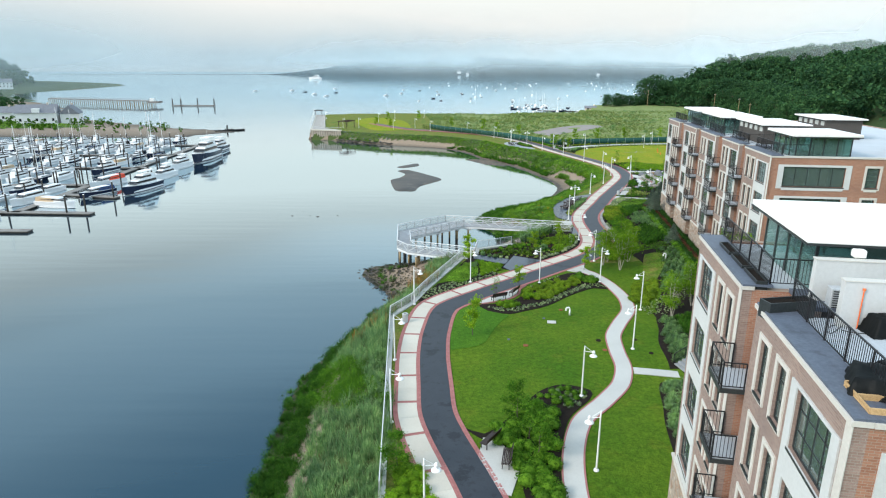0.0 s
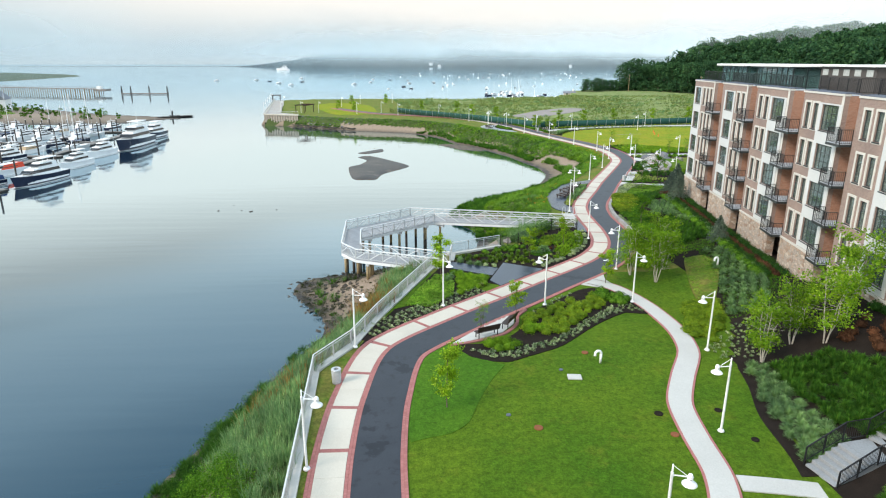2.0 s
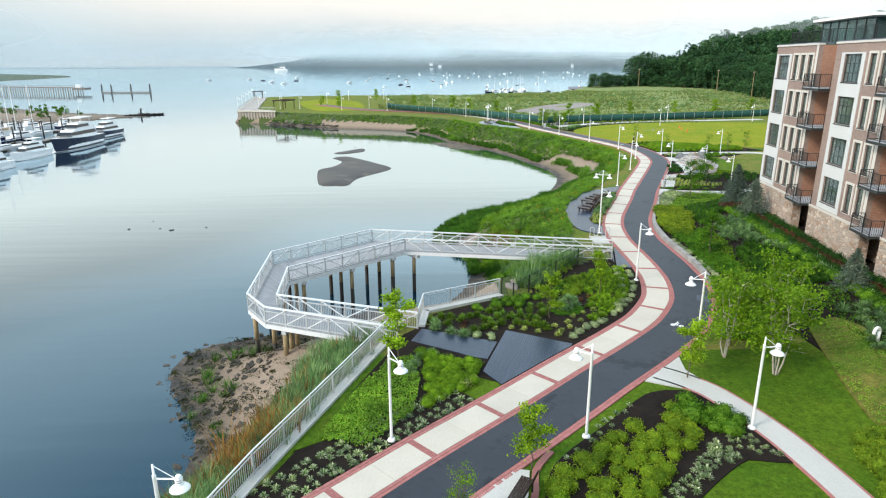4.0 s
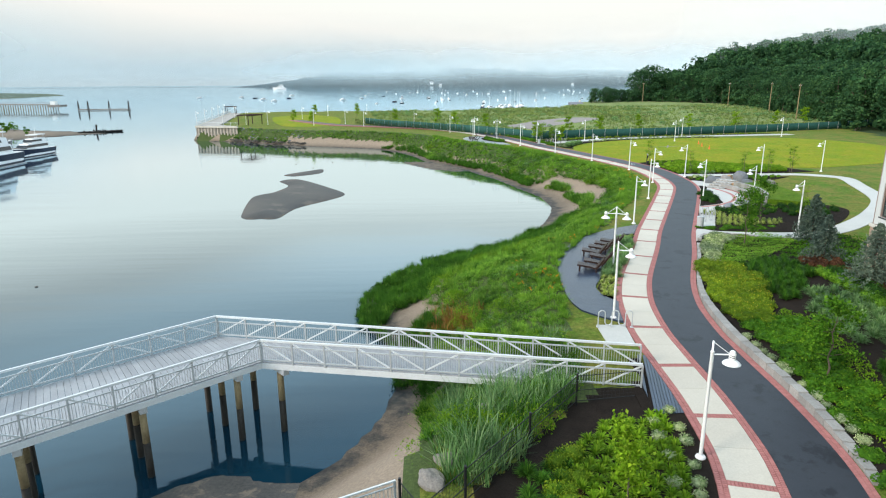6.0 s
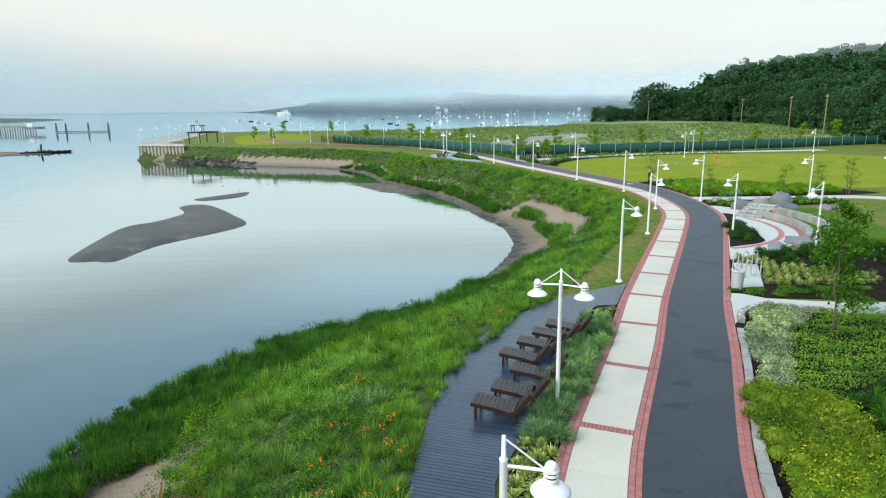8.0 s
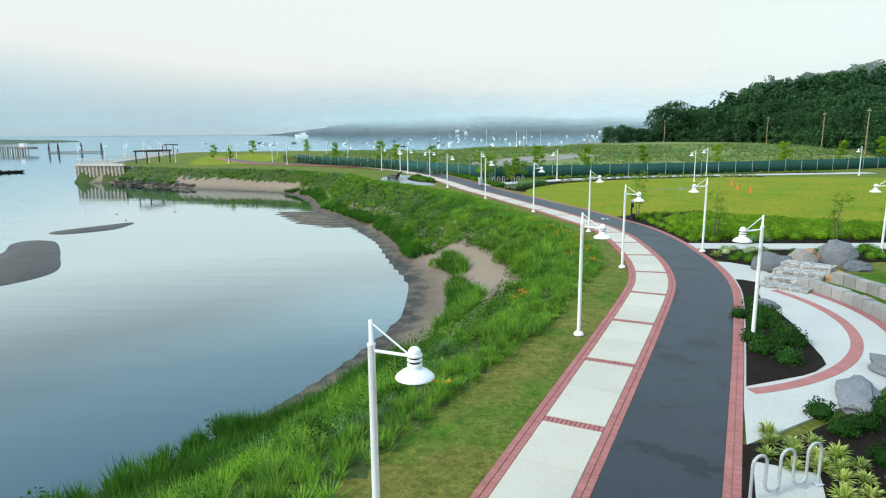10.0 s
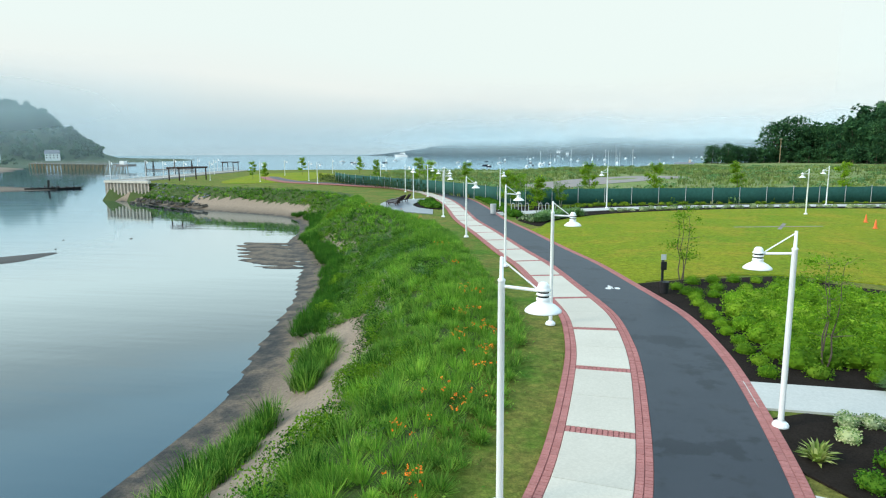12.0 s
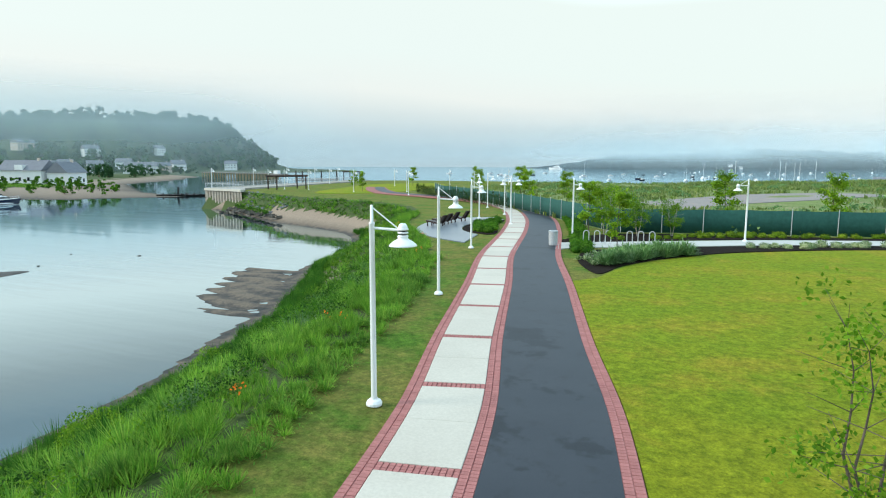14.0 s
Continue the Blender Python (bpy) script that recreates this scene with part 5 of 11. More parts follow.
def lamp_post(m, double=False):
    top = empty("lamp_post", m, "white painted double-headed lamp post by the deck" if double else "white painted lamp post with a bell-shaped shade", "lamp post", "promenade lamp posts")
    bm = bmesh.new()
    add_lathe(bm, [(0.0, 0.0), (0.17, 0.0), (0.17, 0.05), (0.14, 0.10), (0.085, 0.13), (0.075, 0.16)], 14)
    part("base", bm, M["white_metal"], top)
    bm = bmesh.new()
    add_lathe(bm, [(0.062, 0.16), (0.056, 3.8), (0.062, 3.81), (0.062, 3.84), (0.034, 3.86), (0.03, 4.19), (0.0, 4.2)], 12)
    part("pole", bm, M["white_metal"], top, smooth=True)
    for sgn in (1, -1) if double else (1,):
        bm = bmesh.new()
        add_tube(bm, (0.03 * sgn, 0, 3.73), (0.62 * sgn, 0, 3.70), 0.026)
        part("arm", bm, M["white_metal"], top)
        bm = bmesh.new()
        add_tube(bm, (0.02 * sgn, 0, 4.14), (0.56 * sgn, 0, 3.73), 0.014, sides=6)
        part("brace", bm, M["white_metal"], top)
        lh = link_mesh("lamp_head", HEAD, top, at=pose(0.66 * sgn, 0, 3.71))
        for vm in VENTS:
            link_mesh("vent_slot", vm, lh, "black ring for the shade in a louvre slot")
    return top


lamp_a = lamp_post(pose(3.3, 68.6, 0, 0, 0, -45))
lamp_b = lamp_post(pose(23.35, 108.72, 0, 0, 0, -20), True)
# x, y, direction of the arm in degrees
LAMPS = [(-3.95, 48.5, 0), (-3.45, 38.8, 0), (-2.9, 61.5, 0), (11.3, 68.5, 140), (18.4, 68.8, 10), (20.5, 60.1, 170), (17.0, 50.8, 180), (10.7, 42.5, -10), (9.7, 33.4, 180), (-0.8, 28.6, 10),
         (19.6, 76.9, 160), (19.75, 87.2, 0), (20.66, 99.75, -10), (29.15, 121.8, -15), (34.65, 133.5, -20), (38.97, 144.0, -10), (39.75, 155.3, 5), (37.4, 166.0, 10), (33.9, 176.85, 15), (29.95, 190.2, 0),
         (40.1, 132.6, 190), (42.7, 127.6, 190), (41.8, 118.5, 190), (44.6, 148.0, 170), (54.2, 147.3, 170), (64.8, 151.5, 170), (34.5, 197.6, 60), (45.3, 201, 200), (68.6, 207.0, 200), (62.8, 196.6, 200),
         (90, 205, 200), (23.3, 216.2, 10), (18, 225.5, 10), (9, 244, 20), (-5.4, 250, 20), (-20.6, 256.6, 0), (-35.4, 262.5, 0), (-42, 263, 0), (-12, 262, 0), (-30, 290, 0), (-24, 310, 90), (-10, 318, 90), (-50.5, 268, 0), (-56, 300, 0)]
for x, y, a in LAMPS:
    copy_thing(lamp_a, pose(x, y, max(0.0, h1(x, y)), 0, 0, a))
for x, y, a in ((27.3, 206.0, 10), (22.5, 211, -70)):
    copy_thing(lamp_b, pose(x, y, 0, 0, 0, a))
for k in range(5):
    copy_thing(lamp_a, pose(-53.6 - 2.9 * k, 254 + 16 * k, 0.32, 0, 0, -10))

# ---------- boardwalk ----------
OUTER = [(20.1, 94.1), (0.4, 98.6), (-6.8, 92.4), (-6.3, 83.4), (-4.7, 81.1), (3.3, 77.7)]
INNER = [(19.5, 92.2), (3.3, 95.5), (-4.8, 88.5), (-4.4, 83.1), (4.4, 79.7)]
boardwalk = empty("boardwalk", pose(0, 0, 0), "pale galvanised steel boardwalk loop on timber piles over the water", "boardwalk", kind="structure")
DECK_Z = -0.06


def rail_run(parent, p, q, z, mesh_bottom=0.14, brace_flip=False, height=1.05):
    p, q = Vector((*p, z)), Vector((*q, z))
    d = q - p
    ln = d.length
    n = max(1, round(ln / 1.55))
    u = d / ln
    ang_ = math.degrees(math.atan2(d.y, d.x))
    base = Matrix.Translation(p) @ pose(0, 0, 0, 0, 0, ang_)
    bm = bmesh.new()
    add_box(bm, 0, ln, -0.05, 0.05, height - 0.05, height + 0.04)
    part("top_rail", bm, M["rail_white"], parent, at=base)
    bm = bmesh.new()
    add_box(bm, 0, ln, -0.03, 0.03, height - 0.30, height - 0.25)
    add_box(bm, 0, ln, -0.035, 0.035, mesh_bottom - 0.06, mesh_bottom)
    part("lower_rails", bm, M["rail_mesh"], parent, at=base)
    step_ = ln / n
    key = (round(step_, 3), height)
    if key not in RAIL_CACHE:
        b1 = bmesh.new()
        add_box(b1, -0.035, 0.035, -0.04, 0.04, -0.30, height - 0.05)
        b2 = bmesh.new()
        add_beam(b2, (0.04, 0, 0.12), (step_ - 0.04, 0, height - 0.08), 0.05, 0.06)
        b3 = bmesh.new()
        m_ = int(step_ / 0.105)
        for k in range(1, m_):
            x = step_ * k / m_
            add_box(b3, x - 0.009, x + 0.009, -0.009, 0.009, mesh_bottom, height - 0.30)
        RAIL_CACHE[key] = (bm_mesh("post", b1, M["rail_mesh"]), bm_mesh("diagonal_brace", b2, M["rail_white"]), bm_mesh("pickets", b3, M["rail_mesh"]))
    po, br, pk = RAIL_CACHE[key]
    for k in range(n):
        link_mesh("post", po, parent, at=base @ pose(k * step_, 0, 0))
        flip = (k < n / 2) != brace_flip
        link_mesh("diagonal_brace", br, parent, at=base @ (pose(k * step_, 0.0, 0) if flip else pose((k + 1) * step_, 0.0, 0, 0, 0, 180)))
        link_mesh("pickets", pk, parent, at=base @ pose(k * step_, 0, 0))
    link_mesh("post", po, parent, at=base @ pose(ln - 0.036, 0, 0))


RAIL_CACHE = {}
for a, b2 in zip(OUTER, OUTER[1:]):
    rail_run(boardwalk, a, b2, DECK_Z)
for a, b2 in zip(INNER, INNER[1:]):
    rail_run(boardwalk, a, b2, DECK_Z, brace_flip=True)
# deck spans of cross planks, and edge beams
SPANS = [((20.1, 94.1), (19.5, 92.2), (0.4, 98.6), (3.3, 95.5)), ((0.4, 98.6), (3.3, 95.5), (-6.8, 92.4), (-4.8, 88.5)), ((-6.8, 92.4), (-4.8, 88.5), (-6.3, 83.4), (-4.4, 83.1)),
         ((-4.7, 81.1), (-4.4, 83.1), (3.3, 77.7), (4.4, 79.7))]
for o0, i0, o1, i1 in SPANS:
    o0, i0, o1, i1 = (np.array(v) for v in (o0, i0, o1, i1))
    n = int(np.linalg.norm(o1 - o0) / 0.24)
    V, F = [], []
    for k in range(n):
        a, b2 = (k + 0.03) / n, (k + 0.97) / n
        q = [o0 + (o1 - o0) * a, i0 + (i1 - i0) * a, i0 + (i1 - i0) * b2, o0 + (o1 - o0) * b2]
        base_i = len(V)
        V += [(*v, DECK_Z) for v in q] + [(*v, DECK_Z - 0.06) for v in q]
        F += [(base_i, base_i + 1, base_i + 2, base_i + 3), (base_i, base_i + 4, base_i + 5, base_i + 1), (base_i + 2, base_i + 6, base_i + 7, base_i + 3), (base_i + 1, base_i + 5, base_i + 6, base_i + 2), (base_i + 3, base_i + 7, base_i + 4, base_i)]
    sp = link_mesh("deck_planks", mesh_of("deck_planks", V, F, M["deck_grate"]), boardwalk, "grey deck planks laid across")
    tagged(sp, kind="stuff")
bm = bmesh.new()
for vv in ([(-6.3, 83.4, DECK_Z), (-4.4, 83.1, DECK_Z), (-4.7, 81.1, DECK_Z)],):
    lo = [bm.verts.new((x, y, z - 0.06)) for x, y, z in vv]
    hi = [bm.verts.new(v) for v in vv]
    bm.faces.new(hi)
    bm.faces.new(lo[::-1])
    for k in range(3):
        bm.faces.new((hi[k], lo[k], lo[(k + 1) % 3], hi[(k + 1) % 3]))
part("corner_plate", bm, M["deck_grate"], boardwalk)
for line in (OUTER, INNER):
    for a, b2 in zip(line, line[1:]):
        bm = bmesh.new()
        add_beam(bm, (*a, DECK_Z - 0.19), (*b2, DECK_Z - 0.19), 0.10, 0.26)
        part("edge_beam", bm, M["rail_white"], boardwalk, "pale edge beam")


def bent(ox, oy, ix, iy, fr=(0.1, 0.5, 0.9)):
    o, i = np.array((ox, oy)), np.array((ix, iy))
    bm = bmesh.new()
    add_beam(bm, (*o, DECK_Z - 0.46), (*i, DECK_Z - 0.46), 0.28, 0.26)
    part("cap_beam", bm, M["galv"], boardwalk)
    for f in fr:
        c = o + (i - o) * f
        z_low = h1(*c) - 0.6
        bm = bmesh.new()
        add_tube(bm, (*c, z_low), (*c, -2.1), 0.155, 0.15, 10)
        pl = part("pile", bm, M["pile_wood"], boardwalk, "dark tarred timber pile", smooth=True)
        bm = bmesh.new()
        add_tube(bm, (*c, -2.1), (*c, DECK_Z - 0.59), 0.15, 0.145, 10)
        link_mesh("pile_top", bm_mesh("pile_top", bm, M["pile_top"], True), pl)


for (o0, i0, o1, i1), fs in zip(SPANS, ((0.93,), (0.10, 0.48, 0.88), (0.35,), (0.14, 0.5))):
    for f in fs:
        o = np.array(o0) + (np.array(o1) - np.array(o0)) * f
        i = np.array(i0) + (np.array(i1) - np.array(i0)) * f
        bent(*o, *i, (0.15, 0.85) if f == 0.93 else (0.08, 0.5, 0.92))
bent(-6.1, 83.4, -4.5, 82.6, (0.1, 0.9))

# ---------- timber decks of single boards ----------
def clip_boards(name, outline, direction, width, z, mat, label, gap=0.008, thick=0.05):
    top = empty(name, pose(0, 0, 0), label, "deck", kind="structure")
    d = np.array(direction, dtype=float)
    d /= np.linalg.norm(d)
    nrm = np.array((-d[1], d[0]))
    P = np.asarray(outline, dtype=float)
    a, b_ = P @ d, P @ nrm
    v = b_.min()
    count = 0
    while v < b_.max():
        cuts = []
        for e in (v + gap, v + width / 2, v + width - gap):
            xs_ = []
            for k in range(len(P)):
                j = (k + 1) % len(P)
                if (b_[k] > e) != (b_[j] > e):
                    f = (e - b_[k]) / (b_[j] - b_[k])
                    xs_.append(a[k] + f * (a[j] - a[k]))
            cuts.append(sorted(xs_))
        m_ = min(len(c) for c in cuts) // 2
        if len({len(c) for c in cuts}) == 1:
            for k in range(m_):
                lo, hi = [c[2 * k] for c in cuts], [c[2 * k + 1] for c in cuts]
                if min(h - l for h, l in zip(hi, lo)) < 0.05:
                    continue
                ends = [(lo[0], v + gap), (hi[0], v + gap), (hi[2], v + width - gap), (lo[2], v + width - gap)]
                q = [tuple(d * s + nrm * w) for s, w in ends]
                V = [(*p, z) for p in q] + [(*p, z - thick) for p in q]
                me = mesh_of("board", V, [(0, 1, 2, 3), (0, 4, 5, 1), (1, 5, 6, 2), (2, 6, 7, 3), (3, 7, 4, 0)], mat)
                link_mesh("board", me, top)
                count += 1
        v += width
    return top


LOUNGE = spline([(29.4, 121.3), (26.1, 119.5), (23.3, 116.8), (21.5, 114.2), (20.2, 111.3), (19.4, 107), (19.0, 103), (19.3, 100.9), (20.0, 100.0), (21.0, 99.1)], 0.6).tolist()
LOUNGE += [(21.15, 100.0), (21.4, 101.2)] + spline([(21.7, 102.2), (21.15, 103.2), (21.1, 104.8), (22.0, 106.8), (24.6, 113.3), (26.2, 116.8), (27.0, 117.9)], 0.5).tolist() + MID.at(np.linspace(MID.near(29.6, 117.4), MID.near(31.2, 121.0), 10), W_OUT - 0.02).tolist()
clip_boards("lounge_deck", LOUNGE, (0.95, -0.30), 0.14, 0.06, M["dark_deck"], "damp dark blue-grey timber deck beside the promenade")
sub = link_mesh("lounge_deck_base", sheet_mesh("lounge_deck_base", LOUNGE, 0.005, M["dark_deck"]))
tagged(sub, "dark base under the lounge deck", "deck base", kind="structure")
DECK_1 = [(4.0, 78.0), (4.6, 79.6), (8.75, 77.65), (7.95, 75.5)]
DECK_2 = [(9.4, 79.15)] + MID.at(np.linspace(MID.near(9.6, 71.6), MID.near(14.0, 75.7), 8), W_OUT - 0.02)[::-1].tolist() + [(7.55, 74.4), (7.95, 75.48), (8.77, 77.66)]
DECK_3 = [(19.3, 90.0), (19.6, 92.5), (20.15, 93.9), (20.3, 95.2)] + MID.at(np.linspace(MID.near(22.5, 95.2), MID.near(22.2, 89.9), 8), W_OUT - 0.02).tolist()
clip_boards("landing_deck", DECK_1, (4.2, -1.6), 0.12, 0.045, M["dark_deck"], "dark ribbed timber landing leading to the boardwalk")
clip_boards("landing_deck", DECK_2, (0.35, 0.94), 0.12, 0.06, M["dark_deck"], "dark ribbed timber landing beside the promenade")
clip_boards("landing_deck", DECK_3, (0.25, 0.97), 0.12, 0.045, M["dark_deck"], "narrow dark timber landing at the boardwalk end")
LOUNGE_N = spline([(28.5, 192.6), (25, 194.8), (22, 198.6), (20.4, 203), (20, 207.5), (21.2, 210.8), (23.6, 212.4)], 0.8).tolist() + spline([(25.3, 210.2), (24, 207.5), (24.2, 203), (25.6, 199.5), (27.6, 197.4)], 0.8).tolist()
tagged(link_mesh("lounge_pad", sheet_mesh("lounge_pad", LOUNGE_N, 0.03, M["lounge_grey"])), "pale blue-grey paved lounge area by the promenade", "paving", kind="structure")

# ---------- loungers ----------
def lounger(m):
    top = empty("sun_lounger", m, "dark brown slatted wooden sun lounger with a raised back", "sun lounger", "loungers on the deck")
    for y in (-0.32, 0.32):
        bm = bmesh.new()
        pts = [(-1.0, y, 0.42), (-0.6, y, 0.38), (-0.2, y, 0.33), (0.15, y, 0.25), (0.32, y, 0.34), (0.72, y, 0.92)]
        for a, b2 in zip(pts, pts[1:]):
            add_beam(bm, a, b2, 0.05, 0.10)
        part("side_rail", bm, M["dark_wood"], top)
        for x, zt in ((-0.85, 0.37), (0.22, 0.26)):
            part("leg", box_bm(x - 0.04, x + 0.04, y - 0.03, y + 0.03, 0.0, zt), M["dark_wood"], top)
    prof = [(-1.0, 0.48), (-0.6, 0.44), (-0.2, 0.39), (0.13, 0.31), (0.28, 0.38), (0.68, 0.96)]
    d = np.cumsum([0] + [math.hypot(b2[0] - a[0], b2[1] - a[1]) for a, b2 in zip(prof, prof[1:])])
    for k in range(16):
        s = d[-1] * (k + 0.5) / 16
        x, z = np.interp(s, d, [p[0] for p in prof]), np.interp(s, d, [p[1] for p in prof])
        x2, z2 = np.interp(s + 0.05, d, [p[0] for p in prof]), np.interp(s + 0.05, d, [p[1] for p in prof])
        bm = bmesh.new()
        add_beam(bm, (x, -0.35, z), (x, 0.35, z), 0.115, 0.022, up=(-(z2 - z), 0, (x2 - x)))
        part("slat", bm, M["dark_wood"], top)
    return top


L_POS = [(21.8, 108.0), (22.46, 108.92), (23.2, 110.2), (23.0, 111.55), (23.74, 112.6), (24.44, 113.5), (25.1, 114.35)]
l0 = lounger(pose(L_POS[0][0], L_POS[0][1], 0.06, 0, 0, -18))
for x, y in L_POS[1:]:
    copy_thing(l0, pose(x, y, 0.06, 0, 0, -18))
for x, y in ((21.6, 201.6), (21.3, 203.4), (21.2, 205.2), (21.4, 207)):
    copy_thing(l0, pose(x + 0.9, y, 0.03, 0, 0, -8))

# ---------- sea wall with railing ----------
SEAWALL = [(-3.3, -20), (-3.35, 30.8), (-4.05, 42.5), (-5.0, 58.2), (-3.05, 61.8), (-1.6, 66.5), (2.75, 78.3)]
bm = bmesh.new()
for a, b2 in zip(SEAWALL, SEAWALL[1:]):
    add_beam(bm, (*a, -0.75), (*b2, -0.75), 0.42, 1.7)
tagged(part("sea_wall", bm, M["concrete_walk"], None), "pale concrete sea wall with a grey railing", "sea wall", kind="structure")
wall_rail = empty("sea_wall_railing", pose(0, 0, 0), "grey steel railing along the sea wall", "railing", kind="structure")
def plain_rail(parent, a, b2, z, h_=1.05, mat="rail_mesh", gap=0.12):
    a, b2 = Vector((*a, z)), Vector((*b2, z))
    ln = (b2 - a).length
    n = max(1, round(ln / 2.0))
    base = Matrix.Translation(a) @ pose(0, 0, 0, 0, 0, math.degrees(math.atan2(b2.y - a.y, b2.x - a.x)))
    bm = bmesh.new()
    add_box(bm, 0, ln, -0.028, 0.028, h_ - 0.05, h_)
    part("top_rail", bm, M["rail_white"] if mat == "rail_mesh" else M[mat], parent, at=base)
    bm = bmesh.new()
    add_box(bm, 0, ln, -0.02, 0.02, 0.10, 0.14)
    add_box(bm, 0, ln, -0.02, 0.02, h_ - 0.2, h_ - 0.17)
    part("mid_rail", bm, M[mat], parent, at=base)
    bm = bmesh.new()
    m_ = int(ln / gap)
    for k in range(1, m_):
        x = ln * k / m_
        add_box(bm, x - 0.008, x + 0.008, -0.008, 0.008, 0.14, h_ - 0.2)
    tagged(part("pickets", bm, M[mat], parent, at=base), kind="stuff")
    for k in range(n + 1):
        part("post", box_bm(-0.03, 0.03, -0.03, 0.03, 0, h_ - 0.05), M[mat], parent, at=base @ pose(min(ln - 0.03, k * ln / n), 0, 0))


for a, b2 in zip(SEAWALL[1:], SEAWALL[2:]):
    plain_rail(wall_rail, (a[0] - 0.12, a[1]), (b2[0] - 0.12, b2[1]), 0.1)
# low concrete kerb wall from the boardwalk to the rocks
KERB = [(4.55, 79.9), (4.85, 82.2), (9.9, 84.7)]
bm = bmesh.new()
for a, b2 in zip(KERB, KERB[1:]):
    add_beam(bm, (*a, -0.45), (*b2, -0.45), 0.5, 1.2)
tagged(part("kerb_wall", bm, M["concrete_walk"], None), "low white concrete wall above the beach", "low wall", kind="structure")
kerb_rail = empty("kerb_railing", pose(0, 0, 0), "thin grey railing on the low concrete wall", "railing", kind="structure")
for a, b2 in zip(KERB, KERB[1:]):
    plain_rail(kerb_rail, (a[0] - 0.12, a[1] + 0.1), (b2[0] - 0.12, b2[1] + 0.1), 0.15)
black_fence = empty("wire_fence", pose(0, 0, 0), "black wire mesh fence above the rocks", "fence", kind="structure")
FENCE_B = [(9.9, 84.7), (10.5, 83.6), (11.8, 85.2), (14.2, 88.1), (16.5, 90.9), (18.9, 91.2)]
for a, b2 in zip(FENCE_B, FENCE_B[1:]):
    d = Vector((*b2, 0)) - Vector((*a, 0))
    base = Matrix.Translation((*a, 0.0)) @ pose(0, 0, 0, 0, 0, math.degrees(math.atan2(d.y, d.x)))
    ln = d.length
    bm = bmesh.new()
    for z in (0.15, 0.6, 1.2):
        add_box(bm, 0, ln, -0.012, 0.012, z - 0.012, z + 0.012)
    for k in range(int(ln / 0.16)):
        add_box(bm, k * 0.16, k * 0.16 + 0.005, -0.003, 0.003, 0.15, 1.2)
    for k in range(7):
        add_box(bm, 0, ln, -0.003, 0.003, 0.15 + k * 0.15, 0.155 + k * 0.15)
    part("wire_panel", bm, M["black_mesh"], black_fence, at=base)
    bm = bmesh.new()
    add_tube(bm, (0, 0, -0.3), (0, 0, 1.32), 0.045, sides=8)
    part("post", bm, M["black_metal"], black_fence, at=base)

# ---------- garden steps ----------
def steps(m, n, going, rise, width, label, name="garden_steps"):
    top = empty(name, m, label, "steps", kind="structure")
    for k in range(n):
        part("step", box_bm(k * going, (k + 1) * going + 0.02, -width / 2, width / 2, -0.5, (k + 1) * rise, bevel=0.012), M["step_concrete"], top)
    return top


st1 = steps(pose(19.75, 46.9, 0.0, 0, 0, 11), 6, 0.33, 0.17, 1.7, "pale concrete garden steps with black railings")
st2 = steps(pose(23.09, 47.55, 1.02, 0, 0, 11), 9, 0.38, 0.17, 1.7, "upper flight of pale concrete garden steps")
tagged(part("landing", box_bm(0, 1.38, -0.85, 0.85, -0.6, 1.02), M["step_concrete"], None, at=pose(19.75, 46.9, 0, 0, 0, 11) @ pose(2.01, 0, 0)), "pale concrete landing between the flights of steps", "landing", kind="structure")
step_rail = empty("step_railing", pose(0, 0, 0), "black steel railing beside the garden steps", "railing", kind="structure")
for side in (-0.95, 0.95):
    for m0, rise_, run in ((pose(19.75, 46.9, 0.0, 0, 0, 11), 1.02, 2.0), (pose(23.09, 47.55, 1.02, 0, 0, 11), 1.53, 3.42)):
        bm = bmesh.new()
        add_beam(bm, (0, side, 1.0), (run, side, rise_ + 1.0), 0.05, 0.05)
        add_beam(bm, (0, side, 0.25), (run, side, rise_ + 0.2), 0.03, 0.03)
        for k in range(29):
            x = run * k / 28
            z = rise_ * x / run
            r = 0.025 if k % 14 == 0 else 0.008
            add_box(bm, x - r, x + r, side - r, side + r, z + (0.0 if r > 0.01 else 0.22), z + 0.98)
        part("flight_rail", bm, M["black_metal"], step_rail, at=m0)
    link_mesh("landing_rail", rail_mesh("landing_rail", 1.36), step_rail, at=pose(19.75, 46.9, 0, 0, 0, 11) @ pose(2.02, side, 1.02))

# patio at the foot of the second building
patio = empty("patio", pose(34.0, 54.8, 3.1, 0, 0, -10), "paved patio with black railing and a dark shelter", "patio", kind="structure")
part("paving", box_bm(-3, 9, -3, 3, -3.2, 0.05), M["concrete"], patio)
for a, w_, r_ in (((-3, -3), 5.6, 90), ((-3, 3), 7, 0), ((-3, -3), 7, 0)):
    link_mesh("railing", rail_mesh("railing", w_), patio, at=pose(*a, 0.05, 0, 0, r_))
part("shelter_roof", box_bm(0.0, 5, -1.6, 2.4, 2.1, 2.25), M["roof_pale"], patio)
for x in (0.2, 4.8):
    for y in (-1.4, 2.2):
        part("shelter_post", box_bm(x - 0.06, x + 0.06, y - 0.06, y + 0.06, 0.05, 2.1), M["frame_dark"], patio)

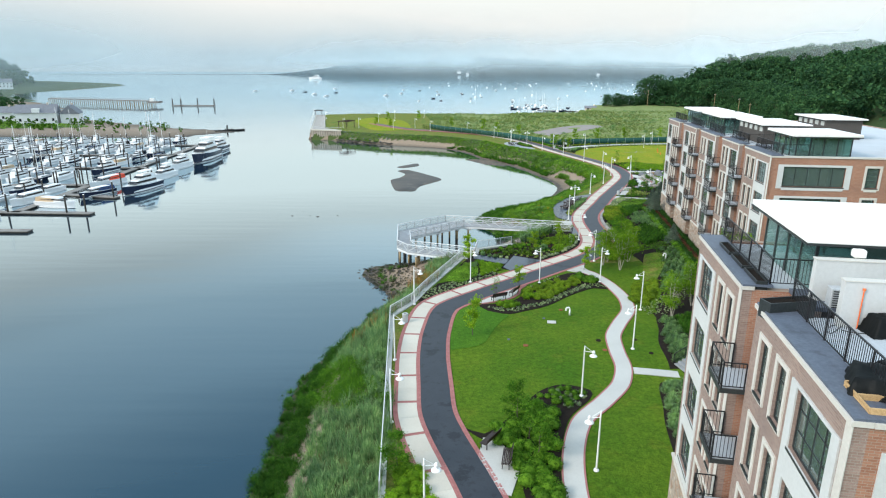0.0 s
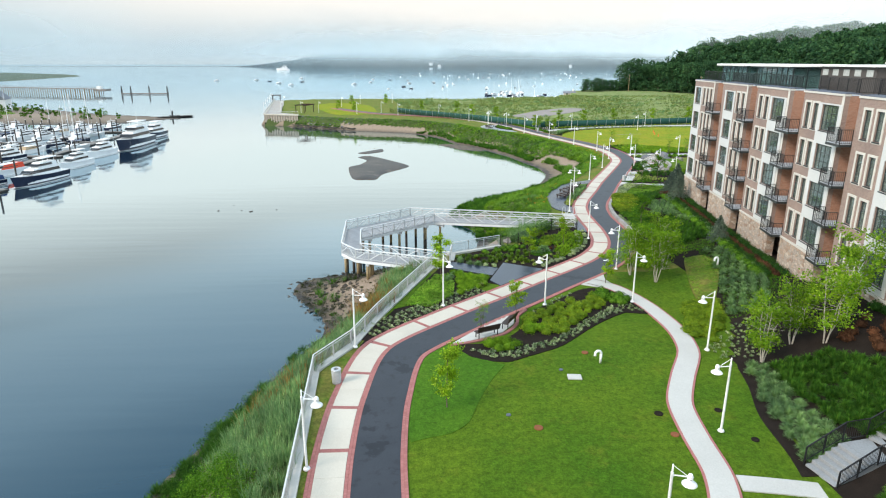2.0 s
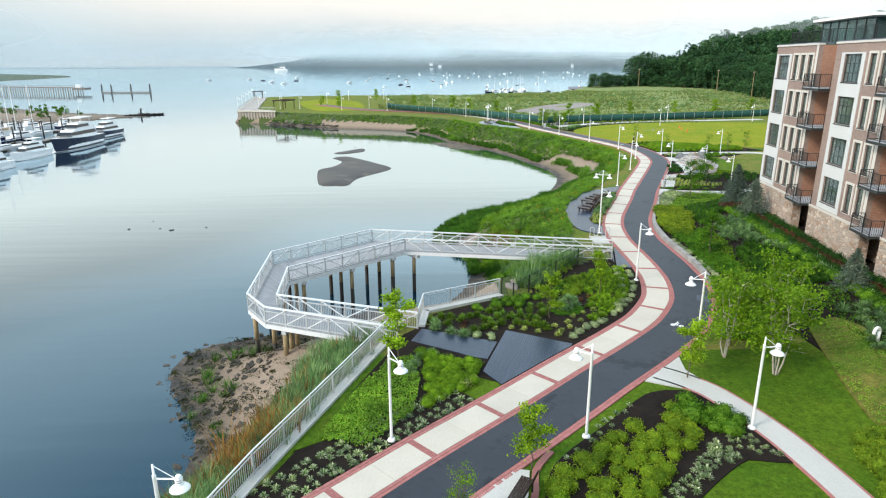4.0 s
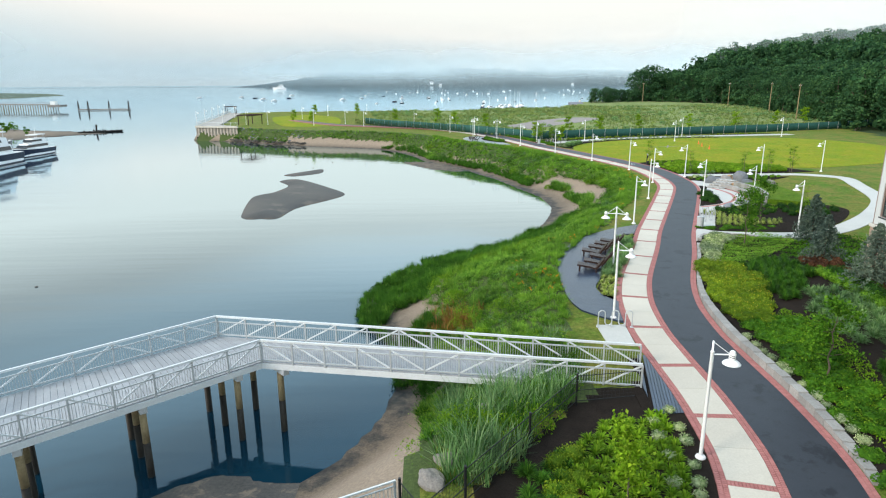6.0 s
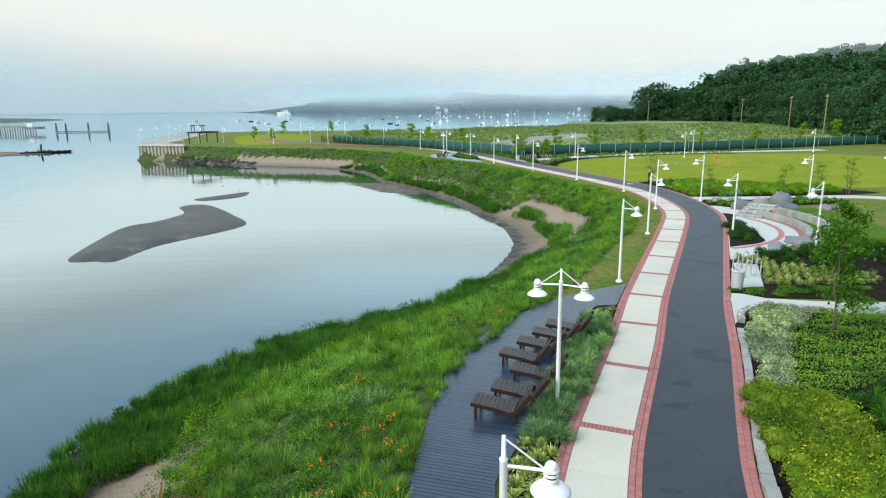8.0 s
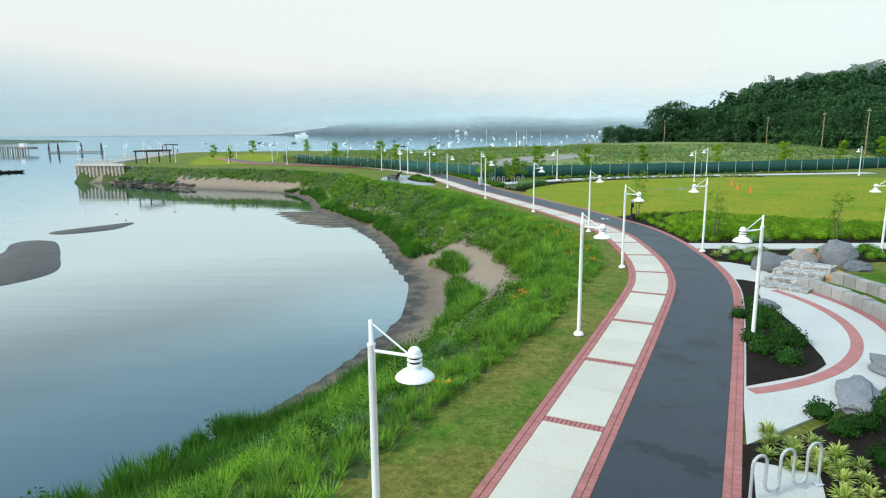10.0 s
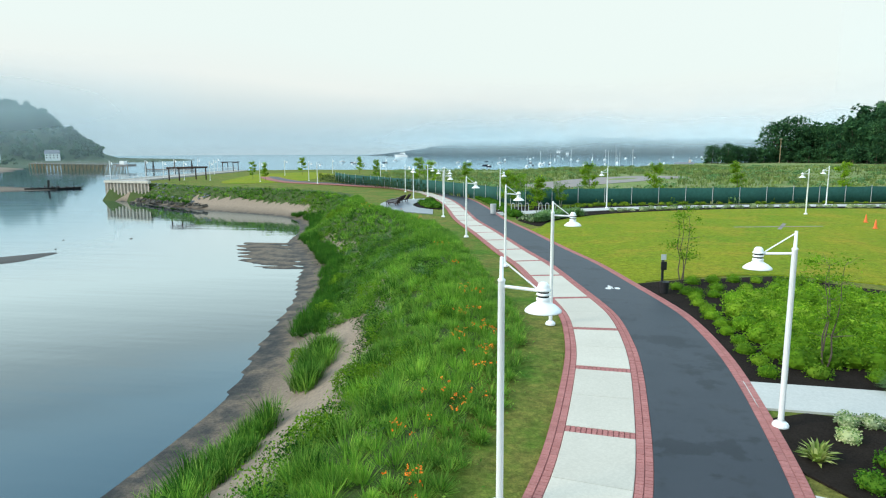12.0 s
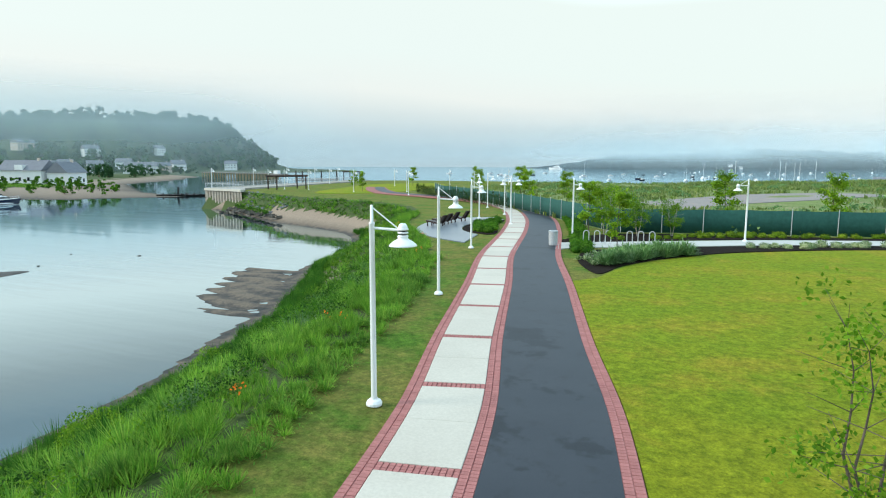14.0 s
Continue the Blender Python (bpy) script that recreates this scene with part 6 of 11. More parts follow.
# ---------- seats, bins, racks ----------
def bench(m):
    top = empty("bench", m, "dark slatted bench on metal legs beside the path", "bench", "path benches")
    for k in range(5):
        part("seat_slat", box_bm(-0.9, 0.9, -0.25 + k * 0.1, -0.17 + k * 0.1, 0.42, 0.46), M["dark_wood"], top)
    for k in range(4):
        part("back_slat", box_bm(-0.9, 0.9, 0.27 + k * 0.03, 0.30 + k * 0.03, 0.52 + k * 0.1, 0.60 + k * 0.1), M["dark_wood"], top)
    for x in (-0.75, 0.75):
        bm = bmesh.new()
        add_box(bm, x - 0.025, x + 0.025, -0.22, -0.17, 0, 0.42)
        add_box(bm, x - 0.025, x + 0.025, 0.2, 0.25, 0, 0.42)
        add_beam(bm, (x, 0.22, 0.42), (x, 0.40, 0.92), 0.05, 0.05)
        add_box(bm, x - 0.025, x + 0.025, -0.25, 0.25, 0.38, 0.42)
        part("bench_frame", bm, M["black_metal"], top)
    return top


bn = bench(pose(6.1, 62.9, 0.03, 0, 0, 205))
for x, y, a in ((7.9, 64.6, 240), (3.3, 36.2, 235), (4.2, 34.2, 260)):
    copy_thing(bn, pose(x, y, 0.03, 0, 0, a))


def litter_bin(m):
    top = empty("litter_bin", m, "round grey steel litter bin with an open top", "litter bin", "litter bins")
    bm = bmesh.new()
    add_lathe(bm, [(0.0, 0.0), (0.25, 0.0), (0.27, 0.05), (0.29, 0.85), (0.27, 0.86), (0.25, 0.1), (0.0, 0.1)], 18)
    part("drum", bm, M["galv"], top)
    bm = bmesh.new()
    add_lathe(bm, [(0.14, 0.86), (0.30, 0.86), (0.31, 0.89), (0.28, 0.93), (0.15, 0.94), (0.14, 0.86)], 18)
    part("rim", bm, M["rail_mesh"], top)
    return top


lb = litter_bin(pose(-3.55, 56.7, 0.0))
copy_thing(lb, pose(34.3, 120.15, 0.02))
copy_thing(lb, pose(34.2, 193.5, 0.03))


def bike_rack(m, loops=3):
    top = empty("bicycle_rack", m, "galvanised steel wave bicycle rack", "bicycle rack", "bicycle racks")
    bm = bmesh.new()
    r_, prev = 0.17, None
    pts = []
    for k in range(loops):
        c = k * 0.68
        pts.append((c - r_, 0.0))
        pts += [(c - r_ * math.cos(a), 0.72 + r_ * math.sin(a)) for a in np.linspace(0, math.pi, 9)]
        if k < loops - 1:
            pts += [(c + 0.34 - r_ * math.cos(a), 0.28 - r_ * math.sin(a)) for a in np.linspace(0, math.pi, 9)]
    pts.append(((loops - 1) * 0.68 + r_, 0.0))
    for a, b2 in zip(pts, pts[1:]):
        add_tube(bm, (a[0], 0, a[1]), (b2[0], 0, b2[1]), 0.03, sides=7)
    part("wave_bar", bm, M["galv"], top)
    for x in (-r_, (loops - 1) * 0.68 + r_):
        part("foot_plate", box_bm(x - 0.08, x + 0.08, -0.08, 0.08, 0.0, 0.015), M["galv"], top)
    return top


rk = bike_rack(pose(35.2, 121.9, 0.04, 0, 0, 20))
copy_thing(rk, pose(36.0, 123.8, 0.04, 0, 0, 20))
copy_thing(rk, pose(19.65, 98.5, 0.045, 0, 0, -4))
copy_thing(rk, pose(36.0, 194.8, 0.04, 0, 0, 15))
copy_thing(rk, pose(38.6, 195.4, 0.04, 0, 0, 15))

# paved pads
PADS = [([(19.5, 98.86), (20.95, 98.75), (20.68, 96.39), (19.39, 96.45)], "concrete bicycle rack pad"), ([(34.5, 120.35), (36.6, 125.2), (37.7, 124.7), (35.8, 120.5)], "concrete bicycle rack pad by the garden"),
        ([(2.9, 36.9), (3.9, 37.0), (5.0, 33.5), (4.2, 31), (3.4, 31.2), (2.4, 34.5)], "pale concrete bench pad"), ([(3.6, 61.75), (4.5, 62.0), (5.9, 62.65), (7.3, 63.5), (8.3, 64.95), (8.6, 66.4), (8.1, 66.5), (5.75, 64.3)], "pale concrete bench pad with brick edge")]
PAD_EDGE = Line([(3.5, 61.6), (4.5, 61.88), (6.0, 62.5), (7.45, 63.4), (8.45, 64.9), (8.75, 66.4), (9.6, 67.6)], 0.3)
tagged(link_mesh("pad_edging", PAD_EDGE.ribbon("pad_edging", -0.06, 0.2, -0.08, 0.05, M["paver_joint"])), "red brick edging round the bench pad", "edging", kind="structure")
for poly, lab in PADS:
    tagged(link_mesh("paved_pad", sheet_mesh("paved_pad", poly, 0.028, M["concrete_walk"])), lab, "paving", kind="structure")

# dog-waste post with bin
sg = empty("bin_post", pose(44.3, 161.05, 0.0, 0, 0, 20), "black post with a bag dispenser and a small bin", "post")
part("post", box_bm(-0.04, 0.04, -0.04, 0.04, 0, 1.5), M["black_metal"], sg)
part("bag_dispenser", box_bm(-0.12, 0.12, -0.13, -0.042, 0.95, 1.3, bevel=0.015), M["black_metal"], sg)
part("notice", box_bm(-0.11, 0.11, -0.06, -0.043, 1.36, 1.6), M["panel_white"], sg)
bm = bmesh.new()
add_lathe(bm, [(0, 0.02), (0.16, 0.02), (0.19, 0.5), (0.17, 0.5), (0.0, 0.45)], 14, (-0.05, -0.28, 0))
part("bin", bm, M["black_metal"], sg)


# painted bicycle marks
def bike_mark(m):
    """Solid wheels and a crouched rider, stretched along the path."""
    top = empty("bicycle_marking", m, "white painted bicycle symbol on the asphalt", "road marking", "bicycle markings")
    for x in (-0.27, 0.27):
        bm = bmesh.new()
        add_lathe(bm, [(0, 0.0), (0.165, 0.0), (0.165, 0.005), (0.0, 0.005)], 20, (x, 0, 0))
        part("wheel", bm, M["bike_paint"], top)
    for nm, a, b2, w in (("torso", (0.0, 0.41), (-0.18, 0.25), 0.13), ("arm", (-0.01, 0.40), (0.09, 0.28), 0.05), ("thigh", (-0.18, 0.24), (0.03, 0.17), 0.075), ("shin", (0.03, 0.17), (-0.02, 0.06), 0.05), ("frame_bar", (-0.19, 0.22), (0.03, -0.07), 0.06)):
        bm = bmesh.new()
        add_beam(bm, (*a, 0.0025), (*b2, 0.0025), w, 0.005)
        part(nm, bm, M["bike_paint"], top)
    bm = bmesh.new()
    add_lathe(bm, [(0, 0.0), (0.065, 0.0), (0.065, 0.005), (0.0, 0.005)], 14, (-0.05, 0.53, 0))
    part("symbol_dot", bm, M["bike_paint"], top)
    return top


bk = bike_mark(pose(19.5, 79.35, 0.033, 0, 0, -30) @ Matrix.Diagonal((0.85, 1.0, 1, 1)))
copy_thing(bk, pose(42.35, 161.3, 0.033, 0, 0, 10) @ Matrix.Diagonal((0.85, 1.0, 1, 1)))

# manholes, valve covers and bent vent pipes on the lawn
def cover(x, y, r, mat, lab):
    bm = bmesh.new()
    add_lathe(bm, [(0, 0.03), (r * 0.85, 0.03), (r, 0.02), (r, -0.05), (0, -0.05)], 16)
    tagged(part("access_cover", bm, M[mat], None, at=pose(x, y, h1(x, y) + 0.03)), lab, "access cover", "lawn access covers")


for x, y, r, mt in ((7.6, 51.5, 0.24, "orange_rust"), (12.3, 60.1, 0.22, "orange_rust"), (14.4, 52.6, 0.24, "mulch"), (14.5, 50.6, 0.22, "orange_rust"), (10.2, 57.8, 0.13, "coping"), (6.2, 52.8, 0.13, "coping"), (17.8, 52.8, 0.2, "mulch"), (18.4, 50.0, 0.2, "mulch"), (17.6, 43.8, 0.22, "mulch")):
    cover(x, y, r, mt, "round reddish access cover set in the lawn" if mt == "orange_rust" else "small dark access cover set in the lawn")
tagged(part("hatch", box_bm(-0.42, 0.42, -0.3, 0.3, -0.02, 0.06, bevel=0.01), M["concrete_walk"], None, at=pose(10.8, 56.8, 0, 0, 0, -5)), "pale rectangular concrete hatch in the lawn", "hatch")
cover(20.36, 84.62, 0.3, "coping", "round dark steel manhole cover in the promenade")


def drain_grate(m):
    """Two cast grates side by side in one iron frame, set into the asphalt."""
    top = empty("drain_grate", m, "dark cast-iron double drain grate in the asphalt path", "drain grate")
    for x0, x1, y0, y1 in ((-0.52, 0.52, -0.36, -0.32), (-0.52, 0.52, 0.32, 0.36), (-0.52, -0.48, -0.32, 0.32), (0.48, 0.52, -0.32, 0.32), (-0.02, 0.02, -0.32, 0.32)):
        part("frame_bar", box_bm(x0, x1, y0, y1, -0.02, 0.008), M["coping"], top)
    # flat dark plate paints the shaded hollow below the bars
    part("sump", box_bm(-0.48, 0.48, -0.32, 0.32, -0.02, 0.001), M["tide_band"], top)
    for k in range(18):
        x = -0.455 + 0.91 * k / 17
        part("grate_bar", box_bm(x - 0.012, x + 0.012, -0.32, 0.32, 0.0, 0.006), M["coping"], top)
    return top


drain_grate(pose(22.88, 83.52, 0.032, 0, 0, 66))


def vent_pipe(m):
    bm = bmesh.new()
    pts = [(0, 0, 0), (0, 0, 0.65)] + [(0.2 - 0.2 * math.cos(a), 0, 0.65 + 0.2 * math.sin(a)) for a in np.linspace(0.3, math.pi, 7)] + [(0.4, 0, 0.52)]
    for a, b2 in zip(pts, pts[1:]):
        add_tube(bm, a, b2, 0.085, sides=10)
    return tagged(part("vent_pipe", bm, M["white_metal"], None, smooth=True, at=m), "white bent vent pipe standing in the lawn", "vent pipe", "vent pipes")


vp = vent_pipe(pose(12.9, 58.6, 0, 0, 0, 190))
copy_thing(vp, pose(28.0, 74.8, h1(28, 74.8), 0, 0, 200))

# traffic cones on the far lawn
cone_top = empty("traffic_cone", pose(64.9, 190.0, 0.02), "small orange cone standing on the far lawn", "cone", "cones")
bm = bmesh.new()
add_lathe(bm, [(0.0, 0.0), (0.19, 0.0), (0.19, 0.03), (0.13, 0.03), (0.03, 0.66), (0.0, 0.66)], 12)
part("cone_body", bm, M["orange_plastic"], cone_top)
for x, y in ((63.6, 185.6), (62.8, 180.8)):
    copy_thing(cone_top, pose(x, y, 0.02))

# ---------- plaza, seat walls, lawns, fences ----------
PC = (36.4, 136.7)


def arc_pts(r, a0, a1, n=24, c=PC):
    return [(c[0] + r * math.cos(radians(a)), c[1] + r * math.sin(radians(a))) for a in np.linspace(a0, a1, n)]


def arc_band(name, r0, r1, a0, a1, z0, z1, mat, n=32, c=PC):
    A, B = arc_pts(r0, a0, a1, n, c), arc_pts(r1, a0, a1, n, c)
    V = []
    for p, q in zip(A, B):
        V += [(*p, z0), (*p, z1), (*q, z1), (*q, z0)]
    F = [(4 * i + k, 4 * i + (k + 1) % 4, 4 * i + 4 + (k + 1) % 4, 4 * i + 4 + k) for i in range(n - 1) for k in range(4)]
    F += [(0, 1, 2, 3), (4 * n - 1, 4 * n - 2, 4 * n - 3, 4 * n - 4)]
    return mesh_of(name, V, F, mat)


edge_pts = MID.at(np.linspace(MID.near(31.5, 121), MID.near(41.35, 145.8), 40), W_EDGE + 0.01)
plaza_outline = edge_pts.tolist() + [(44.8, 145.0), (45.6, 144.0), (45.6, 142.4)] + [(45.5, 140.2)] + arc_pts(9.5, 17, -46, 26) + [(41.2, 128.4), (39.0, 127.2), (36.8, 125.9)]
plaza_outline = plaza_outline[13:]
tagged(link_mesh("plaza", sheet_mesh("plaza", plaza_outline, 0.025, M["concrete_walk"])), "pale concrete plaza with red brick rings", "plaza", kind="structure")
for r0, r1, a0, a1 in ((8.0, 8.36, -77, 18), (9.2, 9.5, -44, 17)):
    tagged(link_mesh("brick_ring", arc_band("brick_ring", r0, r1, a0, a1, -0.02, 0.033, M["brick_paver"])), "red brick ring set in the plaza", "paving", kind="structure")
inner_bed = MID.at(np.linspace(MID.near(35.6, 130.4), MID.near(40.75, 142.0), 26), W_EDGE + 0.06).tolist()
inner_bed += spline([(43.7, 141.1), (44.2, 140.5), (43.5, 139.2), (43.0, 138.0), (42.8, 136.7), (42.4, 134.4), (41.9, 132.6), (41.3, 130.6), (40.2, 129.8)], 0.6).tolist()
tagged(link_mesh("mulch_bed", sheet_mesh("mulch_bed", inner_bed, 0.05, M["mulch"])), "dark mulched bed between path and plaza", "planting bed", kind="structure")


def block_arc(name, r, a0, a1, h_, z, lab, thick=0.42, step=0.62):
    """A seat wall of separate stone blocks set on an arc."""
    top = empty(name, pose(0, 0, 0), lab, "seat wall", kind="structure")
    n = int(radians(a1 - a0) * r / step)
    for k in range(n):
        b0 = a0 + (a1 - a0) * (k + 0.02) / n
        b1 = a0 + (a1 - a0) * (k + 0.98) / n
        hh = h_ + 0.02 * math.sin(k * 2.7)
        link_mesh("stone_block", arc_band("stone_block", r - thick / 2, r + thick / 2 + 0.02 * math.sin(k * 5.1), b0, b1, z - 0.2, z + hh, M["seat_stone"], 3), top)
    return top


block_arc("seat_wall", 9.78, -40, 19, 0.44, 0.0, "curved low wall of grey stone blocks around the plaza")
block_arc("seat_wall", 11.1, -36, 16, 0.46, 0.22, "upper curved wall of grey stone blocks on the grass terrace")
tagged(link_mesh("grass_terrace", arc_band("grass_terrace", 10.0, 10.88, -39, 18, -0.1, 0.22, M["lawn"])), "curved grass terrace between stone seat walls", "lawn", kind="structure")
tagged(link_mesh("grass_terrace", arc_band("grass_terrace", 11.32, 14.5, -36, 16, -0.1, 0.48, M["lawn"])), "upper curved grass terrace", "lawn", kind="structure")
st3 = empty("stone_steps", pose(44.5, 139.3, 0, 0, 0, 45), "broad grey stone steps between boulders", "steps", kind="structure")
for k in range(4):
    part("step", box_bm(k * 1.05, k * 1.05 + 1.02, -1.05, 1.05, -0.2, 0.15 * (k + 1), bevel=0.03), M["stone_low"], st3)

# boulders
def boulder(x, y, sx, sy, sz, seed, mat, rz=0, lab="rounded granite boulder beside the planting"):
    bm = bmesh.new()
    bmesh.ops.create_icosphere(bm, subdivisions=3, radius=1.0)
    rnd = random.Random(seed)
    off = Vector((rnd.uniform(0, 50), rnd.uniform(0, 50), rnd.uniform(0, 50)))
    for v in bm.verts:
        n_ = noise.noise(v.co * 1.3 + off) * 0.35 + noise.noise(v.co * 3.5 + off) * 0.1
        v.co *= 1 + n_
        v.co.z = max(v.co.z, -0.45)
        v.co = Vector((v.co.x * sx, v.co.y * sy, v.co.z * sz))
    return tagged(part("boulder", bm, M[mat], None, at=pose(x, y, h1(x, y) + 0.3 * sz, 0, 0, rz)), lab, "boulder", "garden boulders")


for i, (x, y, sx, sy, sz, mt) in enumerate([(46.25, 143.5, 1.0, 0.75, 0.65, "boulder_dark"), (48.2, 144.3, 0.95, 0.7, 0.6, "boulder"), (49.1, 145.4, 0.6, 0.5, 0.5, "boulder_tan"), (50.1, 144.6, 0.95, 0.7, 0.9, "boulder_dark"), (50.3, 143.3, 0.7, 0.5, 0.35, "boulder_dark"),
                                           (40.7, 128.2, 1.2, 0.5, 0.36, "boulder_dark"), (42.9, 129.5, 1.3, 0.6, 0.4, "boulder_dark"), (47.4, 140.1, 0.65, 0.5, 0.5, "boulder_tan"), (42.5, 136.6, 0.5, 0.4, 0.32, "boulder_dark"), (44.6, 129.9, 1.0, 0.6, 0.4, "boulder"),
                                           (10.8, 86.4, 0.55, 0.4, 0.2, "boulder"), (11.4, 87.4, 0.5, 0.35, 0.2, "boulder"), (13.0, 90.9, 0.4, 0.3, 0.28, "boulder"), (52.4, 141.8, 0.8, 0.6, 0.4, "boulder")]):
    boulder(x, y, sx, sy, sz, i, mt, i * 47)

# low stone wall along the path and raised bed corner
retain = empty("garden_wall", pose(0, 0, 0), "low wall of grey stone blocks sinking to a kerb beside the path", "garden wall", kind="structure")
s0, s1 = MID.near(21.6, 86.2), MID.near(29.5, 116.6)
n = int((s1 - s0) / 0.6)
for k in range(n):
    a, b2 = s0 + (s1 - s0) * (k + 0.015) / n, s0 + (s1 - s0) * (k + 0.985) / n
    hh = (0.09 + 0.25 * float(smoothstep(0.75, 0.4, k / n))) * min(1.0, (k + 2) / 8, (n - k + 1) / 5) + 0.02 * math.sin(k * 3.3)
    link_mesh("stone_block", MID.ribbon("stone_block", 2.89 + 0.01 * math.sin(k * 1.9), 3.14 + 0.14 * float(smoothstep(0.75, 0.4, k / n)), -0.1, hh, M["seat_stone"], a, b2), retain)

# walks east of the path
E_WALK = Line([(33.1, 118.05), (34.2, 117.95), (37.2, 117.2), (41.5, 117.0), (46, 119), (52, 124), (58, 131), (62, 140), (64, 146), (60, 149.3), (52, 149.4), (46.5, 149.7), (44.5, 149.8)])
ew = link_mesh("east_walk", E_WALK.ribbon("east_walk", -0.85, 0.85, -0.08, 0.026, M["concrete_walk"]))
tagged(ew, "curved pale concrete walk through the garden", "walkway", kind="structure")
apron = MID.at(np.linspace(MID.near(29.5, 116.6), MID.near(31.2, 120.6), 8), W_EDGE + 0.02).tolist() + [(34.2, 119.4), (34.9, 118.7), (34.9, 117.2), (33.8, 117.2), (33.0, 116.7)]
tagged(link_mesh("walk_apron", sheet_mesh("walk_apron", apron, 0.022, M["concrete_walk"])), "pale concrete apron where the walk meets the path", "walkway", kind="structure")
N_WALK = Line([(32.6, 190.5), (34.5, 193.6), (37.5, 195.6), (42, 198.2), (48, 201.5), (58, 205), (72, 207.6), (95, 210)])
tagged(link_mesh("north_walk", N_WALK.ribbon("north_walk", -1.3, 1.3, -0.08, 0.026, M["concrete_walk"])), "pale concrete walk along the far lawn", "walkway", kind="structure")
OVAL = MID.at(np.linspace(MID.near(41.9, 156), MID.near(35.4, 181), 30), W_EDGE + 0.02)[6:].tolist() + spline([(38.9, 183.2), (39.6, 187), (41.4, 190.6), (45, 194.8), (52, 199.2), (62, 202.6), (75, 203.5), (90, 200), (97, 188), (94, 172), (80, 160), (66, 155.5), (60, 158.5), (55, 163.4), (50, 165.6), (46.2, 164.4), (44.0, 163.2)], 1.0).tolist()
tagged(link_mesh("far_lawn", sheet_mesh("far_lawn", OVAL, 0.012, M["lawn_oval"])), "broad yellow-green mown lawn", "lawn", kind="structure")
chalk = empty("field_marking", pose(57, 186, 0.014, 0, 0, 12), "faint worn white cross marking on the lawn", "marking", kind="structure")
part("chalk_line", box_bm(-3.5, 3.5, -0.16, 0.16, 0, 0.004), M["gravel"], chalk)
part("chalk_line", box_bm(-2.2, 2.2, -0.14, 0.14, 0.0, 0.003), M["gravel"], chalk, at=pose(0.4, 0.2, 0.001, 0, 0, 55))
TRACK = spline([(40, 228), (45, 236), (56, 246), (66, 262), (60, 268), (48, 258), (40, 248), (34, 240)], 2.0, True).tolist()
tagged(link_mesh("gravel_track", sheet_mesh("gravel_track", TRACK, 0.06, M["gravel"], 0.2, h1)), "bare grey gravel patch in the meadow", "track", kind="structure")

# mulch beds
BEDS = {
    "south": [(1.55, 38.3), (3.0, 37.4), (5.0, 39.6), (7.6, 43.2), (9.6, 44.3), (11.6, 43.4), (11.2, 42), (9.2, 39.4), (7.9, 35.4), (7.2, 31), (6.8, 24), (5.3, 24), (5.0, 31), (4.4, 35.2), (2.6, 37)],
    "bench": [(3.9, 61.5), (4.8, 59.8), (6.1, 59.1), (7.1, 58.95), (8.3, 59.6), (9.8, 60.4), (11.2, 61.3), (14.4, 64.6), (17.2, 66.7), (18.9, 66.4), (18.3, 69.6), (17.4, 71.8), (15.2, 71.9), (12.4, 69.4), (9.6, 66.7), (8.4, 63.6), (6.4, 61.8)],
    "boardwalk": [(5.2, 80.1), (9.2, 79.6), (13.1, 78.1), (15.7, 79.9), (18.0, 83.4), (19.1, 87.2), (19.3, 90.2), (17.2, 90.8), (14.0, 87.7), (11.6, 84.7), (9.8, 84.2), (5.3, 81.8)],
    "sea_wall": [(-2.6, 61.7), (-1.2, 66.2), (3.2, 77.6), (7.7, 75.4), (7.1, 73.6), (3.6, 69.6), (0.0, 65.6), (-1.8, 62.2)],
    "shrubbery": [(44.75, 150.2), (44.85, 153), (44.6, 156.6), (44.0, 160), (43.35, 162.5), (45.7, 163.7), (50, 165.2), (56, 160.6), (62, 156), (64, 151.8), (58, 150.6), (50, 150.6)],
    "yucca": [(44.28, 146.1), (44.55, 148.4), (45.4, 148.8), (47.5, 148.4), (54, 148.5), (58, 147.4), (55, 145.4), (49, 144.6), (45.75, 144.1), (44.9, 145.1)],
    "rack": [(33.4, 119.2), (34.1, 120.3), (36.0, 125.4), (38.0, 126.2), (40.8, 127.8), (45.0, 128.6), (49.5, 130), (51.5, 126.5), (47, 121), (42, 118.2), (37.6, 118.5)],
    "lounge": [(21.5, 101.4), (21.8, 102.2), (21.25, 103.2), (21.2, 104.7), (22.1, 106.7), (24.7, 113.2), (26.3, 116.7), (27.2, 117.6)] + MID.at(np.linspace(MID.near(23.4, 101.4), MID.near(29.4, 117.2), 14), W_OUT - 0.02)[::-1].tolist(),
    "lounge_north": [(28.2, 197.8), (25.7, 199.6), (24.3, 203), (24.1, 207.5), (25.4, 210.0), (26.4, 205), (28.4, 199.5)],
    "north_edge": [(37.0, 187.8), (38.7, 184.2), (39.4, 187.2), (41.2, 190.8), (44.8, 195.0), (51.8, 199.5), (62, 203), (75, 204), (74.6, 206), (61, 204.4), (49, 200.4), (42.5, 196.6), (38.4, 193.9), (36.6, 191.6)],
    "fence": [(33.8, 196.5), (36.5, 202), (44, 204.6), (64, 208.4), (90, 213), (90, 211.4), (72, 209.2), (57.5, 206.6), (47, 203), (41, 199.8), (37, 197.3), (34.6, 195.6)],
}
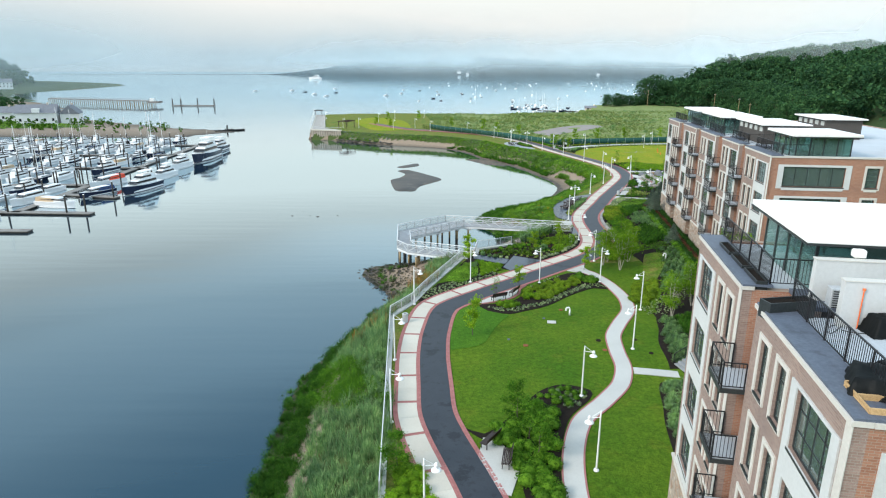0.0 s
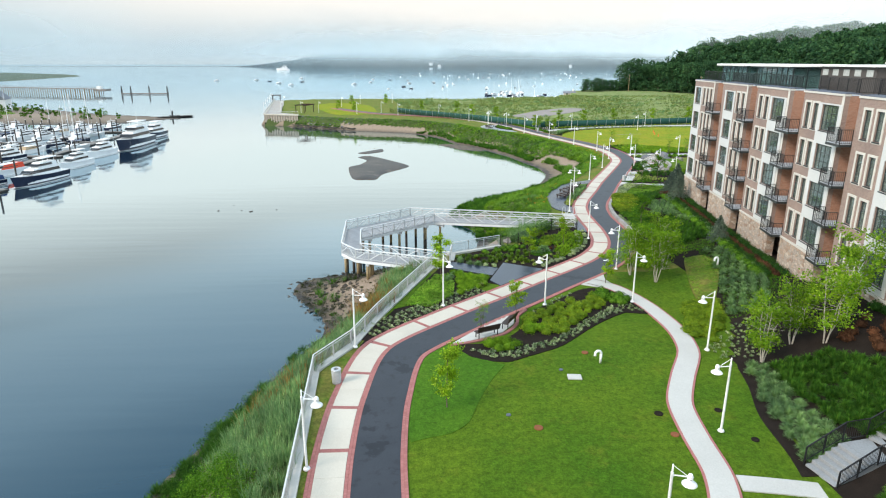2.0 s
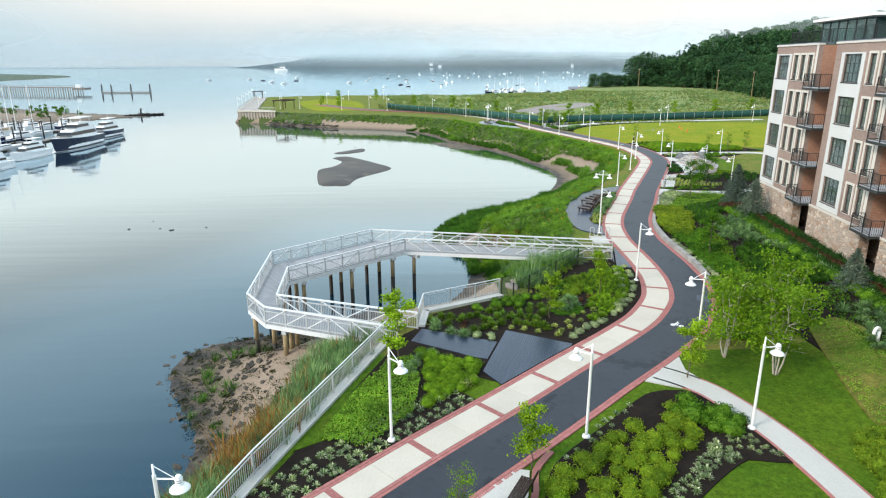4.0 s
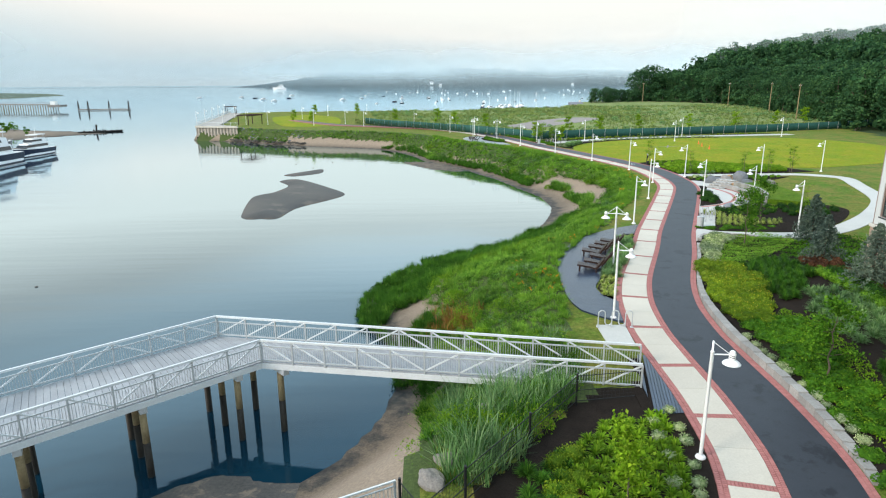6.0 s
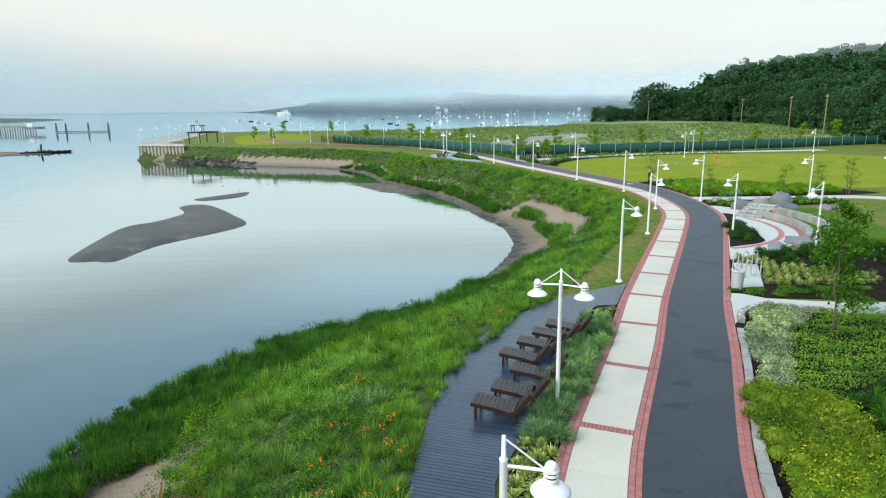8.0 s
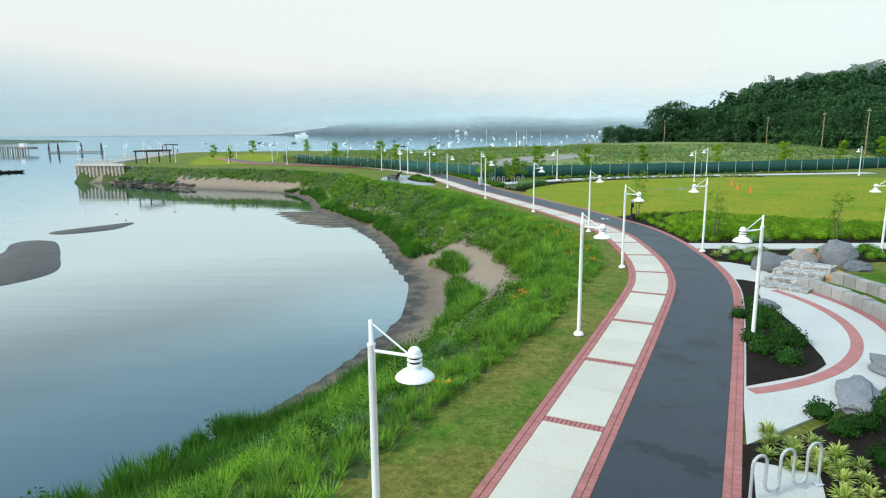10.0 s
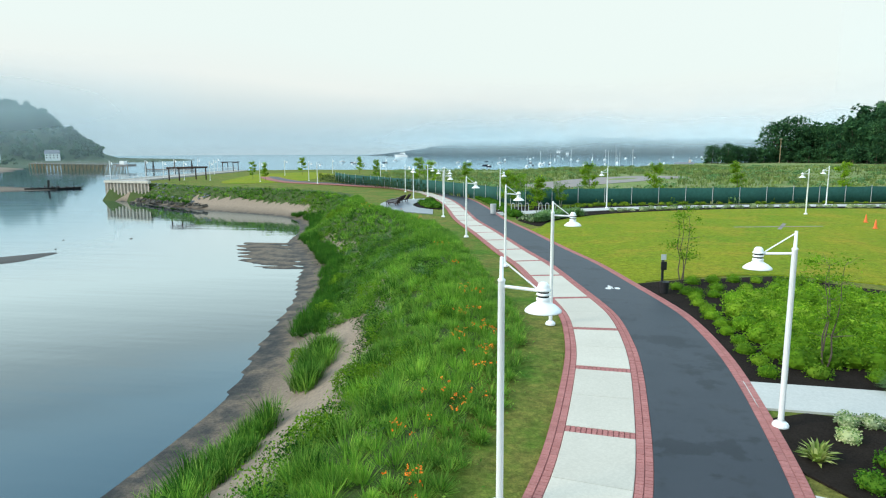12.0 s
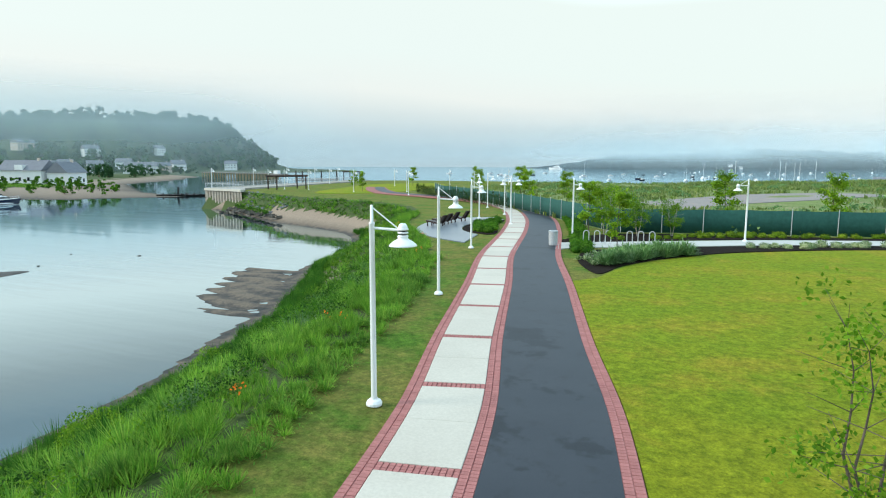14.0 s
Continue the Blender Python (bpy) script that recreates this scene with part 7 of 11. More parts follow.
for nm, poly in BEDS.items():
    outline = spline(poly, 0.6, True).tolist() if nm not in ("sea_wall", "lounge", "shrubbery", "yucca") else poly
    tagged(link_mesh("mulch_bed", sheet_mesh("mulch_bed", outline, 0.018, M["mulch"])), "planting bed of black bark mulch", "planting bed", kind="structure")

# beds that run up to the paving
tagged(link_mesh("mulch_bed", sheet_mesh("mulch_bed", [(2.9, 78.2), (4.7, 80.2), (9.4, 79.9), (13.0, 77.9), (8.5, 73.1), (7.2, 73.9), (3.4, 77.5)], 0.010, M["mulch"])), "planting bed of black bark mulch round the landing", "planting bed", kind="structure")
for a, b2, o0 in (((-0.7, 61.6), (8.4, 70.4), -3.5), ((13.6, 75.3), (22.3, 91.2), -3.3)):
    tagged(link_mesh("mulch_bed", MID.ribbon("mulch_bed", o0, W_OUT - 0.02, -0.05, 0.016, M["mulch"], MID.near(*a), MID.near(*b2))), "planting bed of black bark mulch beside the promenade", "planting bed", kind="structure")
corner = MID.at(np.linspace(MID.near(24.6, 105.4), MID.near(29.6, 117.0), 16), W_EDGE + 0.02).tolist() + [(33.2, 116.9), (34.4, 117.2), (37.0, 116.2), (36.0, 111.5), (31.5, 105.5)]
tagged(link_mesh("mulch_bed", sheet_mesh("mulch_bed", corner, 0.017, M["mulch"])), "planting bed of black bark mulch behind the low wall", "planting bed", kind="structure")
cw = Line([(32.2, 115.5), (32.5, 116.2), (33.1, 116.8), (34.0, 117.2), (35.4, 117.0), (37.2, 116.2)], 0.2)
curve_wall = empty("garden_wall", pose(0, 0, 0), "low curved wall of grey stone blocks round the raised bed", "garden wall", kind="structure")
n = int(cw.length / 0.5)
for k in range(n):
    link_mesh("stone_block", cw.ribbon("stone_block", -0.12, 0.16, -0.1, 0.24 + 0.02 * math.sin(k * 2.3), M["stone_low"], cw.length * (k + 0.02) / n, cw.length * (k + 0.98) / n, 0.2), curve_wall)
# mulch below the garden steps and along the foot of the garden slope
steps_bed = spline([(17.4, 44.6), (16.4, 41), (15.6, 37.8), (14.4, 30), (13.6, 22), (20, 22), (21.4, 36), (21.6, 44.8), (19.6, 45.0)], 0.5, True).tolist()
foot_line = Line([(19.1, 47.0), (19.45, 49.5), (20.1, 52.6), (21.2, 56.9), (21.9, 58.6), (24.3, 65), (25.3, 75), (25.2, 88)])
s_ = np.linspace(0, foot_line.length, 60)
foot_bed = foot_line.at(s_, -0.1 + 0.12 * np.sin(s_ * 0.9)).tolist() + foot_line.at(s_, 0.7)[::-1].tolist()
for outline in (steps_bed, foot_bed):
    tagged(link_mesh("mulch_bed", sheet_mesh("mulch_bed", outline, 0.03, M["mulch"], 0.2, h1)), "planting bed of black bark mulch below the building", "planting bed", kind="structure")
# longer turf between path and mown lawn
turf = MID.at(np.linspace(MID.near(-1.9, 51), MID.near(1.5, 63.6), 14), W_EDGE + 0.02).tolist()
turf = turf + [(3.8, 61.4), (4.7, 59.8), (6.1, 59.05)] + spline([(6.8, 58.6), (5.7, 56.6), (4.7, 54.2), (4.0, 52.2), (3.0, 51.2), (2.0, 50.9), (0.95, 50.5)], 0.4).tolist()
tagged(link_mesh("long_turf", sheet_mesh("long_turf", turf, 0.0, M["lawn_long"])), "longer dark green turf beside the mown lawn", "lawn", kind="structure")

# green screened fence
green_fence = empty("screen_fence", pose(0, 0, 0), "green fabric construction fence across the meadow edge", "fence", kind="structure")
GF = [(-6, 262), (0, 252), (8.6, 243.5), (24, 222), (36.6, 203.6), (43.7, 206), (65, 209.8), (86, 214.6), (140, 228)]
gf = Line(GF, smooth=False)
n = int(gf.length / 3.0)
for k in range(n):
    a, b2 = gf.at(gf.length * k / n), gf.at(gf.length * (k + 1) / n)
    za, zb = h1(*a), h1(*b2)
    m_ = 8
    V = []
    nn = np.array([-(b2 - a)[1], (b2 - a)[0]]) / np.linalg.norm(b2 - a)
    for j in range(m_ + 1):
        f = j / m_
        c = a + (b2 - a) * f + nn * 0.05 * math.sin(f * math.pi) * math.sin(k * 1.7 + 1)
        z = za + (zb - za) * f
        sag = 0.05 * math.sin(f * math.pi)
        V += [(*c, z + 0.03), (*(c + nn * 0.03), z + 0.9), (*c, z + 1.82 - sag), (*(c + nn * 0.012), z + 1.82 - sag), (*(c + nn * 0.042), z + 0.9), (*(c + nn * 0.012), z + 0.03)]
    F = [(6 * j + i, 6 * j + (i + 1) % 6, 6 * j + 6 + (i + 1) % 6, 6 * j + 6 + i) for j in range(m_) for i in range(6)]
    link_mesh("screen_panel", mesh_of("screen_panel", V, F, M["green_screen"], smooth=True), green_fence)
    bm = bmesh.new()
    add_tube(bm, (*a, za - 0.3), (*a, za + 1.95), 0.03, sides=6)
    part("post", bm, M["galv"], green_fence)

# ---------- pier with steel bulkhead ----------
pier = empty("pier", pose(0, 0, 0), "concrete pier deck behind a ribbed steel bulkhead", "pier", kind="structure")
PA, PB, PC2 = np.array((-53.0, 251.6)), np.array((-40.5, 248.4)), np.array((-67.2, 333.5))


def sheet_pile(p, q, z0, z1, zt):
    d = q - p
    ln = np.linalg.norm(d)
    u = d / ln
    nn = np.array((u[1], -u[0]))
    pat, s = [], 0.0
    while s < ln:
        for ds_, dp in ((0.0, 0.0), (0.35, 0.0), (0.5, 0.3), (0.85, 0.3)):
            pat.append((s + ds_, dp))
        s += 1.0
    V = []
    for s, dp in pat:
        c = p + u * min(s, ln) + nn * (dp - 0.15)
        V += [(*c, z0), (*c, z1), (*c, zt)]
    F, fm = [], []
    for k in range(len(pat) - 1):
        for j in range(2):
            F.append((3 * k + j, 3 * k + 3 + j, 3 * k + 4 + j, 3 * k + 1 + j))
            fm.append(j)
    return mesh_of("sheet_piling", V, F, [M["tide_band"], M["bulkhead"]], fm)


for a, b2 in ((PA, PB), (PC2, PA)):
    link_mesh("sheet_piling", sheet_pile(a, b2, -6, -2.6, 0.15), pier, "ribbed steel sheet piling with a dark tide band")
    bm = bmesh.new()
    add_beam(bm, (*a, 0.2), (*b2, 0.2), 0.75, 0.42)
    part("cap_beam", bm, M["concrete"], pier, "pale concrete cap beam")
deck_poly = [tuple(PA), tuple(PB), (-42.5, 251.5), (-48.5, 258), (-62.5, 333), tuple(PC2)]
link_mesh("pier_deck", sheet_mesh("pier_deck", deck_poly, 0.3, M["pier_concrete"], 0.4), pier, "pale concrete pier deck")
pr = empty("pier_railing", pose(0, 0, 0), "thin grey railing along the pier edge", "railing", kind="structure")
plain_rail(pr, PC2, PA, 0.4, gap=0.4)
plain_rail(pr, PA, PB, 0.4, gap=0.4)


def pergola(m, w, d, h_, lab):
    top = empty("pergola", m, lab, "pergola")
    for x in (0, w):
        for y in (0, d):
            part("post", box_bm(x - 0.1, x + 0.1, y - 0.1, y + 0.1, 0, h_), M["dark_wood"], top)
    for y in (0, d):
        part("beam", box_bm(-0.5, w + 0.5, y - 0.06, y + 0.06, h_, h_ + 0.22), M["dark_wood"], top)
    for k in range(9):
        x = -0.3 + (w + 0.6) * k / 8
        part("rafter", box_bm(x - 0.04, x + 0.04, -0.5, d + 0.5, h_ + 0.22, h_ + 0.38), M["dark_wood"], top)
    return top


pergola(pose(-40, 258, 0.05, 0, 0, 70), 7, 3.4, 2.6, "dark timber pergola on the pier lawn")
pergola(pose(-62, 322, 0.3, 0, 0, 100), 5, 3.4, 2.6, "reddish timber pergola at the end of the pier")
tagged(link_mesh("pier_lawn", sheet_mesh("pier_lawn", spline([(-32, 262), (-24, 252), (-14, 262), (-20, 300), (-34, 318), (-42, 300)], 2, True).tolist(), 0.05, M["lawn_oval"], 0.2, h1)), "bright mown lawn behind the pier", "lawn", kind="structure")
# riprap beside the pier
rng = np.random.default_rng(11)


def rock_field(name, centres, sizes, mat, label, category):
    V0 = np.array([(-1, -1, -0.6), (1, -1, -0.7), (1, 1, -0.6), (-1, 1, -0.7), (-0.7, -0.8, 0.5), (0.8, -0.6, 0.7), (0.65, 0.75, 0.55), (-0.75, 0.6, 0.75)], dtype=float)
    F0 = np.array([(0, 3, 2, 1), (4, 5, 6, 7), (0, 1, 5, 4), (1, 2, 6, 5), (2, 3, 7, 6), (3, 0, 4, 7)])
    V, F = [], []
    for i, (c, s) in enumerate(zip(centres, sizes)):
        a = rng.uniform(0, 6.28)
        j = V0 * (1 + rng.normal(0, 0.18, V0.shape)) * s * (1, rng.uniform(0.6, 1), rng.uniform(0.45, 0.8))
        rot = np.c_[j[:, 0] * math.cos(a) - j[:, 1] * math.sin(a), j[:, 0] * math.sin(a) + j[:, 1] * math.cos(a), j[:, 2]]
        F.append(F0 + 8 * i)
        V.append(rot + c)
    ob = link_mesh(name, mesh_of(name, np.concatenate(V), np.concatenate(F), mat))
    return tagged(ob, label, category, kind="stuff")


c = []
for k in range(240):
    f = rng.uniform(0, 1)
    x, y = -41 + 22 * f + rng.normal(0, 0.8), 248 - 13 * f ** 1.2 + rng.normal(0, 1.6)
    c.append((x, y, max(h1(x, y), WATER_Z) + 0.15))
rock_field("riprap", c[:40], rng.uniform(0.15, 0.4, 40), M["boulder_dark"], "blue-grey riprap rocks below the pier lawn", "rocks")
rock_field("weedy_riprap", [(x - 0.6, y - 1.6, min(z, WATER_Z + 0.7)) for x, y, z in c[90:]], rng.uniform(0.2, 0.5, len(c) - 90), M["shore_rock"], "dark weedy rocks along the water's edge by the pier", "rocks")
c = []
for k in range(1100):
    x, y = rng.uniform(-14, -3), rng.uniform(72, 90)
    z = h1(x, y)
    if WATER_Z - 0.25 < z < WATER_Z + 1.4:
        c.append((x, y, z + 0.03))
rock_field("shore_rocks", c, 0.03 + 0.24 * rng.uniform(0, 1, len(c)) ** 4, M["shore_rock"], "dark weedy rocks scattered on the muddy shore", "rocks")
c = []
for x, y, k in ((-24, 118, 4), (-27, 122, 2), (-14, 195, 3), (-8.6, 186.6, 1)):
    for j in range(k):
        c.append((x + rng.normal(0, 2.5), y + rng.normal(0, 1.4), WATER_Z))
rock_field("tide_rocks", c, rng.uniform(0.1, 0.2, len(c)), M["shore_rock"], "small dark rocks breaking the water surface", "rocks")
# a driftwood log and a bottle on the beach
bm = bmesh.new()
add_tube(bm, (0, 0, 0), (0.6, 0.1, 0.05), 0.09, 0.09, 10)
FX, FY = 30.5, 163.2
tagged(part("float", bm, M["hull_white"], None, at=pose(FX, FY, h1(FX, FY) + 0.08, 0, 0, 60)), "white plastic float washed up on the sand", "float")

# ---------- vegetation makers ----------
def blade_arrays(P, H, per, width, lean, rng, spread=0.18, bend=0.5):
    """Bent grass blades: per blades at each point. Returns vertices and triangles."""
    n = len(P)
    P = np.repeat(np.asarray(P, dtype=float), per, axis=0)
    H = np.repeat(np.asarray(H, dtype=float), per) * rng.uniform(0.65, 1.15, n * per)
    N = n * per
    a = rng.uniform(0, 2 * np.pi, N)
    r = rng.uniform(0, spread, N)
    base = P + np.c_[np.cos(a) * r, np.sin(a) * r, np.zeros(N)]
    b = a + rng.normal(0, 0.6, N)
    ln = np.abs(rng.normal(lean, lean * 0.5, N)) * H
    out = np.c_[np.cos(b), np.sin(b), np.zeros(N)]
    side = np.c_[-np.sin(b), np.cos(b), np.zeros(N)]
    w = (width * rng.uniform(0.7, 1.3, N))[:, None]
    mid = base + out * (ln * bend * 0.6)[:, None] + np.c_[np.zeros(N), np.zeros(N), H * 0.6]
    tip = base + out * ln[:, None] + np.c_[np.zeros(N), np.zeros(N), H]
    V = np.stack([base - side * w / 2, base + side * w / 2, mid - side * w * 0.42, mid + side * w * 0.42, tip], axis=1).reshape(-1, 3)
    k = np.arange(N)[:, None] * 5
    T = np.concatenate([k + np.array([[0, 1, 3]]), k + np.array([[0, 3, 2]]), k + np.array([[2, 3, 4]])], axis=0)
    return V, T


def leaf_arrays(C, size, rng, up=0.35, aspect=0.55):
    """One folded leaf of two triangles at each centre."""
    N = len(C)
    d = rng.normal(0, 1, (N, 3))
    d[:, 2] += up
    d /= np.linalg.norm(d, axis=1)[:, None]
    r = rng.normal(0, 1, (N, 3))
    u = np.cross(d, r)
    u /= np.linalg.norm(u, axis=1)[:, None] + 1e-9
    v = np.cross(d, u)
    s = (np.asarray(size) * rng.uniform(0.7, 1.3, N))[:, None]
    V = np.stack([C - u * s / 2, C + v * s * aspect / 2 + d * s * 0.08, C + u * s / 2, C - v * s * aspect / 2 + d * s * 0.08], axis=1).reshape(-1, 3)
    k = np.arange(N)[:, None] * 4
    T = np.concatenate([k + np.array([[0, 1, 2]]), k + np.array([[0, 2, 3]])], axis=0)
    return V, T


def blob_points(n, rng, r=(1, 1, 1), shell=0.55, flat=-0.35):
    """Points spread through the outer part of a lumpy ellipsoid."""
    d = rng.normal(0, 1, (n * 2, 3))
    d /= np.linalg.norm(d, axis=1)[:, None]
    d = d[d[:, 2] > flat][:n]
    lump = 1 + 0.16 * np.sin(d[:, 0] * 5 + rng.uniform(0, 6)) * np.cos(d[:, 1] * 4 + rng.uniform(0, 6)) + 0.1 * np.sin(d[:, 2] * 7 + rng.uniform(0, 6))
    rad = rng.uniform(shell, 1.0, len(d)) ** 0.6 * lump
    return d * rad[:, None] * np.array(r)


def stuff(name, V, T, mat, label, category):
    return tagged(link_mesh(name, mesh_of(name, V, T, mat)), label, category, kind="stuff")


def scatter(poly, spacing, rng, jitter=0.35):
    P = np.asarray(poly, dtype=float)
    x0, y0 = P.min(axis=0)
    x1, y1 = P.max(axis=0)
    xs, ys = np.meshgrid(np.arange(x0, x1, spacing), np.arange(y0, y1, spacing))
    xs = xs + (np.arange(xs.shape[0]) % 2 * spacing / 2)[:, None]
    p = np.c_[xs.ravel(), ys.ravel()] + rng.normal(0, jitter * spacing, (xs.size, 2))
    return p[inside(poly, p[:, 0], p[:, 1])]


def on_ground(p):
    return np.c_[p, ground_z(p[:, 0], p[:, 1])]


# ---------- bank planting ----------
rv = np.random.default_rng(5)
cand = np.c_[rv.uniform(-15, 40, 130000), rv.uniform(20, 250, 130000)]
far_cand = np.c_[rv.uniform(-42, -15, 5200), rv.uniform(218, 250, 5200)]
cand = np.concatenate([cand, far_cand])
cand = cand[inside(LAND, cand[:, 0], cand[:, 1]) & ~inside(UPLAND, cand[:, 0], cand[:, 1])]
# bare sandy hollow south of the point
cand = cand[~inside(HOLLOW, cand[:, 0], cand[:, 1])]
dsh, dbk = dist_to(shore, cand[:, 0], cand[:, 1]), dist_to(bank, cand[:, 0], cand[:, 1])
fr = dsh / (dsh + dbk)
cx_, cy_ = cand[:, 0], cand[:, 1]
under = inside([(-8, 77.5), (0, 80.6), (4.6, 82.4), (9.8, 86.0), (10.6, 91), (10.4, 99.5), (0, 101), (-9, 94)], cx_, cy_)
patch = wobble(cx_, cy_, 2.6)
patch2 = wobble(cx_ + 40, cy_, 5.0)
rocky = (cy_ > 70) & (cy_ < 90) & (cx_ < 4.4) & (fr < 0.60)
# bare sand below the northern bank, with islands of tall cordgrass in it
TUFTS = [[(30.2, 144), (30.3, 147.5), (30.3, 151), (29.9, 153.2), (30.8, 152.8), (31.6, 149), (32.0, 145.5), (30.9, 141.6), (29, 139.4)], [(30.3, 155.6), (29.4, 158.6), (30.4, 159.8), (31.0, 157.5), (31.3, 154.2)]]
island = inside(TUFTS[0], cx_, cy_) | inside(TUFTS[1], cx_, cy_)
bare = (inside(SAND, cx_, cy_) & ~island) | inside(BEACH, cx_, cy_)
clear = ~bare & ~under
reeds_s = (cy_ < 80) & (cy_ > 22) & (fr > 0.10 + 0.05 * patch) & ~rocky & ~under
cord_z = (cy_ >= 98) & (fr > np.where(cy_ < 134, 0.0, 0.17) + 0.03 * patch) & (fr < 0.34 + 0.07 * patch) & (patch > -0.9) & clear
mid_z = (cy_ >= 85) & (fr >= np.where(cy_ < 98, 0.16, 0.34) + 0.07 * patch) & (fr < 0.88) & clear & ~island
lily_z = (cy_ >= 99) & (fr >= 0.86) & (cy_ < 215)


def clumps(name, p, height, blades, width, lean, spread, mat, label, category="bank grasses", bend=0.75):
    """Fountains of bent blades, one at each point, of uneven height."""
    if len(p) == 0:
        return
    q = on_ground(p)
    hh = height * (0.9 + 0.22 * wobble(q[:, 0], q[:, 1], 0.9)) * np.exp(rv.normal(0, 0.24, len(q)))
    V, T = blade_arrays(q, hh, blades, width, lean, rv, spread=spread, bend=bend)
    stuff(name, V, T, M[mat], label, category)


def tussocks(name, p, length, blades, width, mat, label, category="bank grasses", low=0.25):
    """Small domes of short fine blades, one at each point."""
    if len(p) == 0:
        return
    q = np.repeat(on_ground(p), blades, axis=0)
    n = len(q)
    ln = np.repeat(length * (0.95 + 0.25 * wobble(p[:, 0], p[:, 1], 0.9)) * np.exp(rv.normal(0, 0.17, len(p))), blades) * rv.uniform(0.72, 1.0, n)
    az, su = rv.uniform(0, 2 * np.pi, n), rv.uniform(low, 1.0, n)
    co = np.sqrt(1 - su ** 2)
    out = np.c_[np.cos(az), np.sin(az), np.zeros(n)]
    side = np.c_[-np.sin(az), np.cos(az), np.zeros(n)] * (width / 2 * rv.uniform(0.7, 1.4, n))[:, None]
    foot = q + out * (co * ln * 0.32)[:, None] + np.c_[np.zeros((n, 2)), su * ln * 0.22]
    tip = q + out * (co * ln)[:, None] + np.c_[np.zeros((n, 2)), su * ln]
    V = np.stack([foot - side, foot + side, tip], axis=1).reshape(-1, 3)
    stuff(name, V, np.arange(3 * n).reshape(-1, 3), M[mat], label, category)


def mounds(name, p, r0, r1, per, leaf, mat, label, category="bushes", flat=0.85):
    """Leafy cushions of uneven size, one at each point."""
    if len(p) == 0:
        return
    q = on_ground(p)
    rr = rv.uniform(r0, r1, len(q)) * np.exp(rv.normal(0, 0.15, len(q)))
    C = np.concatenate([c0 + np.array((0, 0, r * 0.4)) + blob_points(per, rv, (r, r, r * flat)) for c0, r in zip(q, rr)])
    V, T = leaf_arrays(C, np.full(len(C), leaf), rv)
    stuff(name, V, T, M[mat], label, category)


def undergrowth(name, p, per, height, leaf, mat, label):
    """Fine low leaves that close the ground between the tussocks."""
    q = np.repeat(p, per, axis=0) + rv.normal(0, 0.22, (len(p) * per, 2))
    z = ground_z(q[:, 0], q[:, 1]) + height * (0.55 + 0.3 * np.clip(wobble(q[:, 0], q[:, 1], 0.5), -1, 1)) * np.sqrt(rv.uniform(0.05, 1, len(q)))
    V, T = leaf_arrays(np.c_[q, z], np.full(len(q), leaf), rv, 0.8, 0.4)
    stuff(name, V, T, M[mat], label, "bank grasses")


# reeds and grass below the sea wall
p = cand[reeds_s][::2]
kind_ = wobble(p[:, 0], p[:, 1], 2.4) + rv.normal(0, 0.3, len(p))
edge_f = fr[reeds_s][::2]
thicket = inside([(-11.4, 46.5), (-10.6, 51.2), (-8.5, 51.6), (-6.4, 47.5), (-5.9, 44.4), (-7.4, 43.2), (-9.9, 44.2)], p[:, 0], p[:, 1])
clumps("reed_bed", p[(kind_ > -0.7) & (edge_f > 0.36) & ~thicket], 0.85, 40, 0.026, 0.34, 0.34, "reed_blue", "tall blue-green reeds growing below the sea wall", "reeds", 0.55)
tussocks("bank_grass", p[(kind_ <= -0.7) & (edge_f > 0.22) & ~thicket], 0.6, 60, 0.03, "reed", "lush green grass growing below the sea wall", "reeds", 0.35)
mounds("thicket", p[thicket], 0.45, 0.8, 150, 0.1, "shrub", "leafy mid-green bushes below the sea wall")
mounds("waterside_bushes", p[(edge_f < 0.32) & (kind_ > 0.1)], 0.35, 0.7, 110, 0.1, "marsh_leaf", "dark rounded bushes along the foot of the bank")
tussocks("shore_grass", p[edge_f <= 0.3], 0.65, 60, 0.035, "marsh", "dark green grass along the foot of the sea wall bank", "reeds", 0.35)
clumps("dry_reeds", p[(kind_ > 0.75) & (edge_f > 0.35) & (p[:, 1] > 52)][::2], 1.15, 10, 0.034, 0.35, 0.3, "reed_dry", "tawny dry reed stems among the green reeds", "dry plants", 0.5)
mounds("bank_bushes", p[(kind_ < -0.75)][::2], 0.35, 0.75, 90, 0.12, "shrub", "leafy green bushes below the sea wall")
q_ = np.c_[rv.normal(-2.3, 0.9, 130), rv.normal(69.6, 2.6, 130)]
q_ = q_[~inside(UPLAND, q_[:, 0], q_[:, 1])]
clumps("dry_reeds", q_, 1.1, 14, 0.04, 0.35, 0.3, "reed_dry", "tawny dry reeds below the sea wall", "dry plants", 0.5)
# cordgrass along the tide line
p = cand[cord_z]
tall = wobble(p[:, 0], p[:, 1], 3.0) + rv.normal(0, 0.3, len(p))
for nm, sel, mt, hh, lab in (("cordgrass", tall > -0.8, "marsh", 0.8, "dense dark green cordgrass along the tide line"), ("cordgrass", tall <= -0.8, "reed", 0.7, "dense green cordgrass along the tide line")):
    tussocks(nm, p[sel], hh, 44, 0.03, mt, lab, "marsh grass", 0.72)
undergrowth("cordgrass_foot", p, 7, 0.7, 0.13, "marsh", "dark leafy foot of the cordgrass along the tide line")
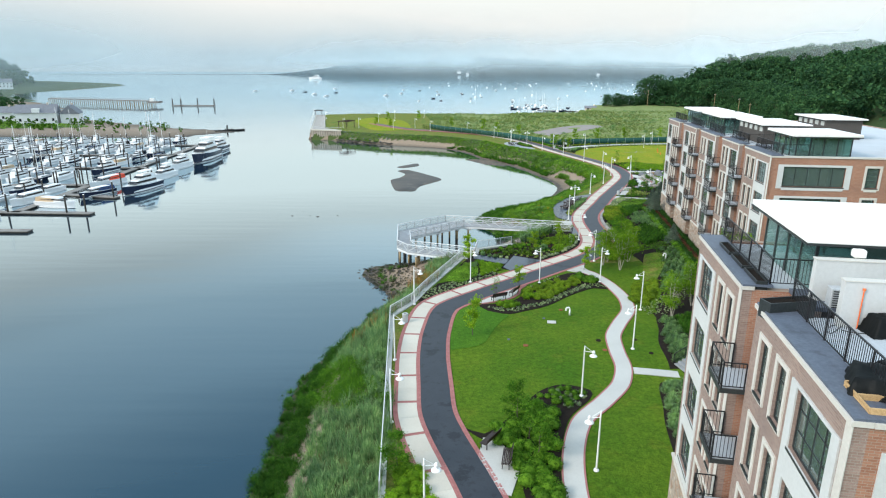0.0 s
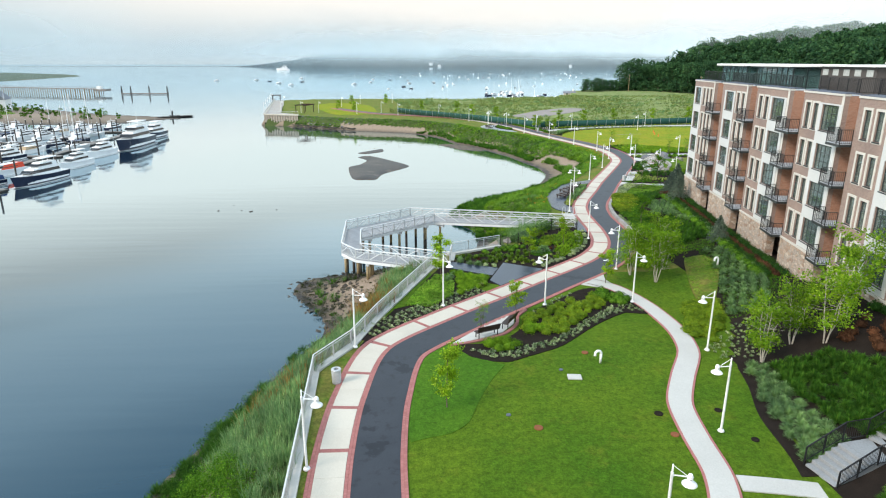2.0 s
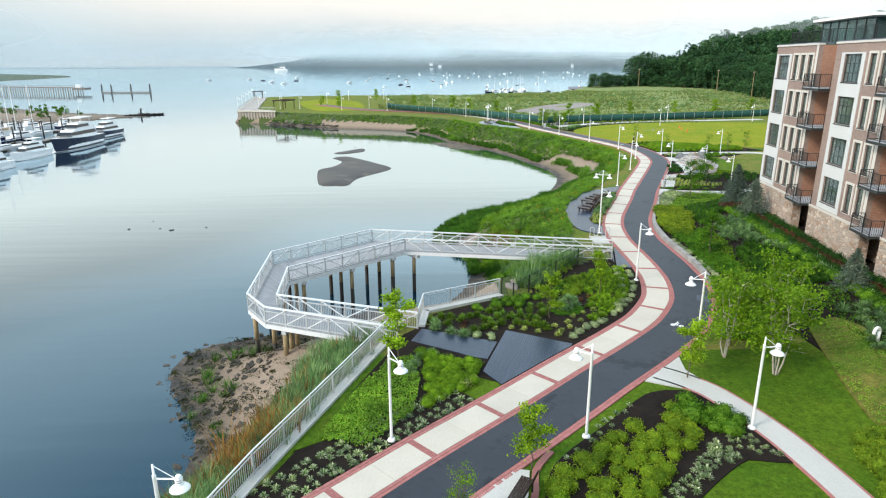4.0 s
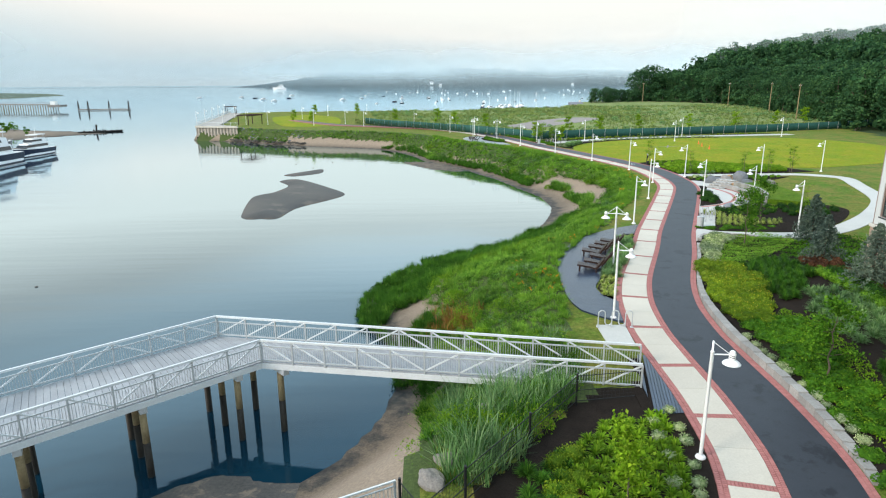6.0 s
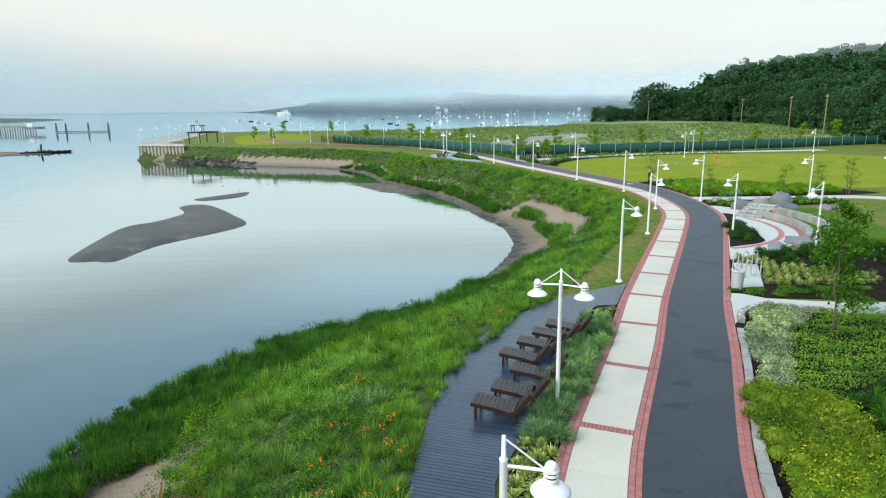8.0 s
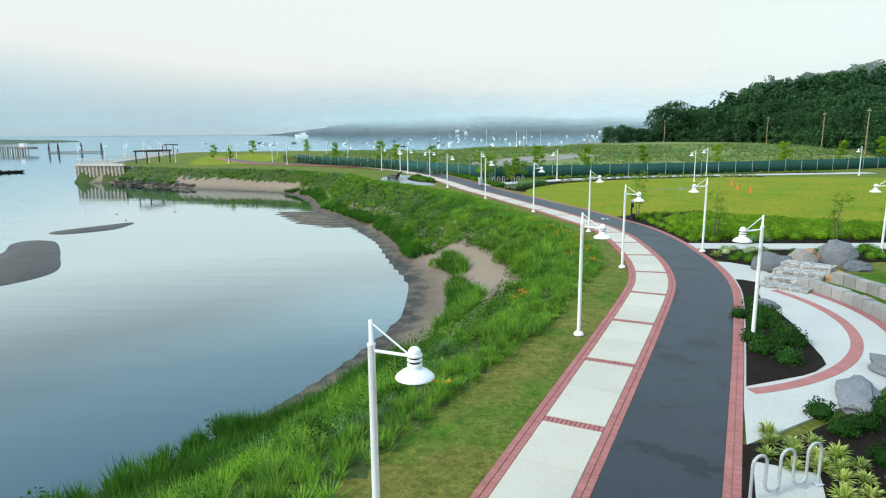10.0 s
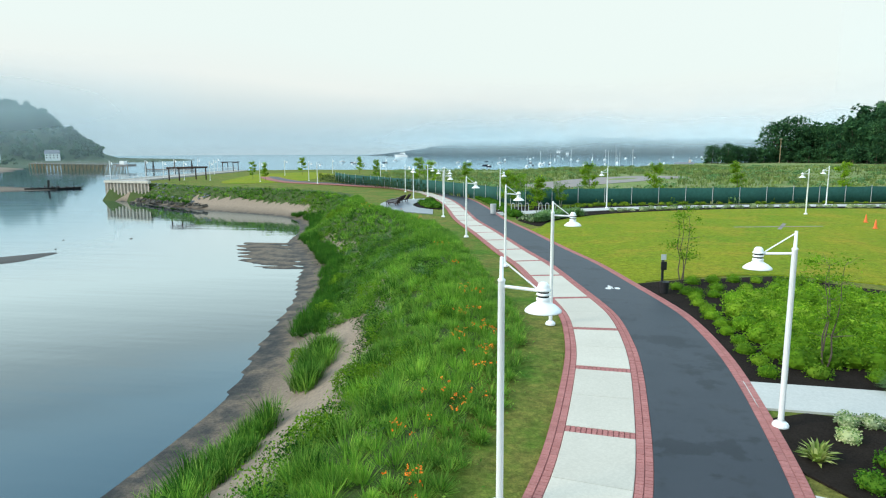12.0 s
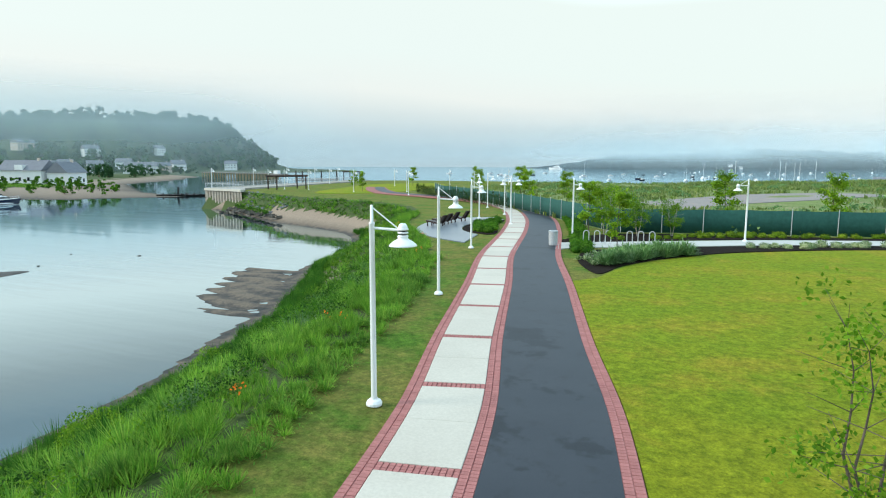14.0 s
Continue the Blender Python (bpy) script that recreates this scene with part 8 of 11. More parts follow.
# mixed planting on the slope, tussock by tussock
p = cand[mid_z]
near_ = (p[:, 1] > 94) & (p[:, 1] < 182)
p = p[near_ | (rv.uniform(0, 1, len(p)) < 0.6)]
near_ = (p[:, 1] > 94) & (p[:, 1] < 182)
large = rv.uniform(0, 1, len(p)) < 0.16
tint = 0.75 * wobble(p[:, 0], p[:, 1], 0.9) + 0.45 * wobble(p[:, 0] + 30, p[:, 1], 3.6) + rv.normal(0, 0.26, len(p))
for nm, lo, hi, mt, hh, lab in (("bank_reeds", -9, -0.85, "reed_blue", 0.52, "blue-green grass tussocks on the bank"), ("bank_grass", -0.5, 0.3, "reed", 0.42, "mixed green grasses covering the bank"),
                                ("bank_sedge", 0.3, 0.5, "marsh", 0.42, "dark green sedge tussocks on the bank"), ("bank_herbs", 0.5, 0.8, "reed_bright", 0.44, "bright green grass tussocks on the bank")):
    for sel, bl, wd in ((near_, 46, 0.023), (~near_, 18, 0.055)):
        pick = sel & (tint > lo) & (tint <= hi)
        tussocks(nm, p[pick & ~large], hh, bl, wd, mt, lab, low=0.3)
        tussocks(nm, p[pick & large], hh * 1.65, bl * 2, wd, mt, lab, low=0.38)
undergrowth("bank_undergrowth", p[near_ & (tint > -0.6)], 11, 0.34, 0.085, "reed", "fine green undergrowth covering the bank")
undergrowth("bank_undergrowth", p[near_ & (tint <= -0.6)], 11, 0.34, 0.085, "reed_blue", "leafy green undergrowth covering the bank")
for nm, lo, hi, mt, lab in (("bank_bushes", -0.85, -0.6, "shrub", "low leafy green bushes on the bank"), ("bank_dark_bushes", -0.6, -0.5, "shrub_dark", "dark green low bushes on the bank"), ("bank_weeds", 0.8, 1.2, "birch_leaf", "bright leafy weeds on the bank"), ("bank_yellow_weeds", 1.2, 9, "shrub_lime", "yellow-green weeds on the bank")):
    mounds(nm, p[(tint > lo) & (tint <= hi)], 0.3, 0.6, 80, 0.075, mt, lab)
# the planting reaches a little past the brow of the bank
brow = np.c_[rv.uniform(17, 40, 26000), rv.uniform(112, 186, 26000)]
brow = brow[inside(UPLAND, brow[:, 0], brow[:, 1]) & (dist_to(bank, brow[:, 0], brow[:, 1]) < 0.85 * smoothstep(126, 137, brow[:, 1]) + 0.05)]
brow_t = wobble(brow[:, 0], brow[:, 1], 0.9) + rv.normal(0, 0.3, len(brow))
tussocks("bank_grass", brow[brow_t > -0.2], 0.42, 46, 0.022, "reed", "feathery green grasses on the brow of the bank", low=0.3)
tussocks("bank_herbs", brow[brow_t <= -0.2], 0.42, 46, 0.022, "reed_bright", "bright green grasses on the brow of the bank", low=0.3)
undergrowth("bank_undergrowth", brow, 9, 0.3, 0.08, "reed", "fine green undergrowth on the brow of the bank")
# daylilies along the top of the bank
p = cand[lily_z & ~under]
p = p[~inside(UPLAND, p[:, 0], p[:, 1])]
tussocks("daylily_leaves", p, 0.52, 44, 0.022, "reed_bright", "bright green daylily leaves along the top of the bank", "daylilies", 0.42)
heart = np.array([(16.8, 107.8), (18, 107.1), (18.6, 105.9), (18.6, 107.6), (17.3, 110.7), (16.8, 105.8), (21.6, 114.8), (22.5, 116), (20.8, 116.4), (18.3, 104.1), (17, 104.5), (37.4, 143.8), (37.4, 144.1), (36.8, 146), (37.7, 146.7), (37.3, 147.8), (37.8, 147.5), (38, 149.8), (38, 150.9), (37.7, 153.3), (37.3, 155.4), (36.3, 159.3), (37.1, 152.5)])
heart = np.concatenate([heart, p[(p[:, 1] > 118) & (p[:, 1] < 200)][::90]])
q = on_ground(np.repeat(heart, 6, axis=0) + rv.normal(0, 0.22, (len(heart) * 6, 2)))
C = q + np.c_[np.zeros((len(q), 2)), rv.uniform(0.42, 0.6, len(q))]
C = np.repeat(C, 4, axis=0) + rv.normal(0, 0.03, (len(C) * 4, 3))
V, T = leaf_arrays(C, np.full(len(C), 0.05), rv, 1.0, 0.8)
stuff("daylily_flowers", V, T, M["lily"], "clusters of orange daylily flowers along the bank", "daylilies")
# ragged dark cushions hanging over the tide line
cz_ = ground_z(cand[:, 0], cand[:, 1])
fringe = (cz_ > WATER_Z - 0.2) & (cz_ < WATER_Z + 0.6) & (cy_ > 22) & (cy_ < 134) & ~rocky & ~under & (wobble(cx_, cy_, 1.7) > -0.8)
p = cand[fringe & (rv.uniform(0, 1, len(cand)) < 0.45)]
tussocks("tideline_cordgrass", p[::2], 0.72, 110, 0.03, "marsh", "round dark green cordgrass cushions at the water's edge", "marsh grass", 0.3)
mounds("tideline_bushes", p[1::3], 0.3, 0.65, 110, 0.1, "marsh_leaf", "dark leafy bushes at the water's edge", "marsh grass")
# dense tall tufts standing in the sand below the northern bank
p = cand[island]
clumps("cordgrass_tufts", p[::2], 0.72, 60, 0.022, 0.5, 0.34, "reed", "dense green cordgrass tufts in bare sand", "marsh grass", 0.7)
clumps("cordgrass_tufts", p[1::2], 0.66, 60, 0.022, 0.5, 0.34, "marsh", "dense dark cordgrass tufts in bare sand", "marsh grass", 0.7)
undergrowth("cordgrass_foot", p, 8, 0.6, 0.12, "marsh", "dark leafy foot of the cordgrass tufts in the sand")
# rounded bushes along the upper edge of the sand
sand_edge = Line([(31.8, 139.6), (33.2, 142), (34.3, 145.5), (33.9, 148), (34.1, 150.5), (33.4, 153), (33.2, 155.6), (31.5, 161.6)])
p = np.asarray(sand_edge.at(rv.uniform(0, sand_edge.length, 64))) + rv.normal(0, 0.28, (64, 2))
mounds("sand_edge_bushes", p[:40], 0.3, 0.62, 150, 0.075, "marsh_leaf", "dark green bushes along the upper edge of the sand")
mounds("sand_edge_bushes", p[40:], 0.3, 0.6, 150, 0.075, "birch_leaf", "light green bushes along the upper edge of the sand")
# dark weed lying on the stony flat
p = np.c_[rv.uniform(-11, -2, 200), rv.uniform(73, 89, 200)]
p = p[inside(LAND, p[:, 0], p[:, 1])]
mounds("shore_weed", p, 0.15, 0.6, 60, 0.09, "weed", "dark seaweed patches on the stony flat", "seaweed", 0.22)
p = np.c_[rv.uniform(-10, -4.5, 40), rv.uniform(74, 84, 40)]
clumps("cordgrass_tufts", p[inside(LAND, p[:, 0], p[:, 1])][::2], 0.45, 40, 0.03, 0.7, 0.3, "marsh", "low green tufts among the shore rocks", "marsh grass", 0.7)
# tall planting between the boardwalk and the wire fence
p = scatter([(10.9, 86.4), (11.4, 90), (11.4, 93.5), (11.8, 97.5), (17.4, 97.2), (17.3, 93.4), (15.9, 90.6), (13.9, 87.6), (12.2, 85.8)], 0.36, rv, 0.35)
tint = wobble(p[:, 0], p[:, 1], 1.4) + rv.normal(0, 0.5, len(p))
clumps("bank_reeds", p[tint > 0.15], 0.95, 24, 0.03, 0.5, 0.26, "reed_blue", "tall blue-green reeds beside the boardwalk", bend=0.6)
clumps("bank_grass", p[(tint <= 0.15) & (tint > -0.6)], 0.75, 24, 0.03, 0.6, 0.26, "marsh", "tall dark green grasses beside the boardwalk", bend=0.6)
mounds("bank_bushes", p[tint <= -0.6], 0.35, 0.7, 140, 0.09, "birch_leaf", "leafy bright bushes beside the boardwalk")
# larger rounded shrubs on the slope
c0s = [(12.8, 108.6, 0.9), (12.0, 111.6, 1.0), (13.4, 104.8, 1.0), (10.8, 100.4, 0.8), (12.0, 101.8, 0.9), (12.8, 98.9, 1.0), (13.8, 101.3, 0.8), (15.4, 103.6, 0.9), (27.5, 166.4, 0.7), (29.2, 158.8, 0.6), (33.6, 152.5, 0.6), (34.3, 147.5, 0.7), (30.6, 164.5, 0.8), (26.2, 172.6, 0.8)]
cs = [np.array((x, y, h1(x, y) + 0.35 * r0)) + blob_points(1300, rv, (r0, r0, r0 * 0.85)) for x, y, r0 in c0s]
C = np.concatenate(cs)
V, T = leaf_arrays(C, np.full(len(C), 0.075), rv)
stuff("bank_shrubs", V, T, M["birch_leaf"], "rounded light green shrubs on the bank", "bushes")
p = np.c_[rv.normal(12.4, 0.7, 90), rv.normal(105.8, 0.9, 90)]
clumps("dry_stalks", p, 0.7, 14, 0.035, 0.4, 0.2, "reed_dry", "patch of rust-brown dry stalks on the bank", "dry plants")

# ---------- garden plants ----------
rg = np.random.default_rng(21)


def tuft_mesh(name, n, h_, width, lean, mat):
    """A compact dome of blades that spring from one crown."""
    az, el = rg.uniform(0, 2 * np.pi, n), np.arcsin(rg.uniform(0.16, 1.0, n))
    ln = h_ * rg.uniform(0.8, 1.12, n) * (1 - 0.25 * lean * np.cos(el) ** 2)
    out = np.c_[np.cos(az), np.sin(az), np.zeros(n)]
    side = np.c_[-np.sin(az), np.cos(az), np.zeros(n)] * (width / 2 * rg.uniform(0.7, 1.3, n))[:, None]
    up_ = np.array((0, 0, 1.0))
    base = out * 0.06 * h_
    mid = base + out * (np.cos(el) * ln * 0.55)[:, None] + up_ * (np.sin(el) * ln * 0.68 + 0.06 * h_)[:, None]
    tip = base + out * (np.cos(el) * ln)[:, None] + up_ * np.maximum(np.sin(el) * ln * (1.0 - 0.12 * lean), 0.03)[:, None]
    V = np.stack([base - side, base + side, mid - side * 0.85, mid + side * 0.85, tip], axis=1).reshape(-1, 3)
    k = np.arange(n)[:, None] * 5
    T = np.concatenate([k + np.array([[0, 1, 3]]), k + np.array([[0, 3, 2]]), k + np.array([[2, 3, 4]])], axis=0)
    return mesh_of(name, V, T, M[mat])


def bush_mesh(name, n, r, hz, leaf, mat):
    C = blob_points(n, rg, (r, r, hz), 0.5, -0.55) + np.array((0, 0, hz * 0.55))
    V, T = leaf_arrays(C, np.full(len(C), leaf), rg)
    # twiggy heart that fills the middle of the shrub
    bm = bmesh.new()
    bmesh.ops.create_icosphere(bm, subdivisions=2, radius=1.0)
    H = np.array([tuple(v.co * (1 + 0.18 * noise.noise(v.co * 2.5))) for v in bm.verts]) * np.array((r * 0.74, r * 0.74, hz * 0.72)) + np.array((0, 0, hz * 0.5))
    HT = np.array([[v.index for v in f.verts] for f in bm.faces])
    bm.free()
    return mesh_of(name, np.concatenate([V, H]), np.concatenate([T, HT + len(V)]), M[mat])


TUFT = {k: [tuft_mesh("ornamental_grass", n, h_, w, l, k2) for _ in range(3)] for k, (n, h_, w, l, k2) in
        {"fescue": (300, 0.5, 0.016, 0.8, "grass_blue"), "green": (170, 0.44, 0.024, 0.75, "reed"), "dark": (160, 0.5, 0.028, 0.7, "marsh"), "pale": (170, 0.52, 0.026, 0.8, "grass_blue"), "lime": (70, 0.34, 0.05, 0.7, "star_leaf"), "star": (64, 0.36, 0.05, 0.7, "birch_leaf"), "olive": (190, 0.36, 0.022, 0.75, "olive_grass"), "tiny": (36, 0.22, 0.04, 0.8, "shrub_grey")}.items()}
BUSH = {k: [bush_mesh("shrub", n, r, hz, lf, mt) for _ in range(3)] for k, (n, r, hz, lf, mt) in
        {"box": (320, 0.42, 0.4, 0.09, "shrub_dark"), "green": (340, 0.5, 0.42, 0.1, "shrub"), "lime": (420, 0.42, 0.3, 0.075, "shrub_lime"), "silver": (400, 0.4, 0.3, 0.085, "shrub_grey"), "brown": (240, 0.42, 0.36, 0.12, "shrub_brown"),
         "bright": (360, 0.5, 0.38, 0.09, "birch_leaf"), "groundcover": (200, 0.5, 0.16, 0.12, "shrub")}.items()}
WORDS = {"fescue": "round blue-green ornamental grass clump", "green": "round green ornamental grass clump", "dark": "dark green ornamental grass clump", "pale": "pale green fountain grass clump", "lime": "spiky lime-green perennial", "star": "star-shaped bright green perennial", "olive": "round olive-green grass tuft",
         "tiny": "small silvery perennial in black mulch"}
BWORDS = {"box": "dense dark green boxwood shrub", "green": "leafy green garden shrub", "lime": "lime-yellow flowering shrub", "silver": "silver variegated low shrub", "brown": "maroon-leaved low shrub", "bright": "bright green leafy shrub", "groundcover": "low spreading green groundcover"}
COUNT = {}
PLANT = {"box": "boxwood", "green": "leafy_shrub", "lime": "flowering_shrub", "silver": "variegated_shrub", "brown": "maroon_shrub", "bright": "bright_shrub", "groundcover": "groundcover_plant"}


def set_plants(store, key, pts, where, scale=(0.8, 1.2)):
    """Single plants as things; when a kind grows past 280 the rest are merged as stuff."""
    label = f"{(WORDS if store is TUFT else BWORDS)[key]} {where}"
    cat_ = "ornamental grass" if store is TUFT else "shrub"
    ck = (cat_, key)
    rest = []
    for x, y in pts:
        k = COUNT.get(ck, 0)
        s = rg.uniform(*scale)
        if k < (105 if store is TUFT else 180):
            ob = link_mesh("ornamental_grass" if store is TUFT else PLANT[key], store[key][k % 3], at=pose(x, y, h1(x, y) + 0.02, 0, 0, rg.uniform(0, 360)) @ Matrix.Diagonal((s, s, s * rg.uniform(0.85, 1.1), 1)))
            tagged(ob, label, cat_, f"{key} {cat_} planting")
            COUNT[ck] = k + 1
        else:
            rest.append((x, y, s))
    if rest:
        me = store[key][0]
        v0 = np.empty(len(me.vertices) * 3)
        me.vertices.foreach_get("co", v0)
        v0 = v0.reshape(-1, 3)
        t0 = np.empty(len(me.polygons) * 3, dtype=np.int32)
        me.polygons.foreach_get("vertices", t0)
        t0 = t0.reshape(-1, 3)
        V, T = [], []
        for i, (x, y, s) in enumerate(rest):
            a = rg.uniform(0, 6.28)
            V.append(np.c_[v0[:, 0] * math.cos(a) - v0[:, 1] * math.sin(a), v0[:, 0] * math.sin(a) + v0[:, 1] * math.cos(a), v0[:, 2]] * s + (x, y, h1(x, y) + 0.02))
            T.append(t0 + i * len(v0))
        stuff("mass_planting", np.concatenate(V), np.concatenate(T), me.materials[0], label, cat_)


def fill(store, key, poly, spacing, where, scale=(0.8, 1.2), jitter=0.2):
    set_plants(store, key, scatter(poly, spacing, rg, jitter), where, scale)


def carpet(name, poly, density, height, leaf, mat, label, category="groundcover", lump=0.9):
    """A continuous low leafy cover with a lumpy surface."""
    P = np.asarray(poly, dtype=float)
    x0, y0 = P.min(axis=0)
    x1, y1 = P.max(axis=0)
    p = np.c_[rg.uniform(x0, x1, int(density * (x1 - x0) * (y1 - y0))), rg.uniform(y0, y1, int(density * (x1 - x0) * (y1 - y0)))]
    p = p[inside(poly, p[:, 0], p[:, 1])]
    z = ground_z(p[:, 0], p[:, 1]) + 0.03 + height * (0.62 + 0.38 * np.clip(wobble(p[:, 0], p[:, 1], lump * 0.35), -1, 1)) * np.sqrt(rg.uniform(0.05, 1.0, len(p)))
    V, T = leaf_arrays(np.c_[p, z], np.full(len(p), leaf), rg, 0.9, 0.55)
    stuff(name, V, T, M[mat], label, category)


def along(line, offs, y0, y1, spacing):
    s = np.arange(line.near(*y0), line.near(*y1), spacing)
    out = []
    for o in offs:
        out += line.at(s + rg.normal(0, spacing * 0.15, len(s)), o + rg.normal(0, 0.06)).tolist()
    return out


# bed beside the boardwalk
set_plants(TUFT, "fescue", [(5.4, 79.5), (6.25, 78.85), (6.97, 78.55), (5.4, 80.3), (13.6, 81.9), (14.4, 83.5), (14.3, 82.6), (13.0, 82.2), (14.1, 83.9), (13.5, 82.8), (4.5, 75.9), (4.2, 75.1), (5.1, 76.3), (3.9, 74.4)], "beside the landing deck", (0.95, 1.2))
set_plants(TUFT, "olive", [(5.8, 81.2), (6.35, 81.1), (6.9, 80.7), (6.15, 80.2), (7.5, 81.2), (7.95, 81.4), (8.4, 80.6), (9.2, 81.0), (9.8, 80.85), (9.3, 80.1), (8.2, 79.5), (7.6, 79.1), (8.75, 79.75), (10.25, 80.1), (10.6, 81.2), (11.1, 80.9), (10.75, 79.95), (11.2, 79.7), (11.65, 79.5), (11.85, 79.25), (11.45, 80.4), (11.95, 81.3),
                                (10.05, 81.3), (8.8, 81.9), (9.4, 82.2), (5.2, 80.8), (12.4, 81.9), (12.1, 82.6), (11.3, 82.0), (10.6, 82.3), (12.9, 83.2), (13.3, 84.2)], "in black mulch by the boardwalk", (1.1, 1.45))
fill(TUFT, "green", [(6.4, 81.9), (7.4, 80.6), (9.0, 80.4), (11.9, 80.4), (12.6, 81.6), (11.8, 83.2), (9.6, 83.2), (7.6, 82.4)], 0.8, "in the bed by the boardwalk", (0.65, 0.9))
set_plants(TUFT, "lime", [(9.8, 79.5), (10.5, 79.2), (11.25, 78.85), (8.85, 79.35), (12.35, 79.6), (13.25, 80.15), (12.6, 78.95), (13.2, 79.4), (12.3, 78.4), (13.75, 80.95), (14.5, 81.5), (15.25, 81.9), (14.85, 80.75), (14.05, 80.25), (15.55, 81.15)], "along the bed edge", (0.75, 1.0))
set_plants(BUSH, "silver", [(7.7, 78.45), (8.5, 78.5), (8.5, 78.1), (13.1, 78.1), (13.6, 78.7), (14.15, 79.3), (14.7, 79.7), (15.25, 80.05), (16.4, 81.4), (17.0, 82.4), (17.5, 83.3), (18.0, 84.4), (19.0, 89.4), (18.8, 88.4), (18.7, 87.2), (18.3, 85.8)], "beside the promenade edge", (0.55, 0.75))
patch_r = scatter([(15.2, 86.6), (16.2, 88.6), (17.5, 89.6), (18.6, 89.4), (18.4, 86.8), (17.2, 83.6), (16.2, 82.0), (14.9, 82.4), (15.6, 84.6)], 0.46, rg, 0.14)
set_plants(TUFT, "star", patch_r, "in the bed by the boardwalk", (0.9, 1.2))
fill(BUSH, "lime", [(13.9, 84.6), (14.6, 86.8), (15.8, 88.0), (15.6, 86.4), (15.0, 84.4)], 0.6, "in the bed by the boardwalk", (0.8, 1.1))
set_plants(BUSH, "brown", [(15.2, 85.4), (15.6, 84.1), (14.9, 83.6), (7.2, 80.3), (7.0, 79.6)], "in the bed by the boardwalk", (0.4, 0.55))
set_plants(BUSH, "silver", along(MID, (-2.3,), (16.2, 77.7), (21.9, 90.0), 1.15), "along the brick edging", (0.5, 0.7))
set_plants(TUFT, "star", along(MID, (-2.7, -3.15), (17.0, 78.5), (21.9, 90.0), 0.55), "along the brick edging", (0.9, 1.15))
fill(BUSH, "groundcover", [(12.2, 82.0), (13.0, 83.6), (14.0, 82.0), (14.8, 82.4), (13.6, 80.9)], 0.55, "under the young tree", (0.6, 0.8))
fill(TUFT, "dark", [(13.6, 84.8), (13.6, 86.4), (15.2, 88.0), (15.4, 86.4), (14.6, 84.9)], 0.62, "in the bed by the boardwalk", (0.85, 1.1))
fill(BUSH, "green", [(7.6, 82.3), (9.6, 83.7), (11.2, 84.6), (12.4, 84.2), (11.0, 82.9), (9.0, 82.4)], 0.6, "behind the low wall", (0.6, 0.85))
# sea wall bed: bright turf, clipped rows, silvery edging
fill(BUSH, "bright", [(4.5, 76.5), (7.6, 75.2), (7.3, 73.4), (4.6, 70.8), (4.8, 73.4)], 0.46, "in rows by the sea wall", (0.55, 0.8))
set_plants(TUFT, "lime", [(6.5, 72.8), (7.1, 73.3), (6.8, 73.0)], "pale beside the clipped rows", (1.1, 1.3))
carpet("tall_turf", [(0.3, 68.7), (2.3, 68.0), (4.2, 70.6), (4.5, 73.4), (4.1, 76.2), (3.0, 75.9), (1.5, 72.5)], 480, 0.4, 0.1, "reed_bright", "fluffy bright green grass by the sea wall", "grass")
tagged(link_mesh("turf_patch", sheet_mesh("turf_patch", [(-0.6, 68.0), (2.0, 74.2), (3.4, 71.3), (1.4, 69.2)], 0.045, M["lawn"])), "bright green turf patch by the sea wall", "lawn", kind="structure")
set_plants(TUFT, "tiny", along(MID, (-2.0, -2.45, -2.9, -3.4), (-0.4, 62.4), (8.4, 70.4), 0.55), "in black mulch by the promenade", (1.0, 1.5))
# bench bed
fill(BUSH, "lime", [(8.6, 64.2), (11, 62.6), (13.6, 65.4), (16.4, 68.4), (15.8, 70.6), (12.6, 68.6), (9.8, 66.2)], 0.7, "in the bed behind the benches", (0.75, 1.1))
set_plants(BUSH, "bright", [(6.7, 60.7), (7.35, 60.8), (7.35, 61.6), (7.9, 61.3), (6.85, 61.9), (6.1, 61.3), (9.75, 63.9), (9.2, 63.4), (10.1, 63.7), (9.3, 64.3)], "behind the benches", (0.85, 1.1))
fill(TUFT, "tiny", [(4.7, 60.6), (6.1, 59.5), (7.2, 59.3), (9.8, 60.8), (11.2, 61.6), (14.4, 64.9), (17.2, 67.1), (16.4, 67.9), (13.6, 65.2), (10.8, 62.3), (8.1, 60.9)], 0.38, "edging the lawn", (0.9, 1.3))
fill(BUSH, "green", [(15.2, 69.6), (17.6, 68.0), (18.4, 69.2), (17.0, 71.4)], 0.7, "beside the garden walk")
fill(TUFT, "tiny", [(13.8, 64.9), (17.0, 67.0), (18.7, 66.6), (18.2, 69.0), (16.6, 68.2)], 0.42, "in black mulch by the lawn", (0.8, 1.1))
fill(TUFT, "tiny", [(9.6, 66.2), (12.4, 69.0), (15.0, 71.4), (13.4, 70.6), (10.2, 67.6)], 0.5, "in black mulch by the path", (0.8, 1.1))
